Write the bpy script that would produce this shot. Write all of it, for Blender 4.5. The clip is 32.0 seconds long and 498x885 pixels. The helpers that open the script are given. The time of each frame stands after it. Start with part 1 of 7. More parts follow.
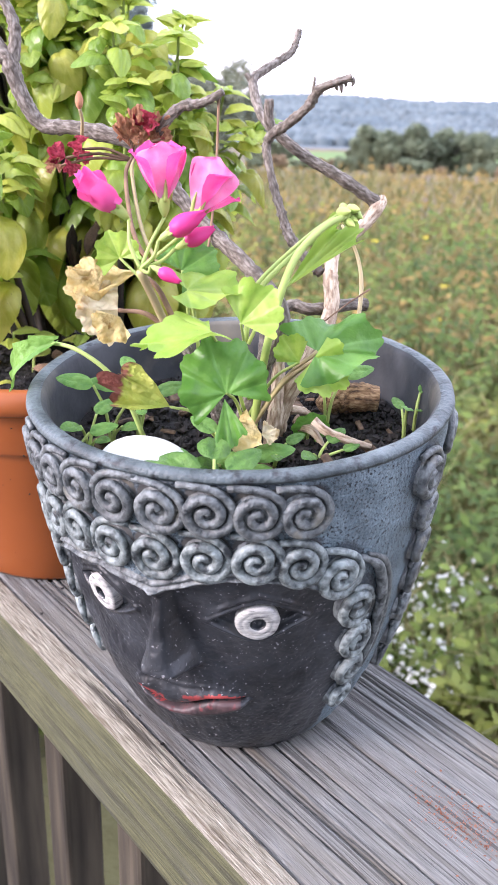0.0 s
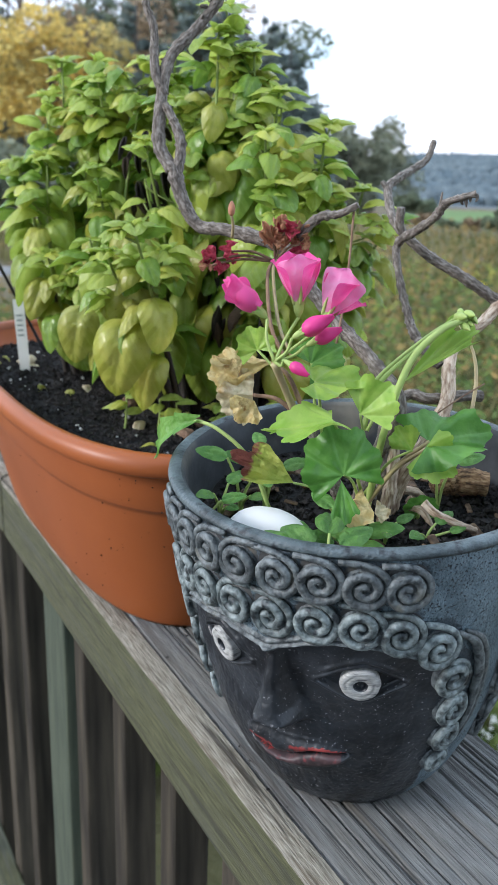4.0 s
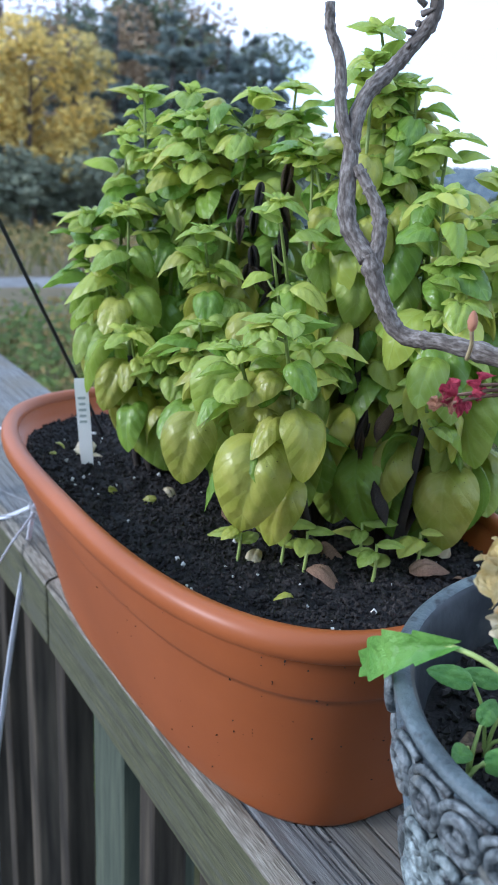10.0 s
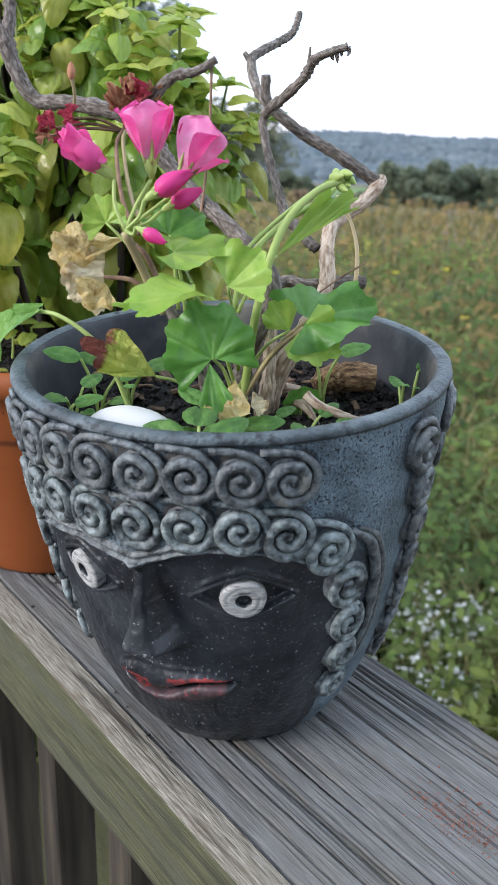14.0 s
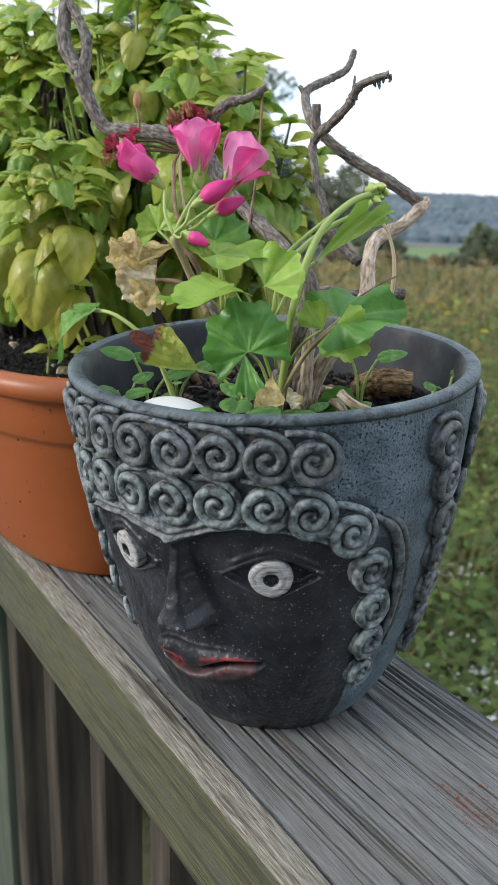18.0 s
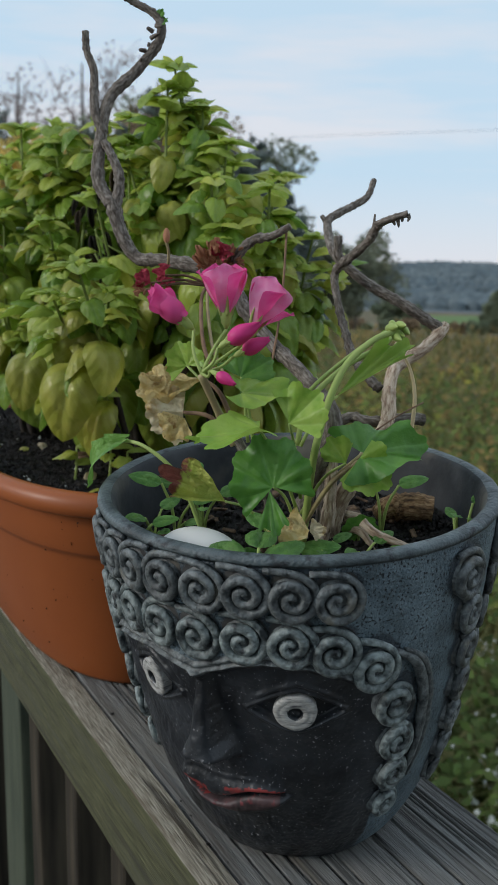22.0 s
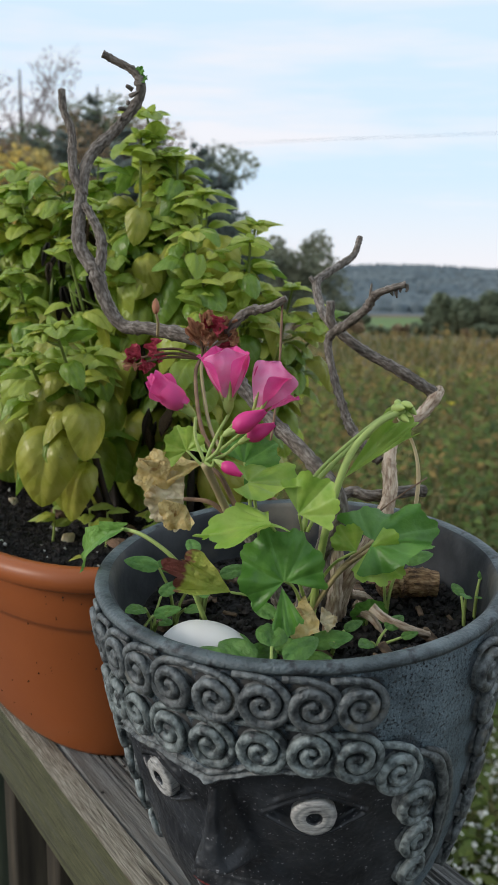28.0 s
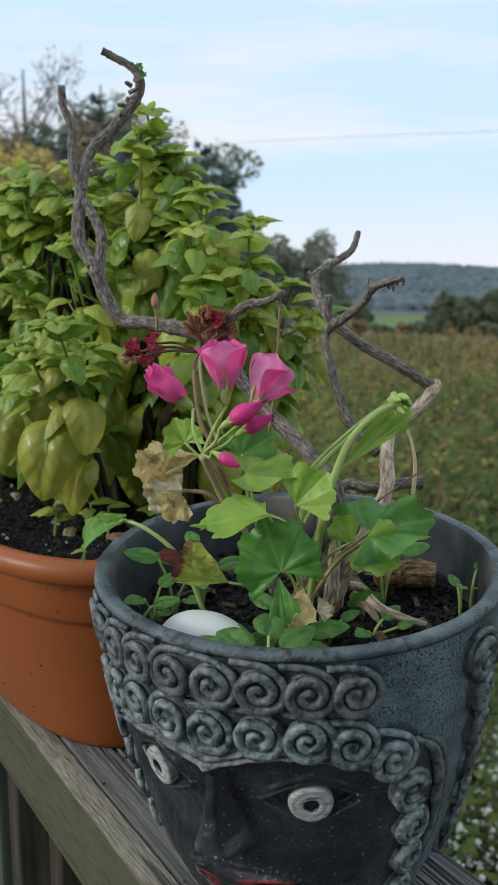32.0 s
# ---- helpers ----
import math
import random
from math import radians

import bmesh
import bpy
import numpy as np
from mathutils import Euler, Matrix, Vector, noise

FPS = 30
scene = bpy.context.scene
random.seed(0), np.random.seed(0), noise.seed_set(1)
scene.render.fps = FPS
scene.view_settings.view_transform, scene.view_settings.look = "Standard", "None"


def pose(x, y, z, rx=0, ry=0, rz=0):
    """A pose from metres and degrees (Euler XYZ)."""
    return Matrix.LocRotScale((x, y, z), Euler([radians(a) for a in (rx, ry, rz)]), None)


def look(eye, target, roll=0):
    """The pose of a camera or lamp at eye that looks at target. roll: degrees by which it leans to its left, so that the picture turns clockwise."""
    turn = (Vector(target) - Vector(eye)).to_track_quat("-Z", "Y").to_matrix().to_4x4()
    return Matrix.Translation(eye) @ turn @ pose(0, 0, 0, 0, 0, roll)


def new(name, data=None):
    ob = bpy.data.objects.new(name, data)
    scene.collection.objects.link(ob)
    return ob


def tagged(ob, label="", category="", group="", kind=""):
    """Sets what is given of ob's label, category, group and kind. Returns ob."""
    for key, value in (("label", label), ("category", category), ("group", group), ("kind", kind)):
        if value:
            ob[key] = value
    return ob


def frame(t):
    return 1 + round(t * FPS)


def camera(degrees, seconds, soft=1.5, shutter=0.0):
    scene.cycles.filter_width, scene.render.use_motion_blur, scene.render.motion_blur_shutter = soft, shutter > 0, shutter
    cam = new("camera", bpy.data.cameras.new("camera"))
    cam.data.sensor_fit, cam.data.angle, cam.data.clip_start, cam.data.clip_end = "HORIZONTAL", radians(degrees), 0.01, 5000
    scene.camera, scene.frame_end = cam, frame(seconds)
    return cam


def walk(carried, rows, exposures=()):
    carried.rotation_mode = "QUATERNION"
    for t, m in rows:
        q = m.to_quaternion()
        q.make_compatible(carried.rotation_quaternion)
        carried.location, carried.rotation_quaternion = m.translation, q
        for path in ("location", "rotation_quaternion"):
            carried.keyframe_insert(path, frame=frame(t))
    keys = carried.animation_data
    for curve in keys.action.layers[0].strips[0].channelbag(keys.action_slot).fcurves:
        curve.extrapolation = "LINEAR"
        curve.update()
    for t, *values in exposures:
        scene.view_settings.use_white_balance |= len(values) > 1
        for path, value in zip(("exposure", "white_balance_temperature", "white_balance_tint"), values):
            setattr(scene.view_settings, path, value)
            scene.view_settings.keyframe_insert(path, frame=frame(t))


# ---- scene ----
cam = camera(31.28, 32.0, 0.75)
PATH = [
    (0, (0.0005, 0.0270, 2.2965), (1.1577, 1.4799, 1.5550), 1.58),
    (0.5, (-0.0062, 0.0107, 2.2968), (1.0972, 1.5160, 1.5781), 0.99),
    (1, (-0.0050, -0.0101, 2.3008), (1.0185, 1.5701, 1.6259), 0.99),
    (1.5, (-0.0083, -0.0247, 2.3069), (0.9420, 1.6163, 1.6712), 1.61),
    (2, (-0.0139, -0.0447, 2.3109), (0.9208, 1.6122, 1.6936), 1.73),
    (2.5, (-0.0092, -0.0472, 2.3086), (0.9243, 1.6124, 1.6967), 1.67),
    (4.5, (-0.0244, 0.0293, 2.3391), (0.9075, 1.6770, 1.6935), 2.00),
    (5, (-0.0204, 0.1218, 2.3483), (0.9113, 1.7707, 1.7053), 2.01),
    (5.5, (-0.0270, 0.1875, 2.3571), (0.9058, 1.8371, 1.7179), 2.11),
    (6, (-0.0286, 0.2117, 2.3592), (0.9093, 1.8598, 1.7234), 2.19),
    (6.5, (-0.0284, 0.2137, 2.3614), (0.9175, 1.8593, 1.7312), 2.25),
    (7, (-0.0297, 0.2122, 2.3605), (0.9326, 1.8508, 1.7371), 2.38),
    (7.5, (-0.0292, 0.2106, 2.3603), (0.9434, 1.8450, 1.7418), 2.46),
    (8, (-0.0296, 0.2099, 2.3597), (0.9480, 1.8421, 1.7432), 2.50),
    (8.5, (-0.0296, 0.2108, 2.3596), (0.9491, 1.8429, 1.7447), 2.56),
    (9, (-0.0334, 0.2142, 2.3593), (0.9460, 1.8458, 1.7439), 2.58),
    (9.5, (-0.0351, 0.2155, 2.3584), (0.9429, 1.8479, 1.7430), 2.58),
    (10, (-0.0362, 0.2186, 2.3558), (0.9428, 1.8498, 1.7388), 2.59),
    (10.5, (-0.0288, 0.2069, 2.3536), (0.9522, 1.8360, 1.7343), 2.49),
    (11, (-0.0140, 0.1788, 2.3507), (1.0366, 1.7680, 1.7419), 2.65),
    (11.5, (0.0059, 0.1501, 2.3380), (1.1193, 1.6914, 1.7178), 2.28),
    (12, (0.0109, 0.1138, 2.3131), (1.1591, 1.6210, 1.6727), 2.04),
    (12.5, (0.0138, 0.0811, 2.2875), (1.1645, 1.5773, 1.6261), 1.71),
    (13, (0.0125, 0.0529, 2.2779), (1.1634, 1.5484, 1.6154), 1.64),
    (13.5, (0.0139, 0.0361, 2.2722), (1.1591, 1.5340, 1.6052), 1.64),
    (14, (0.0168, 0.0197, 2.2619), (1.1520, 1.5217, 1.5869), 1.58),
    (14.5, (0.0163, 0.0142, 2.2513), (1.0988, 1.5612, 1.5918), 1.68),
    (15, (0.0140, -0.0005, 2.2390), (1.0683, 1.5744, 1.6000), 1.93),
    (15.5, (0.0157, -0.0123, 2.2367), (1.0708, 1.5619, 1.5975), 1.93),
    (17.5, (0.0222, -0.0190, 2.2289), (1.0393, 1.5840, 1.5996), 1.54),
    (18, (0.0172, -0.0283, 2.2388), (1.0131, 1.6137, 1.6802), 1.52),
    (18.5, (0.0114, -0.0381, 2.2515), (0.9811, 1.6463, 1.7799), 1.36),
    (19, (0.0100, -0.0450, 2.2626), (0.9793, 1.6482, 1.8224), 1.35),
    (19.5, (0.0119, -0.0419, 2.2692), (0.9813, 1.6546, 1.8426), 1.35),
    (20, (0.0087, -0.0422, 2.2706), (0.9794, 1.6556, 1.8519), 1.35),
    (20.5, (0.0103, -0.0409, 2.2705), (0.9822, 1.6569, 1.8549), 1.35),
    (21, (0.0136, -0.0353, 2.2715), (0.9853, 1.6624, 1.8547), 1.32),
    (21.5, (0.0111, -0.0325, 2.2731), (0.9813, 1.6660, 1.8566), 1.31),
    (22, (0.0125, -0.0298, 2.2772), (0.9835, 1.6683, 1.8603), 1.31),
    (22.5, (0.0167, -0.0171, 2.2796), (0.9879, 1.6806, 1.8617), 1.25),
    (23, (0.0172, -0.0001, 2.2828), (0.9926, 1.6964, 1.8696), 1.24),
    (23.5, (0.0159, 0.0148, 2.2850), (1.0212, 1.6974, 1.8872), 1.22),
    (24, (0.0138, 0.0235, 2.3020), (1.0599, 1.6820, 1.9084), 1.00),
    (24.5, (0.0042, 0.0191, 2.3238), (1.0744, 1.6614, 1.9268), 0.63),
    (26.5, (-0.0017, 0.0036, 2.3291), (1.0675, 1.6470, 1.9338), 0.59),
    (27, (0.0036, 0.0086, 2.3175), (1.0727, 1.6514, 1.9196), 0.58),
    (27.5, (0.0029, 0.0084, 2.3152), (1.0736, 1.6499, 1.9165), 0.61),
    (28, (-0.0001, 0.0106, 2.3171), (1.0713, 1.6502, 1.9123), 0.64),
    (28.5, (-0.0001, 0.0052, 2.3178), (1.0695, 1.6464, 1.9143), 0.58),
    (29, (-0.0002, 0.0009, 2.3167), (1.0679, 1.6430, 1.9131), 0.56),
    (29.5, (-0.0001, 0.0048, 2.3138), (1.0706, 1.6447, 1.9083), 0.64),
    (30, (-0.0017, 0.0036, 2.3123), (1.0657, 1.6462, 1.9093), 0.57),
    (30.5, (0.0038, 0.0113, 2.3107), (1.0723, 1.6533, 1.9079), 0.55),
    (31, (0.0060, 0.0101, 2.3128), (1.0740, 1.6520, 1.9083), 0.54),
    (31.5, (0.0031, 0.0090, 2.3137), (1.0700, 1.6509, 1.9065), 0.50),
    (32, (-0.0002, 0.0038, 2.3144), (1.0633, 1.6479, 1.9071), 0.47),
]
EXPOSURES = [(0.0, 1.55, 6300, 32), (0.5, 1.1, 6300, 27), (1.0, 0.68, 6300, 22), (2.0, 0.5, 6200, 16), (4.5, 0.59, 5870, 15), (5.0, 0.59, 5770, 15), (6.0, 0.58, 5280, 20), (10.5, 0.55, 5220, 17), (11.3, 0.3, 5220, 17), (12.0, 0.08, 5300, 25), (12.4, 0.14, 5500, 21), (13.0, 0.52, 5950, 17), (14.0, 0.65, 6050, 19), (15.5, 0.52, 6150, 19), (17.5, 0.48, 6200, 17), (18.0, 0.4, 6300, 16), (18.5, -0.16, 6300, 13), (19.0, -0.34, 6250, 12), (20.0, -0.4, 6250, 13), (23.0, -0.52, 6300, 11), (24.5, -0.48, 6400, 13), (26.5, -0.5, 6600, 17), (27.0, -0.48, 6700, 17), (27.5, -0.34, 6600, 16), (28.0, -0.22, 6500, 14), (29.0, -0.25, 6300, 12), (32.0, -0.25, 6250, 11)]
walk(cam, [(t, look(eye, target, roll)) for t, eye, target, roll in PATH], EXPOSURES)
cam.data.dof.use_dof = True
cam.data.dof.focus_distance = 0.5
cam.data.dof.aperture_fstop = 24.0

# ---- sky and sun ----
SUN_EL, SUN_AZ = 21.0, 163.0          # azimuth of the sun, degrees from +x towards +y
world = bpy.data.worlds.new("world")
scene.world = world
world.use_nodes = True
wn, wl = world.node_tree.nodes, world.node_tree.links
wn.clear()
w_out = wn.new("ShaderNodeOutputWorld")
w_bg = wn.new("ShaderNodeBackground")
w_sky = wn.new("ShaderNodeTexSky")
w_sky.sky_type = "NISHITA"
w_sky.sun_disc = False
w_sky.sun_elevation = radians(SUN_EL)
w_sky.sun_rotation = radians(90 - SUN_AZ)
w_sky.air_density, w_sky.dust_density, w_sky.ozone_density = 1.0, 0.6, 1.6
w_geo = wn.new("ShaderNodeTexCoord")
w_map = wn.new("ShaderNodeMapping")
w_map.inputs["Scale"].default_value = (1.5, 1.5, 13.0)
w_noise = wn.new("ShaderNodeTexNoise")
w_noise.inputs["Scale"].default_value = 1.7
w_noise.inputs["Detail"].default_value = 6.0
w_noise.inputs["Roughness"].default_value = 0.55
w_ramp = wn.new("ShaderNodeMapRange")
w_ramp.inputs["From Min"].default_value, w_ramp.inputs["From Max"].default_value = 0.40, 0.62
w_sep = wn.new("ShaderNodeSeparateXYZ")
w_fade = wn.new("ShaderNodeMapRange")          # white haze low over the land
w_fade.inputs["From Min"].default_value, w_fade.inputs["From Max"].default_value = -0.02, 0.085
w_fade.inputs["To Min"].default_value, w_fade.inputs["To Max"].default_value = 1.0, 0.0
w_mul = wn.new("ShaderNodeMath")
w_mul.operation = "MAXIMUM"
w_soft = wn.new("ShaderNodeMath")
w_soft.operation = "MULTIPLY"
w_soft.inputs[1].default_value = 0.85
w_veil = wn.new("ShaderNodeMix")               # thin veil of cloud over pale blue
w_veil.data_type = "RGBA"
w_veil.inputs["A"].default_value = (9.9, 12.8, 14.8, 1)
w_veil.inputs["B"].default_value = (13.8, 13.8, 14.1, 1)
w_mix = wn.new("ShaderNodeMix")
w_mix.data_type = "RGBA"
w_mix.inputs["Factor"].default_value = 0.9
wl.new(w_geo.outputs["Generated"], w_sep.inputs["Vector"])
wl.new(w_sep.outputs["Z"], w_fade.inputs["Value"])
wl.new(w_geo.outputs["Generated"], w_map.inputs["Vector"])
wl.new(w_map.outputs["Vector"], w_noise.inputs["Vector"])
wl.new(w_noise.outputs["Fac"], w_ramp.inputs["Value"])
wl.new(w_ramp.outputs["Result"], w_soft.inputs[0])
wl.new(w_soft.outputs["Value"], w_mul.inputs[0])
wl.new(w_fade.outputs["Result"], w_mul.inputs[1])
wl.new(w_mul.outputs["Value"], w_veil.inputs["Factor"])
wl.new(w_sky.outputs["Color"], w_mix.inputs["A"])
wl.new(w_veil.outputs["Result"], w_mix.inputs["B"])
wl.new(w_mix.outputs["Result"], w_bg.inputs["Color"])
w_bg.inputs["Strength"].default_value = 0.085
wl.new(w_bg.outputs["Background"], w_out.inputs["Surface"])

sun_data = bpy.data.lights.new("sun", "SUN")
sun_data.energy, sun_data.angle, sun_data.color = 1.9, radians(14), (1.0, 0.93, 0.83)
sun = new("sun", sun_data)
_e, _a = radians(SUN_EL), radians(SUN_AZ)
sun.matrix_world = look((math.cos(_e) * math.cos(_a) * 9, math.cos(_e) * math.sin(_a) * 9, math.sin(_e) * 9), (0, 0, 0))


# ---- materials ----
def mat(name, c1, c2, scale=20.0, rough=0.7, bump=0.0, bump_scale=None, stretch=(1, 1, 1), c3=None, c3_scale=4.0, c3_range=(0.55, 0.7), metal=0.0,
        detail=5.0, vary=0.0, sheen=0.0, translucent=0.0, coat=0.0, spec=0.5, lo=0.35, hi=0.65, bump_dist=0.002, island=False, tint=None):
    m = bpy.data.materials.new(name)
    m.use_nodes = True
    n, l = m.node_tree.nodes, m.node_tree.links
    b = n["Principled BSDF"]
    tc = n.new("ShaderNodeTexCoord")
    mp = n.new("ShaderNodeMapping")
    mp.inputs["Scale"].default_value = stretch
    l.new(tc.outputs["Object"], mp.inputs["Vector"])
    no = n.new("ShaderNodeTexNoise")
    no.inputs["Scale"].default_value, no.inputs["Detail"].default_value = scale, detail
    l.new(mp.outputs["Vector"], no.inputs["Vector"])
    ra = n.new("ShaderNodeValToRGB")
    ra.color_ramp.elements[0].position, ra.color_ramp.elements[1].position = lo, hi
    ra.color_ramp.elements[0].color, ra.color_ramp.elements[1].color = (*c1, 1), (*c2, 1)
    l.new(no.outputs["Fac"], ra.inputs["Fac"])
    col = ra.outputs["Color"]
    if c3:
        n3 = n.new("ShaderNodeTexNoise")
        n3.inputs["Scale"].default_value, n3.inputs["Detail"].default_value = c3_scale, 6.0
        l.new(mp.outputs["Vector"], n3.inputs["Vector"])
        r3 = n.new("ShaderNodeMapRange")
        r3.inputs["From Min"].default_value, r3.inputs["From Max"].default_value = c3_range
        l.new(n3.outputs["Fac"], r3.inputs["Value"])
        mx = n.new("ShaderNodeMix")
        mx.data_type = "RGBA"
        mx.inputs["B"].default_value = (*c3, 1)
        l.new(r3.outputs["Result"], mx.inputs["Factor"])
        l.new(col, mx.inputs["A"])
        col = mx.outputs["Result"]
    if vary or tint:
        rnd = (n.new("ShaderNodeNewGeometry").outputs["Random Per Island"] if island else n.new("ShaderNodeObjectInfo").outputs["Random"])
        if tint:
            mt = n.new("ShaderNodeMix")
            mt.data_type = "RGBA"
            pw = n.new("ShaderNodeMath")
            pw.operation = "POWER"
            pw.inputs[1].default_value = 2.2
            l.new(rnd, pw.inputs[0])
            l.new(pw.outputs[0], mt.inputs["Factor"])
            l.new(col, mt.inputs["A"])
            mt.inputs["B"].default_value = (*tint, 1)
            col = mt.outputs["Result"]
        hs = n.new("ShaderNodeHueSaturation")
        mr = n.new("ShaderNodeMapRange")
        mr.inputs["To Min"].default_value, mr.inputs["To Max"].default_value = 1 - vary, 1 + vary
        l.new(rnd, mr.inputs["Value"])
        l.new(mr.outputs["Result"], hs.inputs["Value"])
        l.new(col, hs.inputs["Color"])
        col = hs.outputs["Color"]
    l.new(col, b.inputs["Base Color"])
    b.inputs["Roughness"].default_value, b.inputs["Metallic"].default_value = rough, metal
    b.inputs["Specular IOR Level"].default_value = spec
    b.inputs["Coat Weight"].default_value = coat
    b.inputs["Sheen Weight"].default_value = sheen
    if bump:
        nb = n.new("ShaderNodeTexNoise")
        nb.inputs["Scale"].default_value, nb.inputs["Detail"].default_value = bump_scale or scale, 6.0
        l.new(mp.outputs["Vector"], nb.inputs["Vector"])
        bu = n.new("ShaderNodeBump")
        bu.inputs["Strength"].default_value, bu.inputs["Distance"].default_value = bump, bump_dist
        l.new(nb.outputs["Fac"], bu.inputs["Height"])
        l.new(bu.outputs["Normal"], b.inputs["Normal"])
    if translucent:
        tr = n.new("ShaderNodeBsdfTranslucent")
        l.new(col, tr.inputs["Color"])
        ms = n.new("ShaderNodeMixShader")
        ms.inputs["Fac"].default_value = translucent
        l.new(b.outputs["BSDF"], ms.inputs[1])
        l.new(tr.outputs["BSDF"], ms.inputs[2])
        l.new(ms.outputs["Shader"], n["Material Output"].inputs["Surface"])
    return m


def tip_colour(m, colour, x0, x1):
    """A leaf's withered end: another colour past x0 of its length, with a ragged border."""
    n, l = m.node_tree.nodes, m.node_tree.links
    b = n["Principled BSDF"]
    src = b.inputs["Base Color"].links[0].from_socket
    tc, sx, no, ad, mr, mx = (n.new("ShaderNode" + k) for k in ("TexCoord", "SeparateXYZ", "TexNoise", "Math", "MapRange", "Mix"))
    no.inputs["Scale"].default_value = 6.0
    ad.operation = "MULTIPLY_ADD"
    ad.inputs[1].default_value = 0.5
    l.new(tc.outputs["Object"], sx.inputs[0])
    l.new(tc.outputs["Object"], no.inputs["Vector"])
    l.new(no.outputs["Fac"], ad.inputs[0])
    l.new(sx.outputs["X"], ad.inputs[2])
    mr.inputs["From Min"].default_value, mr.inputs["From Max"].default_value = x0 + .25, x1 + .25
    l.new(ad.outputs[0], mr.inputs["Value"])
    mx.data_type = "RGBA"
    mx.inputs["B"].default_value = (*colour, 1)
    l.new(mr.outputs["Result"], mx.inputs["Factor"])
    for link in list(src.links):
        l.new(mx.outputs["Result"], link.to_socket)
    l.new(src, mx.inputs["A"])


def streaks(m, colour, scale, span, amount):
    """Lays dark fibres or broad stains along the grain over a wood material."""
    n, l = m.node_tree.nodes, m.node_tree.links
    b = n["Principled BSDF"]
    src = b.inputs["Base Color"].links[0].from_socket
    tc, mp, no, mr, mx = (n.new("ShaderNode" + k) for k in ("TexCoord", "Mapping", "TexNoise", "MapRange", "Mix"))
    mp.inputs["Scale"].default_value = scale
    no.inputs["Scale"].default_value, no.inputs["Detail"].default_value = 1.0, 5.0
    mr.inputs["From Min"].default_value, mr.inputs["From Max"].default_value = span
    mr.inputs["To Max"].default_value = amount
    mx.data_type = "RGBA"
    mx.inputs["B"].default_value = (*colour, 1)
    l.new(tc.outputs["Object"], mp.inputs["Vector"])
    l.new(mp.outputs["Vector"], no.inputs["Vector"])
    l.new(no.outputs["Fac"], mr.inputs["Value"])
    l.new(mr.outputs["Result"], mx.inputs["Factor"])
    l.new(src, mx.inputs["A"])
    l.new(mx.outputs["Result"], b.inputs["Base Color"])


def bark_mat(name, dark, mid, pale, rough=0.85, along=0.25):
    """Bark with fine ridges along the stem, pale worn crests and dark scars; it follows the stem by the mesh's own grain."""
    m = bpy.data.materials.new(name)
    m.use_nodes = True
    n, l = m.node_tree.nodes, m.node_tree.links
    b = n["Principled BSDF"]
    at = n.new("ShaderNodeAttribute")
    at.attribute_name = "grain"
    mp, fine, blot, r1, r2, mx, mr, bu = (n.new("ShaderNode" + k) for k in ("Mapping", "TexNoise", "TexNoise", "ValToRGB", "MapRange", "Mix", "MapRange", "Bump"))
    mp.inputs["Scale"].default_value = (1, 1, along)
    l.new(at.outputs["Vector"], mp.inputs["Vector"])
    l.new(mp.outputs["Vector"], fine.inputs["Vector"])
    fine.inputs["Scale"].default_value, fine.inputs["Detail"].default_value = 620, 6.0
    l.new(at.outputs["Vector"], blot.inputs["Vector"])
    blot.inputs["Scale"].default_value, blot.inputs["Detail"].default_value = 75, 6.0
    e = r1.color_ramp.elements
    e[0].position, e[0].color, e[1].position, e[1].color = 0.34, (*dark, 1), 0.66, (*pale, 1)
    k = e.new(0.50)
    k.color = (*mid, 1)
    l.new(fine.outputs["Fac"], r1.inputs["Fac"])
    r2.inputs["From Min"].default_value, r2.inputs["From Max"].default_value, r2.inputs["To Max"].default_value = 0.57, 0.68, 0.8
    l.new(blot.outputs["Fac"], r2.inputs["Value"])
    mx.data_type = "RGBA"
    mx.inputs["B"].default_value = (*dark, 1)
    l.new(r2.outputs["Result"], mx.inputs["Factor"])
    l.new(r1.outputs["Color"], mx.inputs["A"])
    l.new(mx.outputs["Result"], b.inputs["Base Color"])
    b.inputs["Roughness"].default_value = rough
    bu.inputs["Strength"].default_value, bu.inputs["Distance"].default_value = 1.0, 0.0010
    l.new(fine.outputs["Fac"], bu.inputs["Height"])
    l.new(bu.outputs["Normal"], b.inputs["Normal"])
    return m


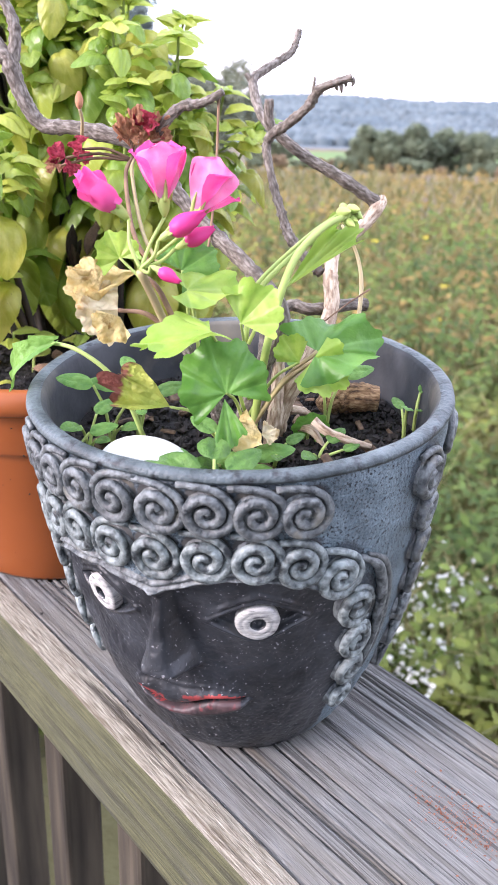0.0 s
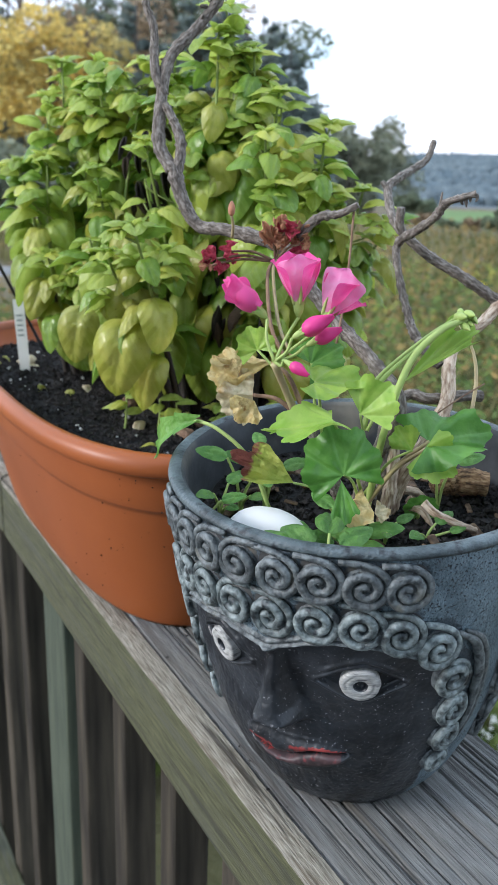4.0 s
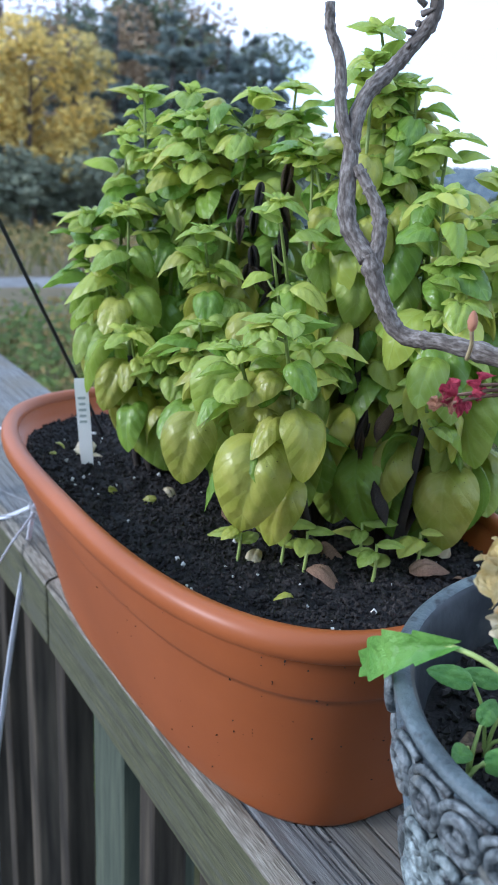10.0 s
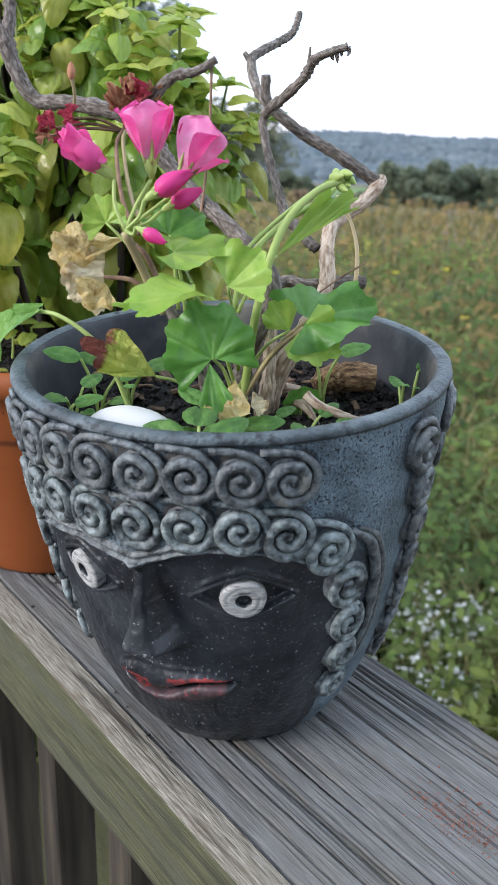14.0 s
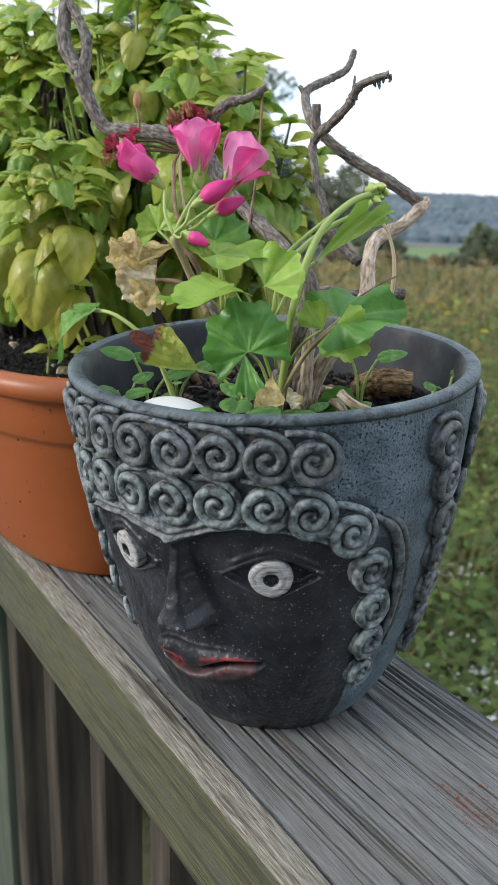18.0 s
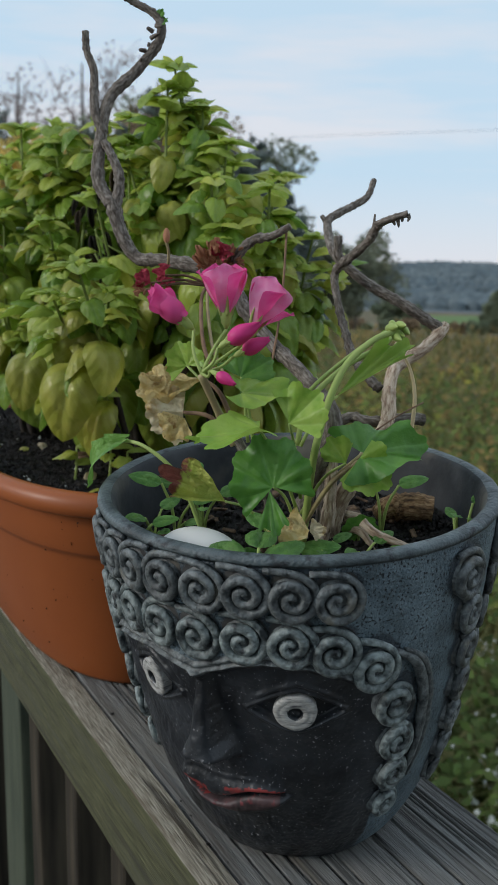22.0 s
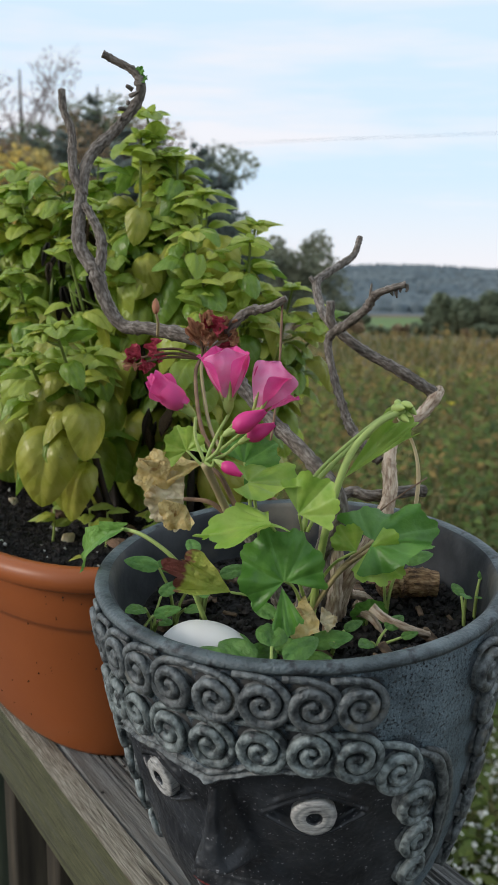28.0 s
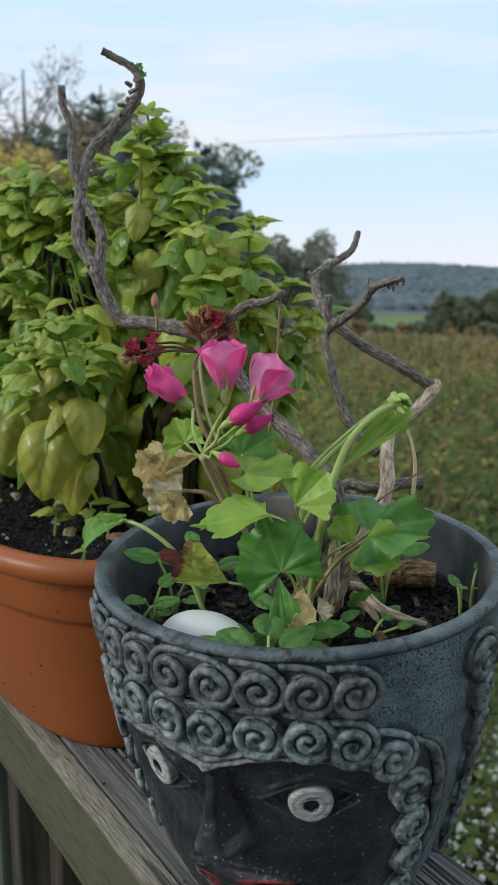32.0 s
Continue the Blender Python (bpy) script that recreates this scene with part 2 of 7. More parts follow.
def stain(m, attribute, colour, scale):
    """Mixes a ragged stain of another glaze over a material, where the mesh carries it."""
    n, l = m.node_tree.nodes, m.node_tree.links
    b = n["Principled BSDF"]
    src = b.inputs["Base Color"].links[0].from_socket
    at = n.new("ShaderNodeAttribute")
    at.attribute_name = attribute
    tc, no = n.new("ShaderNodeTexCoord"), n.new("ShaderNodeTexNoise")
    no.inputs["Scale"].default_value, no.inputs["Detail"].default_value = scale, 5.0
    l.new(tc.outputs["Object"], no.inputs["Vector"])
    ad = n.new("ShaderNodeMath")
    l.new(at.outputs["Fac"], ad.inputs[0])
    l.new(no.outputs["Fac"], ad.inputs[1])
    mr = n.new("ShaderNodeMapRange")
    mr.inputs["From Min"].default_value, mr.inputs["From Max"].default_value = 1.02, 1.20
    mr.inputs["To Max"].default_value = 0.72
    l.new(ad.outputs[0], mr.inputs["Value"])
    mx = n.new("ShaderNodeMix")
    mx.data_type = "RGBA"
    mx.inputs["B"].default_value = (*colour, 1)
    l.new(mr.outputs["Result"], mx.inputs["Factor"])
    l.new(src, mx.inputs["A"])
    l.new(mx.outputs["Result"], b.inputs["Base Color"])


def veins(m, light, amount=0.4, kind="pinnate", ribs=15.0, depth=0.12):
    """Adds a leaf's ribs to its material: a paler midrib and side ribs, sunk between quilted fields. x runs from stalk to tip, one unit long."""
    n, l = m.node_tree.nodes, m.node_tree.links
    b = n["Principled BSDF"]

    def math_node(op, a, c=None):
        q = n.new("ShaderNodeMath")
        q.operation = op
        for k, v in enumerate((a, c)):
            if v is None:
                continue
            if isinstance(v, (int, float)):
                q.inputs[k].default_value = v
            else:
                l.new(v, q.inputs[k])
        return q.outputs[0]

    tc, sx, wob = n.new("ShaderNodeTexCoord"), n.new("ShaderNodeSeparateXYZ"), n.new("ShaderNodeTexNoise")
    wob.inputs["Scale"].default_value = 3.5
    l.new(tc.outputs["Object"], wob.inputs["Vector"])
    mv = n.new("ShaderNodeVectorMath")
    mv.operation = "MULTIPLY_ADD"
    mv.inputs[1].default_value = (0.10, 0.0, 0.0)
    l.new(wob.outputs["Color"], mv.inputs[0])
    l.new(tc.outputs["Object"], mv.inputs[2])
    l.new(mv.outputs["Vector"], sx.inputs[0])
    x, y = sx.outputs["X"], math_node("ABSOLUTE", sx.outputs["Y"])
    if kind == "pinnate":
        wave = math_node("ABSOLUTE", math_node("SINE", math_node("MULTIPLY", math_node("SUBTRACT", x, math_node("MULTIPLY", y, 0.95)), ribs)))
        rib = math_node("MINIMUM", wave, math_node("MULTIPLY", y, 14.0))
    else:
        ang = math_node("ARCTAN2", sx.outputs["Y"], x)
        far = math_node("SQRT", math_node("ADD", math_node("MULTIPLY", x, x), math_node("MULTIPLY", y, y)))
        rib = math_node("MULTIPLY", math_node("ABSOLUTE", math_node("SINE", math_node("MULTIPLY", ang, ribs))), math_node("ADD", far, 0.15))
    mr = n.new("ShaderNodeMapRange")
    mr.inputs["From Min"].default_value, mr.inputs["From Max"].default_value = 0.0, 0.30
    mr.inputs["To Min"].default_value, mr.inputs["To Max"].default_value = amount, 0.0
    l.new(rib, mr.inputs["Value"])
    src = b.inputs["Base Color"].links[0].from_socket
    mx = n.new("ShaderNodeMix")
    mx.data_type = "RGBA"
    mx.inputs["B"].default_value = (*light, 1)
    l.new(mr.outputs["Result"], mx.inputs["Factor"])
    l.new(src, mx.inputs["A"])
    for link in list(src.links):
        if link.to_node != mx:
            l.new(mx.outputs["Result"], link.to_socket)
    bu = n.new("ShaderNodeBump")
    bu.inputs["Strength"].default_value, bu.inputs["Distance"].default_value = depth, 0.05
    l.new(math_node("POWER", rib, 0.6), bu.inputs["Height"])
    if b.inputs["Normal"].links:
        l.new(b.inputs["Normal"].links[0].from_socket, bu.inputs["Normal"])
    l.new(bu.outputs["Normal"], b.inputs["Normal"])


M_RAIL = mat("weathered_wood", (0.108, 0.109, 0.102), (0.258, 0.262, 0.250), 16, 0.85, 1.0, 18, (110, 3.2, 110), (0.100, 0.092, 0.080), 1.1, (0.52, 0.74), bump_dist=0.0013, lo=0.30, hi=0.70)
streaks(M_RAIL, (0.165, 0.140, 0.094), (11, 5.0, 11), (0.46, 0.66), 0.7)
streaks(M_RAIL, (0.018, 0.016, 0.015), (560, 7.0, 560), (0.55, 0.61), 0.65)
M_WORN = mat("worn_wood_edge", (0.16, 0.14, 0.10), (0.44, 0.41, 0.335), 30, 0.85, 1.0, 34, (44, 2, 44), (0.14, 0.11, 0.07), 5, (0.56, 0.68), bump_dist=0.004)
streaks(M_WORN, (0.035, 0.03, 0.022), (190, 7.0, 190), (0.55, 0.62), 0.8)
M_APRON = mat("green_treated_wood", (0.046, 0.050, 0.022), (0.118, 0.117, 0.058), 22, 0.62, 0.6, 34, (30, 1.6, 30), (0.085, 0.086, 0.064), 3, (0.5, 0.7), spec=0.35)
streaks(M_APRON, (0.030, 0.030, 0.020), (160, 3.0, 160), (0.57, 0.64), 0.6)
M_BALUSTER = mat("baluster_wood", (0.030, 0.026, 0.020), (0.085, 0.071, 0.050), 10, 0.85, 0.4, 30, (6, 6, 0.5), vary=0.25, spec=0.2)
M_POST = mat("green_post_wood", (0.040, 0.053, 0.034), (0.075, 0.089, 0.056), 12, 0.8, 0.4, 24, (8, 8, 0.8))
M_DECK = mat("deck_boards", (0.05, 0.048, 0.046), (0.12, 0.112, 0.105), 14, 0.85, 0.6, 24, (0.5, 8, 8), vary=0.15)
M_SIDING = mat("house_siding", (0.05, 0.06, 0.065), (0.08, 0.09, 0.095), 6, 0.7, 0.1, 40)
M_TERRA = mat("terracotta_plastic", (0.295, 0.080, 0.019), (0.355, 0.100, 0.026), 7, 0.40, 0.12, 300, c3=(0.26, 0.068, 0.016), c3_scale=3, c3_range=(0.5, 0.75), bump_dist=0.0004, spec=0.35)
M_SOIL = mat("potting_soil", (0.004, 0.004, 0.004), (0.020, 0.018, 0.017), 160, 0.95, 1.0, 120, bump_dist=0.006, lo=0.3, hi=0.75)
M_CLOD = mat("soil_crumb", (0.006, 0.0055, 0.005), (0.034, 0.029, 0.026), 60, 0.95, 0.5, 200, island=True, vary=0.5)
M_CHIP = mat("bark_chip", (0.055, 0.035, 0.022), (0.24, 0.16, 0.095), 120, 0.9, 1.0, 150, vary=0.35, c3=(0.03, 0.02, 0.015), c3_scale=90, c3_range=(0.52, 0.62))
M_PERLITE = mat("perlite", (0.6, 0.6, 0.56), (0.75, 0.75, 0.7), 60, 0.9)
M_POT = mat("grey_glazed_clay", (0.078, 0.113, 0.133), (0.160, 0.222, 0.255), 46, 0.42, 1.0, 620, c3=(0.016, 0.024, 0.030), c3_scale=700, c3_range=(0.57, 0.61), bump_dist=0.0013)
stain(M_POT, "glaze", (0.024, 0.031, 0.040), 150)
M_FACE = mat("black_clay", (0.0082, 0.0096, 0.0118), (0.035, 0.040, 0.046), 34, 0.36, 0.8, 190, c3=(0.26, 0.26, 0.27), c3_scale=560, c3_range=(0.650, 0.68), bump_dist=0.0009)
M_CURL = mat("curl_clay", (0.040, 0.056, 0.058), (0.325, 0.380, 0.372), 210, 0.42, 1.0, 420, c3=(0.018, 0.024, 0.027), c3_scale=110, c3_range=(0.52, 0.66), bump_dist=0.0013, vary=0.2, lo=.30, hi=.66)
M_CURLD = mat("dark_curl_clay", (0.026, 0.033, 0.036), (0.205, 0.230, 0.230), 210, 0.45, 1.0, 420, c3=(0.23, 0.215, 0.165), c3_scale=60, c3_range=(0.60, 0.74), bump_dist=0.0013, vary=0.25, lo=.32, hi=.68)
# Sandy clay between the curls, its base darkened to paint in crevice shade.
M_GROUT = mat("shaded_sandy_clay", (0.024, 0.026, 0.029), (0.085, 0.085, 0.08), 60, 0.75, 0.8, 200, c3=(0.24, 0.22, 0.17), c3_scale=34, c3_range=(0.58, 0.72), bump_dist=0.0010)
M_EYE = mat("white_eye_paint", (0.30, 0.30, 0.285), (0.55, 0.55, 0.52), 200, 0.6, 0.6, 200, (1, 1, 4), c3=(0.12, 0.12, 0.12), c3_scale=110, c3_range=(0.58, 0.68), bump_dist=0.0006)
M_LIP = mat("worn_red_paint", (0.17, 0.022, 0.022), (0.34, 0.050, 0.045), 60, 0.5, 0.5, 150, c3=(0.03, 0.028, 0.032), c3_scale=110, c3_range=(0.52, 0.60), bump_dist=0.0006)
M_RIM = mat("worn_planter_rim", (0.038, 0.053, 0.058), (0.140, 0.178, 0.188), 60, 0.5, 1.0, 420, (1, 1, 1), c3=(0.022, 0.026, 0.03), c3_scale=120, c3_range=(0.54, 0.68), bump_dist=0.0012)
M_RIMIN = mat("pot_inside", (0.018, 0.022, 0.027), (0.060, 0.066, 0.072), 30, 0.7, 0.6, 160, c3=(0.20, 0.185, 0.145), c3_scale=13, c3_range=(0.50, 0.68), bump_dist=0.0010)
M_BARK = bark_mat("grey_branch_bark", (0.075, 0.060, 0.047), (0.160, 0.136, 0.112), (0.290, 0.260, 0.228), along=0.36)
M_TRUNK = bark_mat("pale_woody_stem", (0.24, 0.155, 0.100), (0.50, 0.385, 0.275), (0.68, 0.58, 0.46), along=0.2)
M_STEM = mat("green_stem", (0.36, 0.49, 0.12), (0.48, 0.59, 0.19), 40, 0.55, 0.2, 200, translucent=0.15, bump_dist=0.0006)
M_STEMR = mat("reddish_stem", (0.30, 0.22, 0.12), (0.42, 0.36, 0.17), 60, 0.6, 0.3, 100)
M_GER = mat("geranium_leaf", (0.085, 0.25, 0.035), (0.15, 0.35, 0.06), 2.6, 0.36, 0.12, 4, translucent=0.30, bump_dist=0.05, vary=0.15)
veins(M_GER, (0.22, 0.45, 0.12), .3, "fan", 4.0, .18)
M_GERY = mat("yellowing_geranium_leaf", (0.25, 0.45, 0.05), (0.40, 0.57, 0.10), 2.6, 0.38, 0.12, 4, translucent=0.36, bump_dist=0.05, vary=0.12)
veins(M_GERY, (0.48, 0.62, 0.18), .35, "fan", 4.0, .18)
M_DRY = mat("dry_yellow_leaf", (0.74, 0.54, 0.19), (0.90, 0.76, 0.40), 2.6, 0.8, 0.5, 7, translucent=0.35, bump_dist=0.05, c3=(0.44, 0.26, 0.08), c3_scale=3, c3_range=(0.60, 0.72))
M_CREAM = mat("papery_dry_leaf", (0.68, 0.57, 0.34), (0.82, 0.73, 0.52), 2.6, 0.85, 0.35, 5, translucent=0.35, bump_dist=0.05, c3=(0.52, 0.36, 0.15), c3_scale=1.6, c3_range=(0.58, 0.74))
M_REDDRY = mat("browning_leaf", (0.42, 0.52, 0.09), (0.58, 0.60, 0.13), 2.6, 0.6, 0.45, 7, translucent=0.3, bump_dist=0.05)
tip_colour(M_REDDRY, (0.24, 0.075, 0.055), 0.74, 0.86)
M_PINK = mat("pink_petal", (0.84, 0.065, 0.34), (0.92, 0.17, 0.47), 2.6, 0.5, 0.16, 5, translucent=0.4, bump_dist=0.05, sheen=0.1)
M_PINKL = mat("light_pink_petal", (0.90, 0.24, 0.52), (0.95, 0.48, 0.71), 2.6, 0.5, 0.16, 5, translucent=0.4, bump_dist=0.05, sheen=0.1)
M_DEEP = mat("deep_pink_bud", (0.66, 0.02, 0.20), (0.84, 0.07, 0.32), 30, 0.5, 0.3, 90, translucent=0.2)
M_WILT = mat("wilted_petal", (0.40, 0.035, 0.06), (0.74, 0.11, 0.17), 3, 0.75, 0.6, 8, translucent=0.3, bump_dist=0.05)
M_BROWN = mat("dead_flower_stalk", (0.13, 0.075, 0.045), (0.32, 0.20, 0.125), 60, 0.85, 0.5, 100)
M_DEADP = mat("dead_petal", (0.38, 0.15, 0.09), (0.66, 0.36, 0.20), 3, 0.85, 0.6, 8, translucent=0.3, bump_dist=0.05)
M_BASIL = mat("basil_leaf", (0.305, 0.450, 0.056), (0.455, 0.590, 0.122), 2.6, 0.27, 0.14, 5, translucent=0.45, bump_dist=0.05, vary=0.2, tint=(0.50, 0.53, 0.095))
veins(M_BASIL, (0.52, 0.66, 0.20), .3)
# Pale young leaf, lightened further to paint in the glow of backlight.
M_BASILT = mat("backlit_young_basil_leaf", (0.40, 0.55, 0.085), (0.53, 0.66, 0.16), 2.6, 0.30, 0.14, 5, translucent=0.50, bump_dist=0.05, vary=0.15, tint=(0.60, 0.63, 0.14))
veins(M_BASILT, (0.62, 0.72, 0.26), .3)
M_BASILD = mat("dark_basil_leaf", (0.162, 0.316, 0.036), (0.259, 0.421, 0.069), 2.6, 0.25, 0.14, 5, translucent=0.38, bump_dist=0.05, vary=0.2, tint=(0.275, 0.380, 0.053))
veins(M_BASILD, (0.34, 0.50, 0.13), .3)
M_BASILY = mat("yellowed_basil_leaf", (0.341, 0.372, 0.044), (0.491, 0.491, 0.103), 2.6, 0.28, 0.14, 4, translucent=0.36, bump_dist=0.05, vary=0.15, c3=(0.040, 0.032, 0.008), c3_scale=16, c3_range=(0.72, 0.74))
veins(M_BASILY, (0.60, 0.62, 0.20), .16)
M_BSTEM = mat("basil_stem", (0.012, 0.010, 0.008), (0.045, 0.034, 0.024), 40, 0.8, 0.4, 90)
M_BSTEMG = mat("green_basil_stem", (0.14, 0.19, 0.04), (0.26, 0.33, 0.08), 40, 0.6)
M_LIPD = mat("faded_lip_clay", (0.022, 0.020, 0.022), (0.085, 0.048, 0.05), 90, 0.5, 0.6, 150, c3=(0.20, 0.05, 0.055), c3_scale=160, c3_range=(0.59, 0.70), bump_dist=0.0008)
M_EGG = mat("eggshell", (0.70, 0.70, 0.69), (0.77, 0.77, 0.755), 6, 0.5, 0.15, 400, bump_dist=0.0003)
M_TAG = mat("plant_tag_plastic", (0.62, 0.64, 0.58), (0.72, 0.73, 0.68), 20, 0.5)
M_INK = mat("faded_print", (0.25, 0.3, 0.27), (0.3, 0.35, 0.3), 20, 0.7)
M_TIE = mat("white_zip_tie", (0.62, 0.64, 0.68), (0.72, 0.74, 0.78), 10, 0.35, translucent=0.15)
M_STRING = mat("grey_string", (0.18, 0.18, 0.18), (0.34, 0.34, 0.33), 120, 0.9, 0.6, 400)
M_BLACK = mat("black_metal", (0.012, 0.012, 0.014), (0.03, 0.03, 0.032), 40, 0.5, 0.2, 100)
M_GROUND = mat("meadow_ground", (0.050, 0.056, 0.016), (0.15, 0.13, 0.055), 0.35, 0.95, 1.0, 3.0, c3=(0.16, 0.11, 0.07), c3_scale=0.05, c3_range=(0.45, 0.60), bump_dist=0.2, detail=10)
# Ridge colour paled and blued so that it carries the distance haze.
M_HILL = mat("haze_tinted_hill", (0.085, 0.11, 0.125), (0.13, 0.155, 0.165), 0.02, 0.95, 0.4, 0.06, c3=(0.17, 0.165, 0.12), c3_scale=0.005, c3_range=(0.58, 0.62), bump_dist=5.0, detail=12)
M_FIELD = mat("green_field", (0.08, 0.16, 0.035), (0.13, 0.2, 0.05), 0.05, 0.95)
M_GRASS = mat("meadow_grass", (0.075, 0.105, 0.020), (0.185, 0.185, 0.055), 0.5, 0.8, translucent=0.25, vary=0.35, island=True, tint=(0.26, 0.215, 0.10), c3=(0.19, 0.145, 0.06), c3_scale=0.16, c3_range=(0.52, 0.68))
M_WEED = mat("weed_leaf", (0.055, 0.105, 0.016), (0.15, 0.20, 0.035), 0.9, 0.7, translucent=0.25, vary=0.35, island=True, c3=(0.26, 0.25, 0.04), c3_scale=0.5, c3_range=(0.56, 0.66))
M_AUTUMNW = mat("orange_weed", (0.17, 0.125, 0.035), (0.27, 0.185, 0.055), 0.6, 0.8, translucent=0.25, vary=0.3, island=True)
M_WFLOWER = mat("white_weed_flower", (0.5, 0.52, 0.46), (0.72, 0.72, 0.66), 30, 0.8, vary=0.15, island=True)
M_YFLOWER = mat("yellow_weed_flower", (0.75, 0.6, 0.02), (0.85, 0.72, 0.05), 30, 0.7)
# Needles raised and greyed: the haze before the trees is in this colour.
M_CONIFER = mat("hazed_conifer_needles", (0.125, 0.165, 0.155), (0.25, 0.295, 0.265), 0.8, 0.9, vary=0.3, island=True, translucent=0.3)
M_YTREE = mat("yellow_autumn_leaves", (0.56, 0.43, 0.13), (0.86, 0.68, 0.22), 0.5, 0.8, translucent=0.35, vary=0.35, island=True, c3=(0.25, 0.26, 0.15), c3_scale=0.35, c3_range=(0.54, 0.68))
M_OTREE = mat("russet_autumn_leaves", (0.22, 0.165, 0.105), (0.38, 0.28, 0.17), 0.8, 0.8, translucent=0.3, vary=0.3, island=True)
# Bush and far-tree leaves also lightened, aerial haze mixed into the base colour.
M_BUSH = mat("dark_bush_leaves", (0.14, 0.16, 0.11), (0.27, 0.285, 0.19), 0.8, 0.85, vary=0.3, island=True, translucent=0.25)
M_FARLEAF = mat("hazed_far_leaves", (0.13, 0.165, 0.10), (0.23, 0.265, 0.17), 0.8, 0.85, vary=0.25, island=True, translucent=0.4)
M_FARBARK = mat("tree_bark", (0.06, 0.05, 0.045), (0.12, 0.1, 0.09), 6, 0.9, 0.6, 12)
M_TWIGS = mat("bare_twigs", (0.16, 0.12, 0.11), (0.25, 0.2, 0.18), 6, 0.9)


# ---- helpers for meshes ----
def mesh_from(name, verts, faces, mats, smooth=True, slots=None):
    me = bpy.data.meshes.new(name)
    me.from_pydata([tuple(v) for v in verts], [], faces)
    for m in (mats if isinstance(mats, (list, tuple)) else [mats]):
        me.materials.append(m)
    if slots is not None:
        me.polygons.foreach_set("material_index", slots)
    if smooth:
        me.polygons.foreach_set("use_smooth", [True] * len(me.polygons))
    me.update()
    return me


def from_bm(name, bm, m, smooth=False):
    me = bpy.data.meshes.new(name)
    bm.to_mesh(me)
    bm.free()
    for x in (m if isinstance(m, (list, tuple)) else [m]):
        me.materials.append(x)
    if smooth:
        me.polygons.foreach_set("use_smooth", [True] * len(me.polygons))
    return me


def put(name, me, parent=None, m=None, label=""):
    ob = new(name, me)
    if parent is not None:
        ob.parent = parent
    if m is not None:
        ob.matrix_basis = m
    return tagged(ob, label=label)


def thing(name, label, category, at=(0, 0, 0), group="", kind=""):
    ob = new(name)
    ob.empty_display_size = 0.02
    ob.location = at
    return tagged(ob, label, category, group, kind)


def box_bm(sx, sy, sz, bevel=0.003, seg=2, centre=(0, 0, 0)):
    bm = bmesh.new()
    bmesh.ops.create_cube(bm, size=1.0)
    bmesh.ops.scale(bm, vec=(sx, sy, sz), verts=bm.verts)
    if bevel:
        bmesh.ops.bevel(bm, geom=bm.edges[:], offset=bevel, segments=seg, profile=0.5, affect="EDGES")
    bmesh.ops.translate(bm, vec=centre, verts=bm.verts)
    return bm


def spline(points, n):
    """Points along a Catmull-Rom curve."""
    p = [Vector(q) for q in points]
    p = [p[0] * 2 - p[1]] + p + [p[-1] * 2 - p[-2]]
    out = []
    for i in range(1, len(p) - 2):
        for k in range(n):
            t = k / n
            a, b, c, d = p[i - 1], p[i], p[i + 1], p[i + 2]
            out.append(0.5 * ((2 * b) + (c - a) * t + (2 * a - 5 * b + 4 * c - d) * t * t + (3 * b - a - 3 * c + d) * t ** 3))
    out.append(p[-2])
    return out


def tube(points, radii, sides=8, n=6, rough=0.0, knots=0.0, seed=0, flat=1.0, caps=True):
    """Vertices and faces of a swept tube along a smooth curve, with uneven bark where rough or knots are set."""
    rnd = random.Random(seed)
    path = spline(points, n)
    rr = []
    for i in range(len(path)):
        u = i / (len(path) - 1) * (len(radii) - 1)
        k = min(int(u), len(radii) - 2)
        r = radii[k] + (radii[k + 1] - radii[k]) * (u - k)
        rr.append(r * (1 + rough * (rnd.random() - 0.5) + (knots if rnd.random() < 0.14 else 0)))
    verts, faces = [], []
    up = Vector((0.31, 0.17, 0.93))
    for i, q in enumerate(path):
        t = (path[min(i + 1, len(path) - 1)] - path[max(i - 1, 0)]).normalized()
        side = t.cross(up)
        side = side.normalized() if side.length > 1e-4 else Vector((1, 0, 0))
        nor = side.cross(t).normalized()
        up = nor
        for s in range(sides):
            a = 2 * math.pi * s / sides
            k = rr[i] * (1 + rough * 0.7 * (rnd.random() - 0.5))
            verts.append(q + side * math.cos(a) * k + nor * math.sin(a) * k * flat)
    for i in range(len(path) - 1):
        for s in range(sides):
            a, b = i * sides + s, i * sides + (s + 1) % sides
            faces.append((a, b, b + sides, a + sides))
    if caps:
        faces.append(tuple(range(sides))[::-1])
        faces.append(tuple((len(path) - 1) * sides + s for s in range(sides)))
    return verts, faces


def join(parts):
    """Joins (verts, faces) lists."""
    verts, faces = [], []
    for v, f in parts:
        o = len(verts)
        verts += list(v)
        faces += [tuple(i + o for i in q) for q in f]
    return verts, faces


def frame_of(origin, direction, normal):
    """A pose whose x runs along direction and whose z leans to normal."""
    x = Vector(direction).normalized()
    y = Vector(normal).cross(x)
    y = y.normalized() if y.length > 1e-5 else x.orthogonal().normalized()
    z = x.cross(y)
    m = Matrix((x, y, z)).transposed().to_4x4()
    m.translation = origin
    return m


# ---- ground, distance ----
RAIL_Z = 1.92
EYE_Z = 2.31


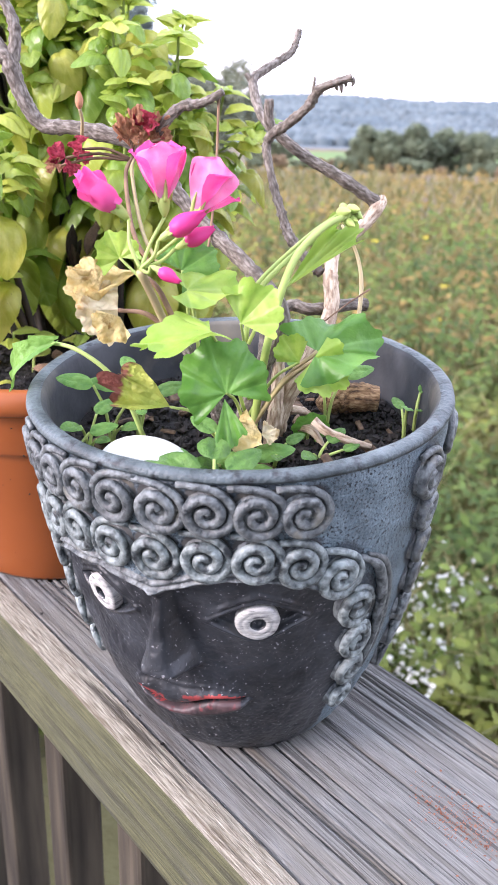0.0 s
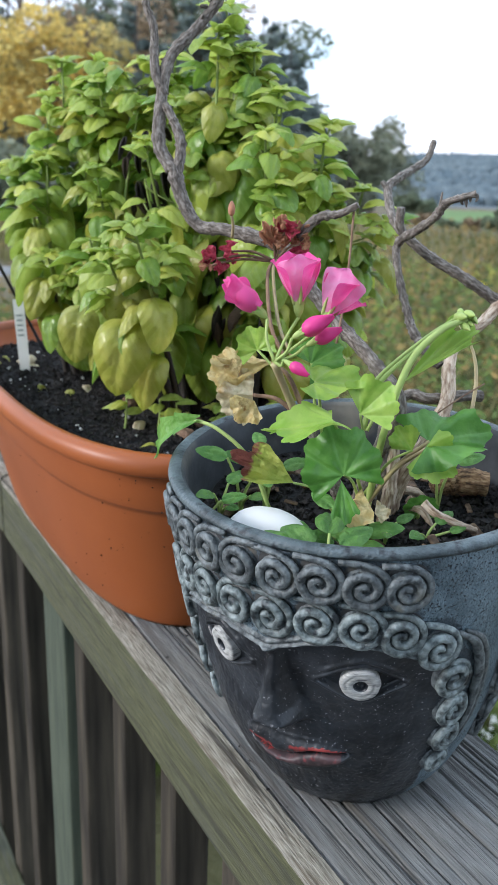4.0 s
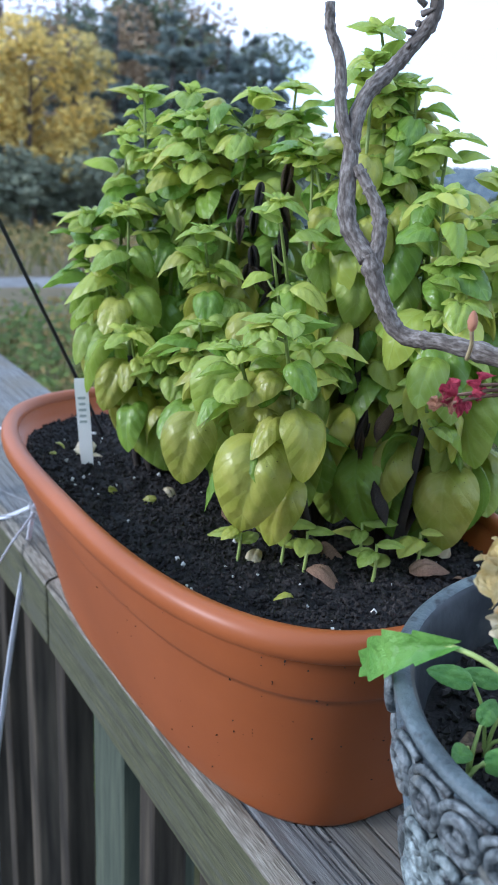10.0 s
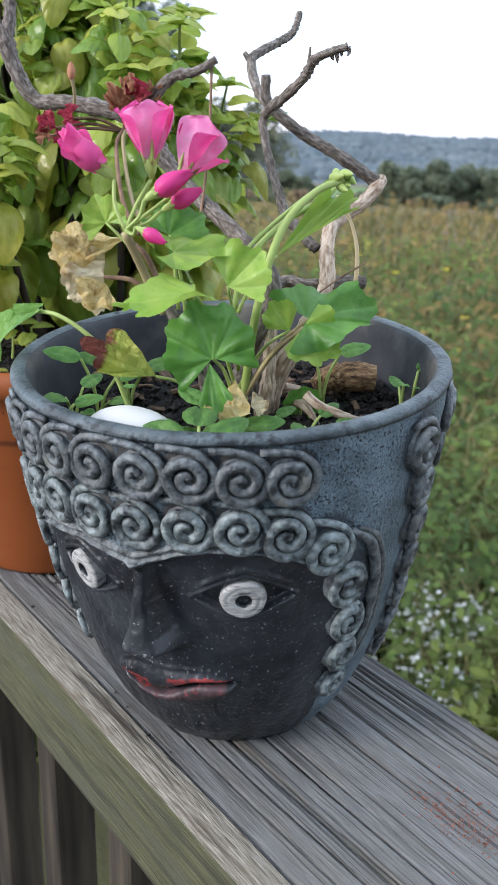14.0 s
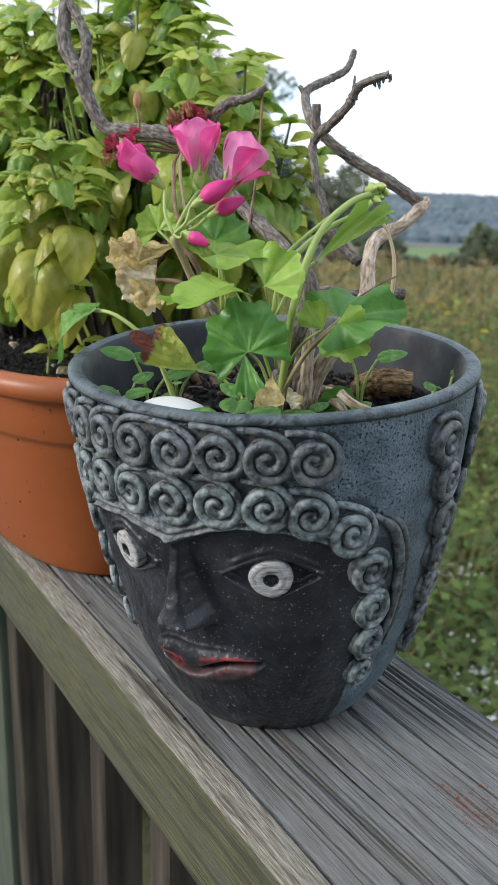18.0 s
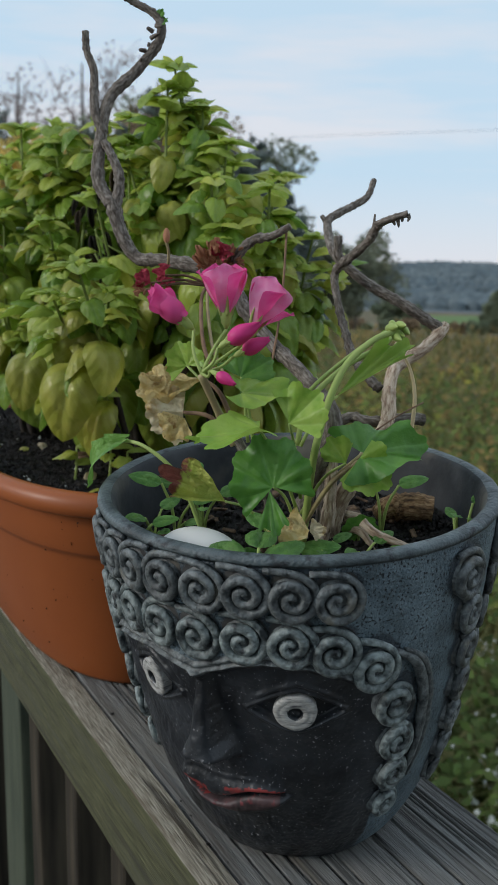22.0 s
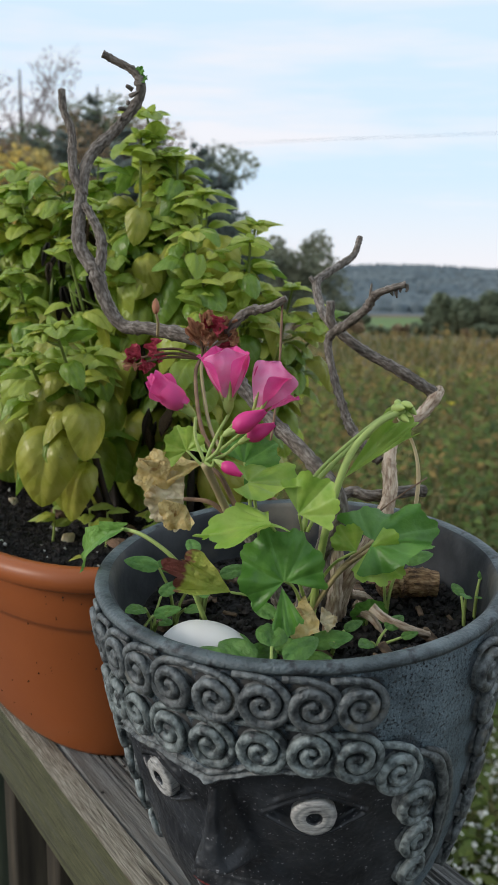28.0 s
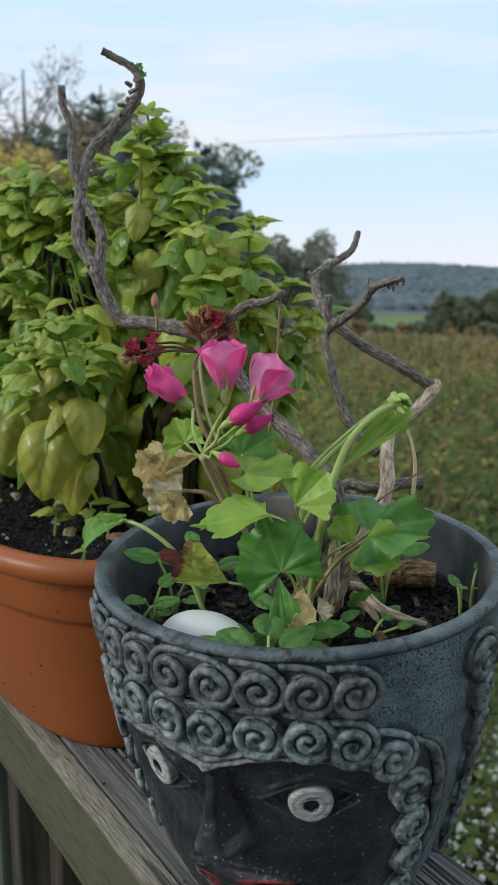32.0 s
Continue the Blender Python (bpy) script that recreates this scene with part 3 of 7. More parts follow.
def ground_height(d, az):
    """Flat round the deck, then falling away to a valley with a wooded ridge beyond it."""
    if d < 9:
        return 0.0
    el = np.interp(math.log(d), [math.log(q) for q in (9, 14, 22, 30, 60, 150, 300, 450, 600, 900, 1400, 2500, 4500)],
                   [-14.4, -9.4, -6.6, -5.4, -4.9, -4.5, -4.1, -3.5, -2.9, -1.4, -0.55, -0.5, -0.5])
    ridge = 0.16 * math.sin(az * 0.23) + 0.10 * math.sin(az * 0.61 + 1.0) + (0.35 * max(0.0, (az - 50) / 6) if az < 80 else 0.3)
    el += -ridge * max(0.0, min(1.0, (d - 500) / 500)) * 0.55
    return EYE_Z + d * math.tan(radians(el))


def build_ground():
    ds = [0.0, 1.0, 2.0, 3.0, 4.0, 5.5, 7, 9, 11, 14, 18, 22, 26, 30, 38, 48, 60, 80, 110, 150, 200, 260, 300, 340, 380, 420, 460, 520, 580, 650, 720, 800, 880, 960, 1050, 1150, 1270, 1400, 1700, 2500, 4500]
    n = 240
    verts, faces, slots = [(0.3, 0.4, 0.0)], [], []
    for d in ds[1:]:
        for k in range(n):
            a = 360.0 * k / n
            aa = a if a < 180 else a - 360
            z = ground_height(d, aa) + (noise.noise((d * 0.4 * math.cos(radians(a)), d * 0.4 * math.sin(radians(a)), 3)) * 0.05 if d < 30 else noise.noise((d * 0.008 * math.cos(radians(a)), d * 0.008 * math.sin(radians(a)), 5)) * d * 0.004)
            verts.append((0.3 + d * math.cos(radians(a)), 0.4 + d * math.sin(radians(a)), z))
    for k in range(n):
        faces.append((0, 1 + k, 1 + (k + 1) % n))
        slots.append(0)
    for i in range(len(ds) - 2):
        for k in range(n):
            a, b = 1 + i * n + k, 1 + i * n + (k + 1) % n
            faces.append((a, a + n, b + n, b))
            d, az = ds[i + 1], 360.0 * k / n
            s = 0
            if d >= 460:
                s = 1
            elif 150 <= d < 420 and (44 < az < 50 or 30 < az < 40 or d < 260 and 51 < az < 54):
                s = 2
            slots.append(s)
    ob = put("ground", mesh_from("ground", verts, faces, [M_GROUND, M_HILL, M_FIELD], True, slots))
    tagged(ob, "rough autumn meadow falling away to a valley and a wooded ridge", "ground", kind="structure")


build_ground()


def ground_at(az, d):
    return Vector((0.3 + d * math.cos(radians(az)), 0.4 + d * math.sin(radians(az)), ground_height(d, az)))


def clump_cloud(centres, count, size, rnd, squash=0.8):
    """Many small crossed leaf quads scattered round the given centres (point, radius)."""
    verts, faces = [], []
    weights = [r ** 2 for _, r in centres]
    for _ in range(count):
        c, r = rnd.choices(centres, weights)[0]
        v = Vector((rnd.gauss(0, 1), rnd.gauss(0, 1), rnd.gauss(0, 1)))
        v = v.normalized() * r * (0.55 + 0.5 * rnd.random())
        v.z *= squash
        p = c + v
        d = Vector((rnd.gauss(0, 1), rnd.gauss(0, 1), rnd.gauss(0, 0.6))).normalized()
        e = d.orthogonal().normalized()
        e = Matrix.Rotation(rnd.random() * 6.28, 3, d) @ e
        s = size * (0.5 + rnd.random())
        o = len(verts)
        verts += [p - d * s, p + e * s * 0.5, p + d * s, p - e * s * 0.5]
        faces.append((o, o + 1, o + 2, o + 3))
    return verts, faces


def tree(name, label, az, d, height, leaf_mat, shape="round", spread=0.35, count=2600, size=0.16, seed=0, bare=False, category="tree", low=0.25):
    count = int(count * 1.8)
    rnd = random.Random(seed)
    base = ground_at(az, d)
    ob = thing(name, label, category, base)
    trunk = [(0, 0, -0.3), (rnd.uniform(-.02, .02) * height, rnd.uniform(-.02, .02) * height, height * 0.45), (rnd.uniform(-.02, .02) * height, 0, height * 0.97)]
    put("trunk", mesh_from("trunk", *tube(trunk, [height * 0.022, height * 0.014, height * 0.003], 7, 5), M_FARBARK), ob)
    limbs, centres = [], []
    nl = 34 if shape == "cone" else 16
    for i in range(nl):
        u = low + (0.96 - low) * (i + rnd.random()) / nl
        a = rnd.random() * 6.283
        if shape == "cone":
            ln = height * spread * (1 - u) ** 0.75 * (0.7 + 0.5 * rnd.random()) + 0.1
            tip = Vector((math.cos(a) * ln, math.sin(a) * ln, height * u - ln * 0.18))
        else:
            w = math.sqrt(max(0.05, 1 - ((u - 0.58) / 0.48) ** 2))
            ln = height * spread * w * (0.7 + 0.5 * rnd.random())
            tip = Vector((math.cos(a) * ln, math.sin(a) * ln, height * u + ln * 0.25))
        root = Vector((0, 0, height * u * (0.96 if shape == "cone" else 0.8)))
        limbs.append(tube([root, (root + tip) * 0.5 + Vector((0, 0, 0.04 * ln)), tip], [height * 0.006, height * 0.003, height * 0.001], 5, 3))
        if shape == "cone":
            for k in (0.35, 0.65, 0.95):
                centres.append((root.lerp(tip, k), ln * 0.26 + 0.12))
        else:
            centres.append((tip, height * spread * 0.42))
            centres.append((root.lerp(tip, 0.6), height * spread * 0.36))
        if bare:
            for k in range(9):
                t0 = root.lerp(tip, 0.35 + 0.65 * rnd.random())
                dd = Vector((rnd.gauss(0, 1), rnd.gauss(0, 1), abs(rnd.gauss(0.8, 0.6)))).normalized() * height * 0.12
                limbs.append(tube([t0, t0 + dd * 0.5 + Vector((0, 0, .05)), t0 + dd], [height * 0.0022, height * 0.0014, height * 0.0006], 4, 2))
    put("branchwork", mesh_from("branchwork", *join(limbs), M_TWIGS if bare else M_FARBARK), ob)
    if count:
        v, f = clump_cloud(centres, count, size, rnd, 0.45 if shape == "cone" else 0.85)
        put("crown", mesh_from("crown", v, f, leaf_mat, False), ob)
    return ob


# tree belt beside the house
for i in range(14):
    tree("spruce_tree", "dark dense spruce at the edge of the meadow", 58.5 + 1.9 * i, 54 + 3 * (i % 3), (9.0 if i < 1 else 11.6) + 1.3 * math.sin(i * 2.3), M_CONIFER, "cone", 0.28, 5200, 0.15, 200 + i, low=0.02)
tree("maple_tree", "yellow autumn maple at the edge of the wood", 73.2, 38, 7.4, M_YTREE, "round", 0.33, 4200, 0.15, 1)
tree("maple_tree", "yellow autumn maple at the edge of the wood", 78.5, 37, 7.6, M_YTREE, "round", 0.33, 3000, 0.15, 2)
tree("russet_tree", "russet autumn tree standing behind the maples", 69.6, 46, 9.6, M_OTREE, "round", 0.3, 3000, 0.17, 3)
tree("bare_tree", "tall half-bare pinkish tree above the wood", 70.8, 60, 17.0, M_TWIGS, "round", 0.22, 900, 0.12, 4, True)
tree("bare_tree", "tall half-bare pinkish tree above the wood", 74.8, 58, 15.5, M_TWIGS, "round", 0.26, 900, 0.12, 44, True)
for i, (az, d, h) in enumerate([(66.4, 52, 14.2), (68.3, 42, 9.7), (64.9, 40, 9.6), (63.2, 44, 10.2), (61.6, 41, 8.9), (60.2, 40, 8.7), (58.9, 42, 8.1), (57.6, 45, 6.2), (56.6, 47, 4.8), (71.5, 48, 8.8), (76.4, 46, 9.2), (80.5, 42, 9.0), (84, 44, 9.5)]):
    tree("spruce_tree", "dark dense spruce at the edge of the meadow", az, d, h, M_CONIFER, "cone", 0.28, 9000, 0.135, 10 + i, low=0.04)
for i, (az, d, h) in enumerate([(71.5, 35, 1.8), (74.8, 33, 2.6), (77.5, 31, 1.6), (68.2, 36, 3.2), (65.4, 37, 2.2), (63.4, 36, 3.4), (60.8, 39, 2.0), (58.6, 40, 2.6)]):
    tree("thicket_bush", "dark undergrowth bush below the trees", az, d, h, M_BUSH, "round", 0.55, 1700, 0.16, 60 + i, category="bush", low=0.12)
for i, (az, d, h) in enumerate([(69.8, 55, 12.0), (67.4, 56, 13.0), (65.0, 54, 12.8), (62.6, 55, 12.3), (60.4, 56, 11.2)]):
    tree("wood_tree", "brownish half-bare tree in the tree belt", az, d, h, M_OTREE if i % 2 else M_FARLEAF, "round", 0.27, 4200, 0.16, 700 + i, low=0.1)
tree("rounded_tree", "dull olive round tree at the foot of the ridge", 53.6, 75, 7.6, M_BUSH, "round", 0.42, 2400, 0.22, 80)
tree("rounded_tree", "dull green round tree at the end of the tree belt", 55.0, 66, 6.0, M_BUSH, "round", 0.42, 2200, 0.2, 81)
for i, (az, d, h) in enumerate([(44.0, 130, 4.9), (42.6, 128, 5.3), (41.2, 132, 4.7), (39.4, 135, 5.0), (45.2, 140, 3.8), (37.6, 130, 4.6), (50.2, 150, 3.4), (51.4, 150, 4.2)]):
    tree("field_tree", "round dull green tree standing between the fields", az, d, h, M_FARLEAF, "round", 0.55, 2600, 0.30, 90 + i, low=0.04)
for i in range(16):
    tree("hedge_bush", "low hedge bush along the edge of the field", 36.5 + 1.15 * i + .3 * math.sin(i * 5), 96 + 4 * math.sin(i * 2.1), 0.8 + .3 * math.sin(i * 1.7), M_FARLEAF if i % 3 else M_OTREE, "round", 0.9, 700, 0.22, 130 + i, category="bush", low=0.02)


def hill_woods():
    """Tree crowns closing the wooded ridge, with blue-grey haze put into their colour."""
    rnd = random.Random(15)
    verts, faces = [], []
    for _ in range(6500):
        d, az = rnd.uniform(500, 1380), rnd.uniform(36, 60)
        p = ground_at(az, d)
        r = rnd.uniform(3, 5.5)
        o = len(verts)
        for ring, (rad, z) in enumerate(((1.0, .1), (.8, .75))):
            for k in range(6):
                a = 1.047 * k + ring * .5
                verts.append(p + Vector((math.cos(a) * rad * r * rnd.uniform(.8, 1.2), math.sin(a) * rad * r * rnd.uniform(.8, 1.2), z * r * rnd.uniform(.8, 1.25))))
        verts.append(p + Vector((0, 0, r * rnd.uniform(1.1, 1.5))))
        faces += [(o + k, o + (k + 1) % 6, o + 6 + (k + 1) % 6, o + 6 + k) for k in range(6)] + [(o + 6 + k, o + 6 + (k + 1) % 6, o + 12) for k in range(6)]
    ob = put("hill_woods", mesh_from("hill_woods", verts, faces, mat("haze_tinted_woods", (0.080, 0.112, 0.13), (0.135, 0.165, 0.172), 0.02, 0.95, vary=0.25, island=True), True))
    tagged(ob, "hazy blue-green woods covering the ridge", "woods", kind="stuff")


hill_woods()


def gravel_track():
    """A pale track across the grass below the trees."""
    verts, faces = [], []
    for i in range(61):
        az = 66 + .5 * i
        for d in (15.9, 16.2, 17.6, 17.9):
            p = ground_at(az, d + .5 * math.sin(az * .12))
            verts.append(p + Vector((0, 0, .03 if 16 < d < 17.7 else -.06)))
    for i in range(60):
        for k in range(3):
            faces.append((i * 4 + k, i * 4 + k + 1, i * 4 + 5 + k, i * 4 + 4 + k))
    ob = put("road", mesh_from("road", verts, faces, mat("pale_gravel", (0.13, 0.13, 0.13), (0.23, 0.23, 0.225), 3, 0.95, 0.8, 14, bump_dist=0.03)))
    tagged(ob, "pale gravel track crossing the grass below the trees", "road", kind="structure")


gravel_track()


def overhead_cable():
    """A cable sagging across the sky, between poles out of view."""
    pts = []
    for az, el in ((86, 2.2), (75, 4.4), (66, 6.1), (57, 6.95), (48, 7.3), (38, 7.4), (26, 6.8)):
        pts.append(Vector((30 * math.cos(radians(az)), 30 * math.sin(radians(az)), EYE_Z + 30 * math.tan(radians(el)))))
    ob = thing("overhead_cable", "thin dark overhead cable strung between two poles", "cable", (pts[0].x, pts[0].y, ground_height(30, 86)))
    o = Vector(ob.location)
    put("cable", mesh_from("cable", *tube([p - o for p in pts], [.0045] * len(pts), 6, 8), M_BLACK), ob)
    for p in (pts[0], pts[-1]):
        foot = Vector((p.x, p.y, ground_height(30, 50) - .3))
        put("pole", mesh_from("pole", *tube([foot - o, (foot + p) / 2 - o, p + Vector((0, 0, .2)) - o], [.14, .12, .1], 10, 3), M_FARBARK), ob)


overhead_cable()


def meadow():
    """Grass and weeds, thinning with distance."""
    rnd = random.Random(5)
    for name, m, count, d0, d1, h0, h1, w, label in (
            ("meadow_grass", M_GRASS, 22000, 2.4, 34, 0.25, 0.6, 0.012, "long dry meadow grass"),
            ("meadow_weeds", M_WEED, 14000, 2.2, 16, 0.25, 0.7, 0.035, "green leafy meadow weeds"),
            ("autumn_weeds", M_AUTUMNW, 3600, 6.0, 30, 0.4, 0.85, 0.032, "orange-brown autumn weeds in the meadow")):
        verts, faces = [], []
        for _ in range(count):
            d = d0 * (d1 / d0) ** rnd.random()
            az = rnd.uniform(18, 88)
            p = ground_at(az, d)
            if p.x < 0.55 or az > 69 and 12 < d < 18.2:
                continue
            h = rnd.uniform(h0, h1)
            lean = Vector((rnd.gauss(0, .25), rnd.gauss(0, .25), 1)) * h
            if name == "meadow_grass":
                side = Vector((rnd.gauss(0, 1), rnd.gauss(0, 1), 0)).normalized() * w * (0.6 + d / 12)
                o = len(verts)
                verts += [p - side, p + side, p + lean * 0.6 + side * 0.7, p + lean * 0.6 - side * 0.7, p + lean + Vector((lean.x, lean.y, -0.05 * h))]
                faces += [(o, o + 1, o + 2, o + 3), (o + 3, o + 2, o + 4)]
            else:
                for k in range(3):
                    q = p + lean * (0.35 + 0.65 * rnd.random())
                    a = Vector((rnd.gauss(0, 1), rnd.gauss(0, 1), rnd.gauss(0, .5))).normalized()
                    b = a.orthogonal().normalized()
                    s = w * (0.7 + 0.7 * rnd.random()) * (0.7 + d / 14)
                    o = len(verts)
                    verts += [q - a * s, q + b * s * 0.45, q + a * s, q - b * s * 0.45]
                    faces.append((o, o + 1, o + 2, o + 3))
        ob = put(name, mesh_from(name, verts, faces, m, False))
        tagged(ob, label, "grass" if "grass" in name else "weeds", kind="stuff")


meadow()


def aster_weed(az, d, h, seed):
    rnd = random.Random(seed)
    p = ground_at(az, d)
    ob = thing("aster_weed", "tall weed covered in small white flowers", "wildflower", p, "white weeds in the meadow")
    leaves, heads = ([], []), ([], [])
    for k in range(7):
        tip = Vector((rnd.gauss(0, .2), rnd.gauss(0, .2), 1)) * h * rnd.uniform(.75, 1)
        put("stem", mesh_from("stem", *tube([(0, 0, -0.02), tip * 0.5 + Vector((0, 0, .02)), tip], [0.004, 0.003, 0.0015], 5, 3), M_WEED), ob)
        for j in range(14):
            q = tip * rnd.uniform(0.62, 1.0) + Vector((rnd.gauss(0, .05), rnd.gauss(0, .05), rnd.gauss(0, .03)))
            s = rnd.uniform(.007, .013)
            o = len(heads[0])
            nrm = Vector((rnd.gauss(-.4, .5), rnd.gauss(-.4, .5), 1)).normalized()
            e = nrm.orthogonal().normalized()
            f = nrm.cross(e)
            ring = [q + (e * math.cos(t * 1.047) + f * math.sin(t * 1.047)) * s for t in range(6)]
            heads[0].extend([q + nrm * s * 0.5] + ring)
            heads[1].extend([(o, o + 1 + t, o + 1 + (t + 1) % 6) for t in range(6)])
        for j in range(22):
            q = tip * rnd.uniform(0.15, 0.9)
            a = Vector((rnd.gauss(0, 1), rnd.gauss(0, 1), rnd.gauss(0, .4))).normalized()
            b = a.orthogonal().normalized()
            s = rnd.uniform(.02, .05)
            o = len(leaves[0])
            leaves[0].extend([q, q + a * s + b * s * .2, q + a * s * 2, q + a * s - b * s * .2])
            leaves[1].append((o, o + 1, o + 2, o + 3))
    put("foliage", mesh_from("foliage", *leaves, M_WEED, False), ob)
    put("blossoms", mesh_from("blossoms", *heads, M_WFLOWER, False), ob)
    return ob


for i, (az, d, h) in enumerate([(36.2, 2.7, .5), (35.4, 2.4, .48), (37.6, 2.8, .52), (37.0, 2.35, .45), (38.2, 2.1, .40), (40.3, 2.4, .4), (34.2, 2.9, .5), (43, 3.9, .4), (63, 3.4, .4), (58, 3.1, .35), (68, 3.8, .4)]):
    aster_weed(az, d, h, 300 + i)


def yellow_flower(az, d, h, seed):
    p = ground_at(az, d)
    ob = thing("yellow_wildflower", "single yellow wildflower on a thin stalk", "wildflower", p, "yellow meadow flowers")
    put("stalk", mesh_from("stalk", *tube([(0, 0, 0), (0.01, 0, h * .6), (0, 0.01, h)], [.005, .004, .003], 5, 3), M_WEED), ob)
    v, f = [(0, 0.01, h + .012)], []
    for k in range(16):
        r = 0.055 if k % 2 else 0.03
        v.append((r * math.cos(k * .3927), 0.01 + r * math.sin(k * .3927), h + .02 + .012 * math.sin(k * 1.7)))
    f = [(0, 1 + k, 1 + (k + 1) % 16) for k in range(16)]
    put("bloom", mesh_from("bloom", v, f, M_YFLOWER, False), ob)


for i, (az, d, h) in enumerate([(38.6, 9.3, .35), (38.8, 7.9, .3), (40.3, 12, .5), (43.5, 11.5, .5), (46, 13, .5)]):
    yellow_flower(az, d, h, i)


# ---- deck, rail, house ----
def board(name, sx, sy, sz, centre, m, bevel=0.004, parent=None, label=""):
    ob = put(name, from_bm(name, box_bm(sx, sy, sz, bevel), m, False), parent, Matrix.Translation(centre), label)
    return ob


deck = board("deck_base", 3.2, 5.6, 0.12, (-1.25, 0.9, 0.86), M_BALUSTER, 0.01)
tagged(deck, "dark joists under the wooden deck", "deck", kind="structure")
# Unseen wall, added to close the place and keep sky light off the railing.
house = board("wall_unseen_house", 3.4, 0.2, 4.6, (-1.35, -2.0, 2.3), M_SIDING, 0.01)
tagged(house, "plain grey house wall added out of view behind the deck to block sky light", "wall", kind="structure")

Y0, Y1 = -1.9, 3.6
rail = thing("deck_railing", "weathered grey deck railing with green-tinted treated boards", "railing", (0.31, 0.8, 0.92), kind="structure")


def rail_part(name, bm, m, label=""):
    ob = put(name, from_bm(name, bm, m, False), rail, rail.matrix_world.inverted() @ Matrix.Identity(4), label)
    ob.matrix_basis = Matrix.Translation((-0.31, -0.8, -0.92))
    return ob


def cap_board():
    """The flat top board: long grain ridges and cracks cut along it."""
    x0, x1, n, ny = 0.2375, 0.406, 280, 110
    rng = np.random.default_rng(7)
    X, Y = np.meshgrid(np.linspace(x0, x1, n + 1), np.linspace(-0.25, 1.50, ny + 1))
    wander = X + .0016 * np.sin(Y * 7 + X * 40) + .0008 * np.sin(Y * 23)
    Z = np.full_like(X, RAIL_Z)
    for step, amp, reach in ((.0014, .00016, .15), (.004, .00018, .4), (.014, .0006, .9)):
        table = rng.normal(0, 1, (8, 400))
        u, v = (wander - .22) / step, (Y + .3) / reach
        k, f = np.clip(v.astype(int), 0, 6), v - v.astype(int)
        line_a, line_b = (np.array([np.interp(u[j], np.arange(400), table[k[j, 0] + o]) for j in range(ny + 1)]) for o in (0, 1))
        Z += amp * (line_a * (1 - f) + line_b * f)
    for _ in range(46):
        cx, cy, cl, cw, cd = rng.uniform(x0 + .006, x1 - .006), rng.uniform(-.4, 1.0), rng.uniform(.12, .7), rng.uniform(.0005, .0011), rng.uniform(.001, .003)
        Z -= cd * np.exp(-((wander - cx) / cw) ** 2) * np.clip(np.minimum((Y - cy) / .08, (cy + cl - Y) / .08), 0, 1)
    edge = np.minimum(X - x0, x1 - X)
    Z -= .003 * np.clip(1 - edge / .004, 0, 1) ** 2
    verts, faces = np.stack([X, Y, Z], -1).reshape(-1, 3).tolist(), []
    w = n + 1
    for j in range(ny):
        for i in range(n):
            faces.append((j * w + i, j * w + i + 1, (j + 1) * w + i + 1, (j + 1) * w + i))
    me = mesh_from("rail_cap", verts, faces, M_RAIL, True)
    return me


ob = put("rail_cap", cap_board(), rail, Matrix.Translation((-0.31, -0.8, -0.92)), "weathered grey top board with long cracks")
rail_part("rail_core", box_bm(0.1683, 1.752, 0.033, 0.002, 1, (0.3217, 0.625, RAIL_Z - 0.0205)), M_RAIL)
rail_part("rail_cap_end", box_bm(0.2305, 2.1, 0.038, 0.004, 2, (0.3528, 2.553, RAIL_Z - 0.0195)), M_RAIL, "wider weathered grey top board beyond the planters")
rail_part("rail_cap_end", box_bm(0.1685, 1.6, 0.038, 0.004, 2, (0.3218, -1.053, RAIL_Z - 0.0195)), M_RAIL)


def worn_edge(y0, y1):
    """Splintered pale top edge of the apron board."""
    n, m = 150, 6
    verts, faces = [], []
    for j in range(n + 1):
        y = y0 + (y1 - y0) * j / n
        for i in range(m + 1):
            u = i / m
            x = 0.2205 + 0.0155 * u
            z = RAIL_Z - 0.0006 - 0.0045 * (1 - u) ** 2 + 0.0016 * noise.noise((x * 300, y * 8, 9))
            if i == 0:
                z -= 0.004
                x -= 0.0008 * noise.noise((y * 60, 1, 4))
            verts.append((x, y, z))
    w = m + 1
    for j in range(n):
        for i in range(m):
            faces.append((j * w + i, j * w + i + 1, (j + 1) * w + i + 1, (j + 1) * w + i))
    return mesh_from("worn_edge", verts, faces, M_WORN, True)


for y0, y1 in ((Y0, 1.049), (1.054, Y1)):
    put("worn_edge", worn_edge(y0, y1), rail, Matrix.Translation((-0.31, -0.8, -0.92)), "splintered pale edge of the apron board")
    rail_part("apron_board", box_bm(0.037, y1 - y0, 0.076, 0.004, 2, (0.2395, (y0 + y1) / 2, RAIL_Z - 0.0455)), M_APRON, "green-tinted treated board under the rail top")
rail_part("bottom_rail", box_bm(0.037, Y1 - Y0, 0.086, 0.004, 2, (0.2395, 0.85, 1.06)), M_APRON)
me_bal = from_bm("baluster", box_bm(0.037, 0.037, 0.84, 0.004, 2), M_BALUSTER, False)
k = 0
for i in range(-16, 22):
    y = 0.487 + 0.1285 * i
    if abs(y - 0.975) < 0.08 or y < Y0 + .1:
        continue
    put("baluster", me_bal, rail, Matrix.Translation((0.277 - 0.31, y - 0.8, 1.43 - 0.92)))
for y in (0.975, -1.0, 2.9):
    rail_part("rail_post", box_bm(0.088, 0.088, 0.97, 0.005, 2, (0.303, y, 1.395)), M_POST, "square green-tinted post")

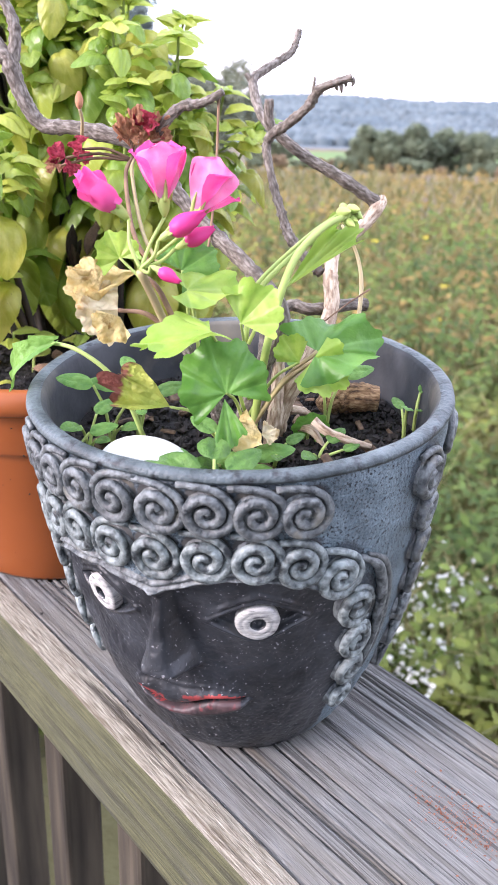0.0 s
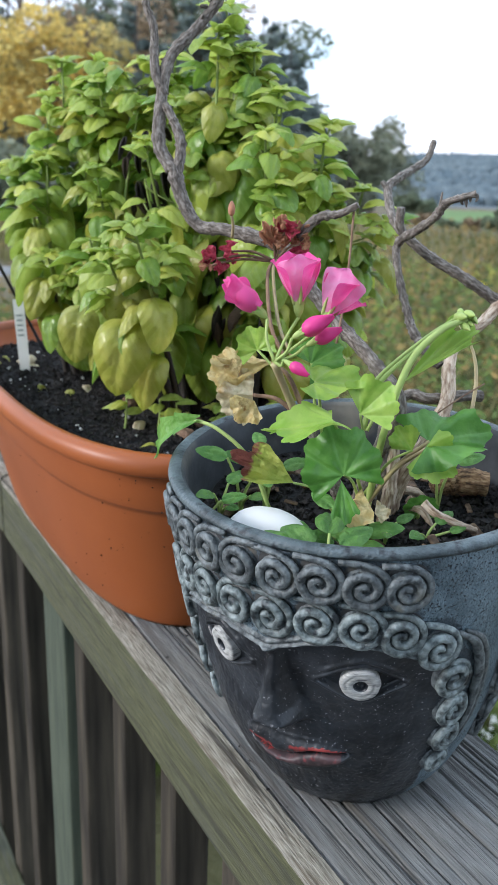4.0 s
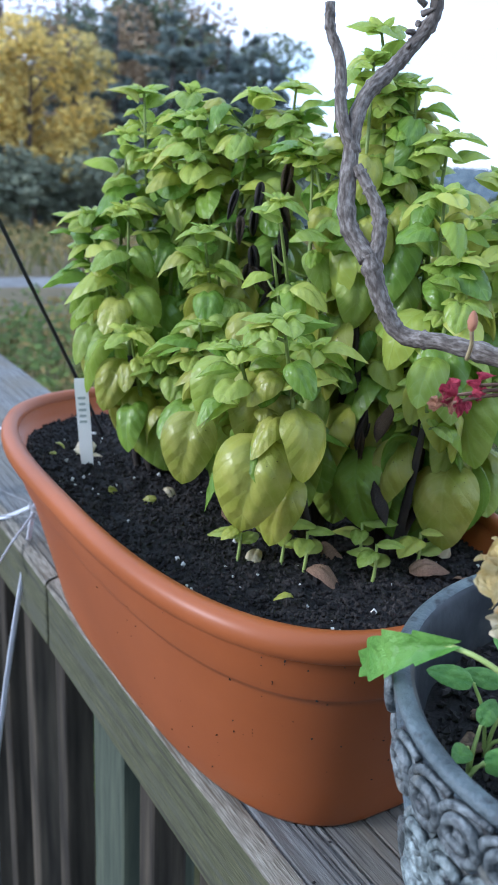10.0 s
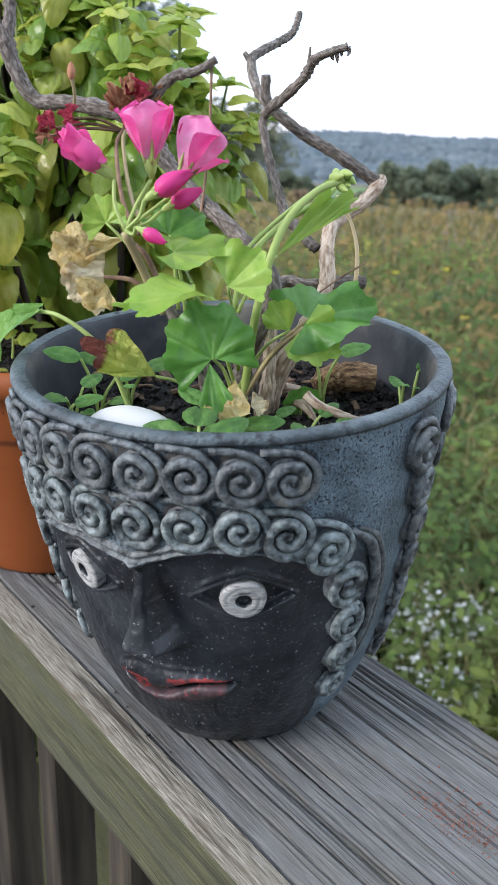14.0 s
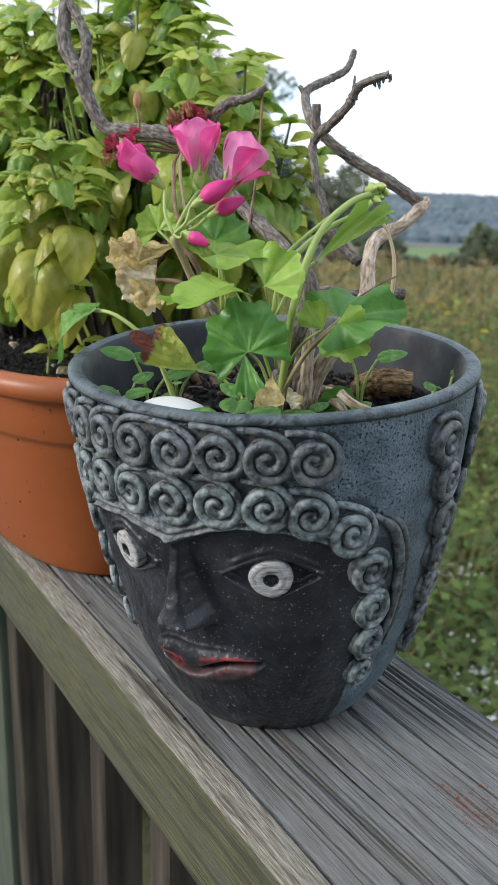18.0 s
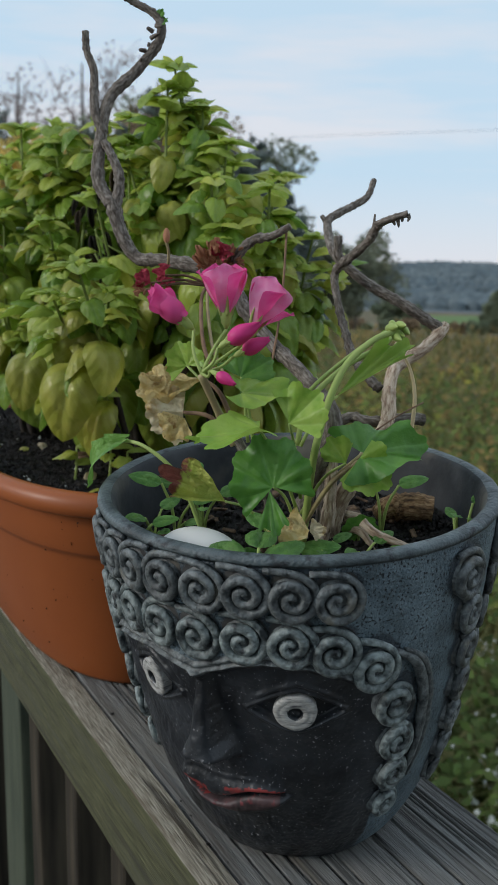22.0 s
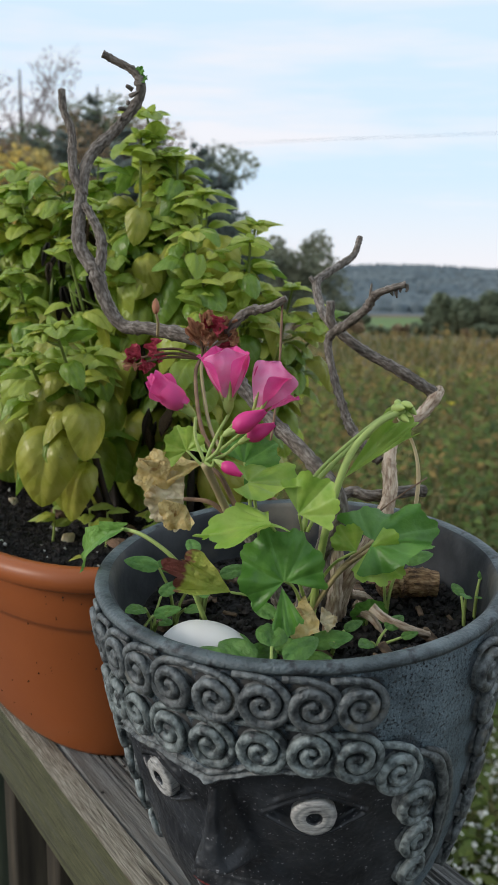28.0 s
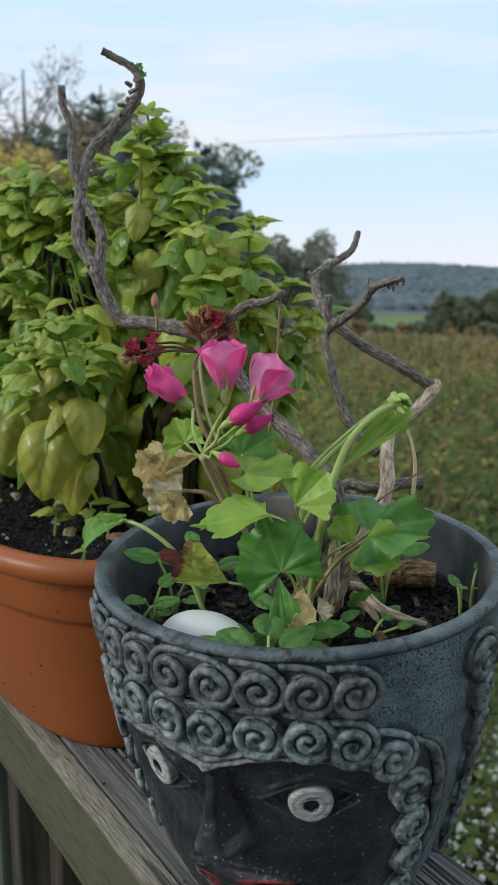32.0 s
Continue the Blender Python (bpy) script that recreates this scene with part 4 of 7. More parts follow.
# deck boards
for i in range(22):
    y = -1.85 + 0.2 * i + 0.07
    ob = board("deck_board", 3.1, 0.138, 0.03, (-1.27, -1.85 + 0.145 * i * 1.35, 0.935), M_DECK, 0.004, deck)
    ob.matrix_basis = Matrix.Translation((-0.02, -2.7 + 0.25 * i, 0.077))
    ob.scale = (1, 1.72, 1)


# ---- terracotta trough ----
TX, TY, TZ = 0.32, 0.848, RAIL_Z + 0.001
TA, TB = 0.158, 0.297


def oblong(inset, z, n=128, power=3.0):
    out = []
    for k in range(n):
        a = 2 * math.pi * k / n
        c, s = math.cos(a), math.sin(a)
        e = 2.0 / power
        out.append(((TA - inset) * math.copysign(abs(c) ** e, c), (TB - inset) * math.copysign(abs(s) ** e, s), z))
    return out


def loft(rings, close_bottom=True):
    n = len(rings[0])
    verts = [v for r in rings for v in r]
    faces = []
    for i in range(len(rings) - 1):
        for k in range(n):
            a, b = i * n + k, i * n + (k + 1) % n
            faces.append((a, b, b + n, a + n))
    if close_bottom:
        faces.append(tuple(range(n))[::-1])
    return verts, faces


trough = thing("trough_planter", "long terracotta-coloured plastic trough planter standing on the railing", "planter", (TX, TY, TZ))
prof = [(0.060, 0.004), (0.057, 0.0), (0.054, 0.001), (0.0525, 0.004), (0.046, 0.03), (0.036, 0.07), (0.028, 0.10), (0.0235, 0.118), (0.0222, 0.1225), (0.019, 0.1245), (0.0178, 0.127), (0.0150, 0.145), (0.0128, 0.160), (0.0118, 0.1625)]
put("body", mesh_from("trough_body", *loft([oblong(i, z) for i, z in prof] + [oblong(0.0165, 0.17), oblong(0.03, 0.135), oblong(0.045, 0.1)]), M_TERRA), trough)
lip = [(0.0118, 0.1615), (0.0035, 0.1605), (0.0008, 0.1625), (0.0, 0.167), (0.0006, 0.172), (0.003, 0.1765), (0.008, 0.179), (0.013, 0.1775), (0.016, 0.174), (0.0163, 0.168)]
put("lip", mesh_from("trough_lip", *loft([oblong(i, z) for i, z in lip], False), M_TERRA), trough, label="thick rolled terracotta rim")


def soil_disc(ring_fn, z_fn, steps, m, name):
    verts, faces = [], []
    n = len(ring_fn(0))
    for i in range(steps):
        f = 1 - i / steps
        for p in ring_fn(0):
            x, y = p[0] * f, p[1] * f
            verts.append((x, y, z_fn(x, y)))
    verts.append((0, 0, z_fn(0, 0)))
    for i in range(steps - 1):
        for k in range(n):
            a, b = i * n + k, i * n + (k + 1) % n
            faces.append((a, b, b + n, a + n))
    o = (steps - 1) * n
    for k in range(n):
        faces.append((o + k, o + (k + 1) % n, len(verts) - 1))
    return mesh_from(name, verts, faces, m, True)


def soil_z(x, y):
    return 0.150 + 0.006 * noise.noise((x * 14, y * 14, 1)) + 0.004 * noise.noise((x * 60, y * 60, 2)) + 0.0025 * noise.noise((x * 170, y * 170, 3))


trough_soil = put("potting_soil", soil_disc(lambda _: oblong(0.022, 0), soil_z, 46, M_SOIL, "trough_soil"), None, Matrix.Translation((TX, TY, TZ)))
tagged(trough_soil, "dark crumbly potting soil filling the terracotta trough", "soil", kind="stuff")


def crumbs(n, place, smin, smax, m, seed, name, flat=1.0):
    """Little angular crumbs, joined."""
    rnd = random.Random(seed)
    verts, faces = [], []
    for _ in range(n):
        p = Vector(place(rnd))
        s = rnd.uniform(smin, smax)
        q = Euler((rnd.random() * 6, rnd.random() * 6, rnd.random() * 6)).to_matrix()
        o = len(verts)
        for v in ((1, 0, 0), (-1, 0, 0), (0, 1, 0), (0, -1, 0), (0, 0, flat), (0, 0, -flat)):
            verts.append(p + q @ Vector(v) * s * rnd.uniform(.7, 1.2))
        faces += [tuple(o + k for k in t) for t in ((0, 2, 4), (2, 1, 4), (1, 3, 4), (3, 0, 4), (2, 0, 5), (1, 2, 5), (3, 1, 5), (0, 3, 5))]
    return mesh_from(name, verts, faces, m, False)


def on_trough(rnd):
    while True:
        x, y = rnd.uniform(-TA, TA) * .86, rnd.uniform(-TB, TB) * .92
        if abs(x / (TA - .022)) ** 3 + abs(y / (TB - .022)) ** 3 < 0.97:
            return (x, y, soil_z(x, y) + 0.001)


tagged(put("soil_crumbs", crumbs(12000, on_trough, .0007, .0026, M_CLOD, 1, "trough_crumbs"), None, Matrix.Translation((TX, TY, TZ))), "loose crumbs of dark potting soil in the trough", "soil", kind="stuff")
tagged(put("perlite_grains", crumbs(110, on_trough, .001, .0026, M_PERLITE, 2, "trough_perlite"), None, Matrix.Translation((TX, TY, TZ))), "white perlite grains scattered over the trough soil", "perlite", kind="stuff")


def on_wall(rnd):
    z = rnd.uniform(.01, .155) if rnd.random() < .6 else rnd.uniform(.10, .175)
    ring = oblong(float(np.interp(z, [q[1] for q in prof[1:]], [q[0] for q in prof[1:]])) - .0003, z)
    return ring[rnd.randrange(64, 100)]


tagged(put("soil_specks", crumbs(70, on_wall, .0003, .0012, M_CLOD, 3, "soil_specks", .5), None, Matrix.Translation((TX, TY, TZ))), "dark specks of soil splashed on the trough", "soil", kind="stuff")


# ---- leaves ----
def basil_mesh(name, m, seed, cup=0.16, fold=0.10, droop=0.25, wide=0.62, nu=14, nv=8):
    """An ovate leaf, stalk at the origin, one unit long: domed, its margin turned down, quilted between sunken ribs."""
    verts, faces = [], []
    ox, oy = seed * 3.7 % 50, seed * 7.3 % 50
    for i in range(nu + 1):
        u = i / nu
        w = wide * 0.54 * (math.sin(math.pi * u ** 0.76) ** 0.56 * (1 - .10 * u) if 0 < u < 1 else 0.02)
        w = max(w, 0.012)
        for j in range(nv + 1):
            v = 2 * j / nv - 1
            y = v * w
            env = math.sin(math.pi * min(1, u * 1.03))
            z = cup * (1 - abs(v) ** 2.6) * env * 0.8 - fold * math.exp(-(v * 4.0) ** 2) * env * 0.6 - droop * u * u
            z += (0.030 * abs(math.sin((u - .95 * abs(y)) * 15 + ox)) * (1 - v * v) * min(1, abs(v) * 4) + 0.055 * noise.noise((u * 4 + ox, v * 2.6 + oy, seed))) * env
            verts.append((u - 0.12 * droop * u * u, y * (1 - 0.15 * cup), z))
    n1 = nv + 1
    for i in range(nu):
        for j in range(nv):
            faces.append((i * n1 + j, (i + 1) * n1 + j, (i + 1) * n1 + j + 1, i * n1 + j + 1))
    return mesh_from(name, verts, faces, m, True)


BASIL_BIG = [basil_mesh("basil_leaf_big", m, 20 + i, c, 0.14, d, 0.80, 18, 10) for i, (m, d, c) in enumerate([(M_BASIL, .35, .24), (M_BASILY, .5, .28), (M_BASILY, .3, .24), (M_BASILD, .4, .24), (M_BASIL, .55, .28), (M_BASILD, .3, .24)])]
BASIL_MID = [basil_mesh("basil_leaf_mid", m, 40 + i, c, 0.18, d, w) for i, (m, c, d, w) in enumerate([(M_BASILT, .30, .35, .80), (M_BASIL, .28, .3, .74), (M_BASILD, .34, .5, .74), (M_BASILT, .24, .45, .76), (M_BASILY, .38, .55, .78), (M_BASILD, .26, .35, .66)])]
BASIL_TOP = [basil_mesh("basil_leaf_small", m, 60 + i, 0.20, 0.24, d, w, 9, 6) for i, (m, d, w) in enumerate([(M_BASILT, .15, .74), (M_BASILT, .3, .68), (M_BASIL, .45, .76), (M_BASILT, .25, .70)])]


GAPS = [((0.318, 0.640, 2.135), 0.042), ((0.330, 0.652, 2.178), 0.034), ((0.305, 0.640, 2.10), 0.03), ((0.316, 0.791, 2.307), 0.031), ((0.311, 0.768, 2.283), 0.018), ((0.325, 0.664, 2.195), 0.028), ((0.322, 0.651, 2.159), 0.031), ((0.252, 0.762, 2.246), 0.012), ((0.303, 0.775, 2.328), 0.022), ((0.294, 0.757, 2.302), 0.020), ((0.300, 0.765, 2.270), 0.016)]      # bare stems show here


def basil_clump(base, stems, seed, label):
    """Two plants side by side: the given shoots, and a lower, thicker set between them."""
    rnd = random.Random(seed * 7)
    first_plant = basil_plant(base, stems, seed, label)
    more = []
    for root, top, big, first in stems:
        j = [rnd.gauss(.010, .018), rnd.gauss(.002, .02)]
        more.append(((root[0] + j[0] * .4, root[1] + j[1] * .4, root[2]), (top[0] + j[0], top[1] + j[1], top[2] - rnd.uniform(.008, .045)), big * .95, first + .08))
    basil_plant((base[0] + .012, base[1] + .01, base[2]), more, seed + 20, label)
    return first_plant


def basil_plant(base, stems, seed, label):
    """stems: (root, top, size of the leaves low down, first node's height). Leaves stand in crossed pairs, with small shoots in their axils."""
    rnd = random.Random(seed)
    ob = thing("basil_plant", label, "basil", base, "basil plants in the trough")
    inv = Matrix.Translation(-Vector(base))
    centre = sum((Vector(t) for _, t, _, _ in stems), Vector()) / len(stems)

    def leaf_on(p, d, s, nrm, top=False):
        if any((p + d.normalized() * s * .6 - Vector(c)).length < r + s * .25 for c, r in GAPS):
            return
        src = BASIL_TOP if s < .024 or top else (BASIL_MID if s < .044 else BASIL_BIG)
        leaf = put("leaf", src[rnd.randrange(len(src))], ob)
        leaf.matrix_basis = inv @ frame_of(p, d, nrm) @ Matrix.Diagonal((s, s * rnd.uniform(.85, 1.12), s, 1))

    for root, top, big, first in stems:
        root, top = Vector(root), Vector(top)
        mid = root.lerp(top, 0.5) + Vector((rnd.gauss(0, .010), rnd.gauss(0, .010), 0))
        line = spline([root - Vector((0, 0, .01)), mid, top], 24)
        half = len(line) // 2 + 1
        v, f = tube([inv @ p for p in line[:half:6]], [.0042, .0034, .0026], 7, 3, 0.2, 0.3, rnd.randint(0, 999))
        put("stem", mesh_from("stem", v, f, M_BSTEM), ob)
        v, f = tube([inv @ p for p in line[(half - 1) // 6 * 6::6]] + [inv @ top], [.0020, .0014, .0008], 6, 3)
        put("shoot", mesh_from("shoot", v, f, M_BSTEMG), ob)
        ln = (top - root).length
        at, ang = ln * first, rnd.random() * 6.28
        while at < ln - .006:
            u = at / ln
            k = min(len(line) - 2, int(u * (len(line) - 1)))
            p, t = line[k], (line[k + 1] - line[max(0, k - 1)]).normalized()
            ang += 1.5708 + rnd.gauss(0, .22)
            out = Vector((p.x - centre.x, p.y - centre.y, 0))
            size = float(np.interp(ln - at, [0, .03, .08, .14, .25], [.023, .033, .043, big * .98, big * 1.08])) * rnd.uniform(.82, 1.15)
            rise = float(np.interp(ln - at, [0, .02, .05, .10, .2], [.75, .25, -.2, -.75, -1.5]))
            for side in (0, math.pi):
                a = ang + side + rnd.gauss(0, .18)
                d = Vector((math.cos(a), math.sin(a), 0))
                if out.length > 0.02:
                    d = (d + out.normalized() * 0.35).normalized()
                flat_d = d.copy()
                d.z = rise + rnd.gauss(.1, .5)
                s = size * rnd.uniform(.85, 1.1)
                nrm = Vector((d.x * -d.z, d.y * -d.z, 1)) + Vector((rnd.gauss(0, .35), rnd.gauss(0, .35), 0))
                leaf_on(p + d.normalized() * s * rnd.uniform(.12, .3), d, s, nrm)
                if rnd.random() < (.36 if .02 < ln - at < .22 else .15):
                    reach = rnd.uniform(.010, .026)
                    q = p + flat_d * reach * .8 + Vector((0, 0, reach * rnd.uniform(.2, .8)))
                    v, f = tube([inv @ p, inv @ (p.lerp(q, .5) - Vector((0, 0, .001))), inv @ q], [.0012, .001, .0007], 5, 2)
                    put("side_shoot", mesh_from("side_shoot", v, f, M_BSTEMG), ob)
                    b = rnd.random() * 6.28
                    for j in range(4):
                        b += 1.5708 + rnd.gauss(0, .2)
                        e = Vector((math.cos(b), math.sin(b), rnd.uniform(-.5, .4))) + flat_d * .4
                        leaf_on(q, e, rnd.uniform(.017, .031) if j < 2 else rnd.uniform(.011, .018), Vector((-e.x * e.z, -e.y * e.z, 1)) + flat_d * .3)
            at += float(np.interp(ln - at, [0, .05, .15, .3], [.010, .017, .026, .032])) * rnd.uniform(.85, 1.15)
        for k in range(8):
            a = ang + k * 1.5708 + (.5 if k > 3 else 0)
            d = Vector((math.cos(a), math.sin(a), rnd.uniform(-.1, .45) if k < 4 else rnd.uniform(.7, 1.6)))
            leaf_on(top, d, rnd.uniform(.019, .029) if k < 4 else rnd.uniform(.010, .017), Vector((-d.x * d.z, -d.y * d.z, 1)), True)
    return ob


S = 2.066
front_basil = basil_clump((.34, .74, S), [((.333, .735, S), (.291, .74, 2.325), .058, .35), ((.325, .72, S), (.246, .655, 2.262), .058, .46), ((.315, .72, S), (.236, .69, 2.238), .062, .5),
                             ((.345, .745, S), (.33, .76, 2.36), .05, .3)], 1, "bushy basil with large yellowing lower leaves in the trough")
basil_clump((.375, .715, S), [((.375, .709, S), (.37, .745, 2.437), .052, .3), ((.372, .705, S), (.360, .738, 2.418), .05, .3), ((.38, .71, S), (.381, .752, 2.42), .05, .3), ((.38, .7, S), (.365, .66, 2.335), .056, .42), ((.39, .71, S), (.41, .64, 2.33), .056, .38), ((.385, .72, S), (.40, .70, 2.37), .05, .3)], 2,
            "tall basil with one long shoot above the rest")
basil_clump((.42, .735, S), [((.42, .735, S), (.445, .77, 2.36), .052, .3), ((.425, .725, S), (.455, .70, 2.345), .052, .2), ((.43, .74, S), (.468, .66, 2.29), .05, .2), ((.42, .75, S), (.44, .82, 2.38), .05, .3)], 3,
            "basil leaning out over the far rim of the trough")
basil_clump((.34, .86, S), [((.33, .84, S), (.267, .8, 2.30), .055, .3), ((.34, .85, S), (.342, .86, 2.40), .05, .3), ((.35, .86, S), (.365, .84, 2.405), .05, .3), ((.32, .85, S), (.25, .77, 2.24), .05, .52), ((.33, .88, S), (.30, .88, 2.38), .05, .25)], 4,
            "dense light green basil in the middle of the trough")
basil_clump((.32, .95, S), [((.31, .94, S), (.288, .955, 2.40), .05, .3), ((.30, .95, S), (.238, .985, 2.295), .036, .55), ((.32, .95, S), (.315, .92, 2.40), .05, .25), ((.30, .93, S), (.24, .87, 2.215), .042, .5), ((.33, .97, S), (.34, .96, 2.39), .045, .3), ((.29, .93, S), (.255, .91, 2.31), .045, .42)], 5,
            "basil with pointed young shoots at the end of the trough")


# large puckered leaves low on the front plant
for k, (a, b, size, tone) in enumerate([((0.254, 0.686, 2.184), (0.226, 0.666, 2.133), 0.059, 0), ((0.269, 0.702, 2.223), (0.245, 0.686, 2.176), 0.052, 0), ((0.231, 0.736, 2.188), (0.209, 0.719, 2.150), 0.045, 0), ((0.252, 0.736, 2.224), (0.231, 0.723, 2.190), 0.040, 1), ((0.407, 0.692, 2.337), (0.404, 0.673, 2.293), 0.045, 0), ((0.279, 0.751, 2.251), (0.264, 0.738, 2.223), 0.033, 0)]):
    rnd = random.Random(800 + k)
    d = Vector(b) - Vector(a)
    side = Vector((-.5 + rnd.gauss(0, .15), -.8, .35 + rnd.gauss(0, .1)))
    leaf = put("leaf", (BASIL_BIG[1 + k % 2], BASIL_BIG[0 if k % 2 else 4], BASIL_BIG[3])[tone], front_basil, None, "large puckered yellow leaf" if tone == 0 else "")
    leaf.matrix_basis = Matrix.Translation(-Vector(front_basil.location)) @ frame_of(a, d, side) @ Matrix.Diagonal((size * 1.1, size * 1.1, size, 1))

# dead brown leaves and bare stems between the plants
DEAD_BASIL = basil_mesh("dead_leaf", M_BSTEM, 95, .10, .7, .5, .26)
DEAD_BASIL2 = basil_mesh("dead_leaf", M_CHIP, 96, .12, .8, .6, .34)
for k in range(20):
    rnd = random.Random(860 + k)
    p = Vector((0.322, 0.800, 2.302)) + Vector((rnd.gauss(0, .015), rnd.gauss(0, .012), rnd.gauss(0, .030)))
    leaf = put("dead_leaf", DEAD_BASIL if k % 3 else DEAD_BASIL2, front_basil, None, "shrivelled dark brown leaf")
    leaf.matrix_basis = Matrix.Translation(-Vector(front_basil.location)) @ frame_of(p, (rnd.gauss(0, .5), rnd.gauss(-.2, .5), -1), (-.5, -.8, .3)) @ Matrix.Scale(rnd.uniform(.018, .034), 4)


for k in range(7):
    rnd = random.Random(890 + k)
    p = Vector((0.346, 0.680, 2.150)) + Vector((rnd.gauss(.004, .014), rnd.gauss(.006, .014), rnd.uniform(-.03, .05)))
    leaf = put("dead_leaf", DEAD_BASIL if k % 4 else DEAD_BASIL2, front_basil, None, "rotted black leaf hanging on the stem")
    leaf.matrix_basis = Matrix.Translation(-Vector(front_basil.location)) @ frame_of(p, (rnd.gauss(0, .3), rnd.gauss(-.1, .3), -1), (-.5, -.8, .3)) @ Matrix.Rotation(rnd.uniform(-1.5, 1.5), 4, 'X') @ Matrix.Diagonal((rnd.uniform(.025, .045), rnd.uniform(.008, .015), .03, 1))


# ---- head-shaped planter ----
HEAD_H = 0.2195
_n = Vector((-0.0619, -0.0333, 1)).normalized()
_x = Vector((math.cos(radians(-147.2)), math.sin(radians(-147.2)), 0))
_x = (_x - _n * _x.dot(_n)).normalized()
_y = _n.cross(_x)
HEAD = Matrix((_x, _y, _n)).transposed().to_4x4()
HEAD.translation = Vector((0.2986, 0.4102, 2.1388)) - _n * HEAD_H
PH = [0, .006, .014, .03, .055, .085, .12, .16, .2, .2195]
PR = [.057, .064, .070, .079, .089, .098, .105, .112, .117, .1185]
SOIL_H = 0.190


def brow_h(p):
    return np.interp(p, [-60, -46, -36, -20, -9, -3.5, 3, 9.2, 17, 27, 36, 42, 50, 60], [.12, .140, .149, .1545, .1500, .1478, .1535, .1588, .1617, .160, .154, .148, .137, .12])


def soft_step(q):
    q = np.clip(q, 0, 1)
    return q * q * (3 - 2 * q)


# curls of hair round the head: angle, height, size, mirrored, length of the tail, turn
CURLS = [(p, h, .0093, p < -7, 1.0, 0.0) for p, h in ((-54, .199), (-43, .2005), (-32.5, .2015), (-22.0, .202), (-11.0, .2025), (0.9, .202), (12.2, .2025), (23.6, .2015), (34.3, .200))]
CURLS += [(p, h, .0094, p < -7, 0.8, 0.0) for p, h in ((-47, .170), (-36.5, .1725), (-25.4, .1745), (-13.8, .1740), (-1.6, .1735), (11.1, .1755), (23.1, .1750), (34.0, .1695))]
for _p, _h, _s, _t in ((45.3, .157, .0124, .9), (52.8, .1312, .0120, .25), (55.6, .1045, .0115, .15), (56.6, .0805, .0108, .1), (57.0, .0570, .0098, .1)):
    CURLS += [(_p, _h, _s, False, _t, -.25), (-_p - 2, _h, _s, True, _t, -.25)]
for _p, _h, _s in ((74.4, .1965, .0125), (78.5, .1715, .0118), (81.5, .1465, .0115), (83.5, .122, .0112), (85.0, .098, .0108), (85.5, .077, .0098), (85.5, .058, .0085)):
    CURLS += [(_p, _h, _s, False, .55 if _h > .19 else .2, .1), (-_p - 8, _h, _s, True, .55 if _h > .19 else .2, .1)]
for _p, _h, _s in ((104, .196, .0125), (108, .171, .0120), (110, .146, .0115), (111, .122, .011), (111, .099, .0105)):
    CURLS += [(_p, _h, _s, True, .4, .1), (-_p - 4, _h, _s, False, .4, .1)]


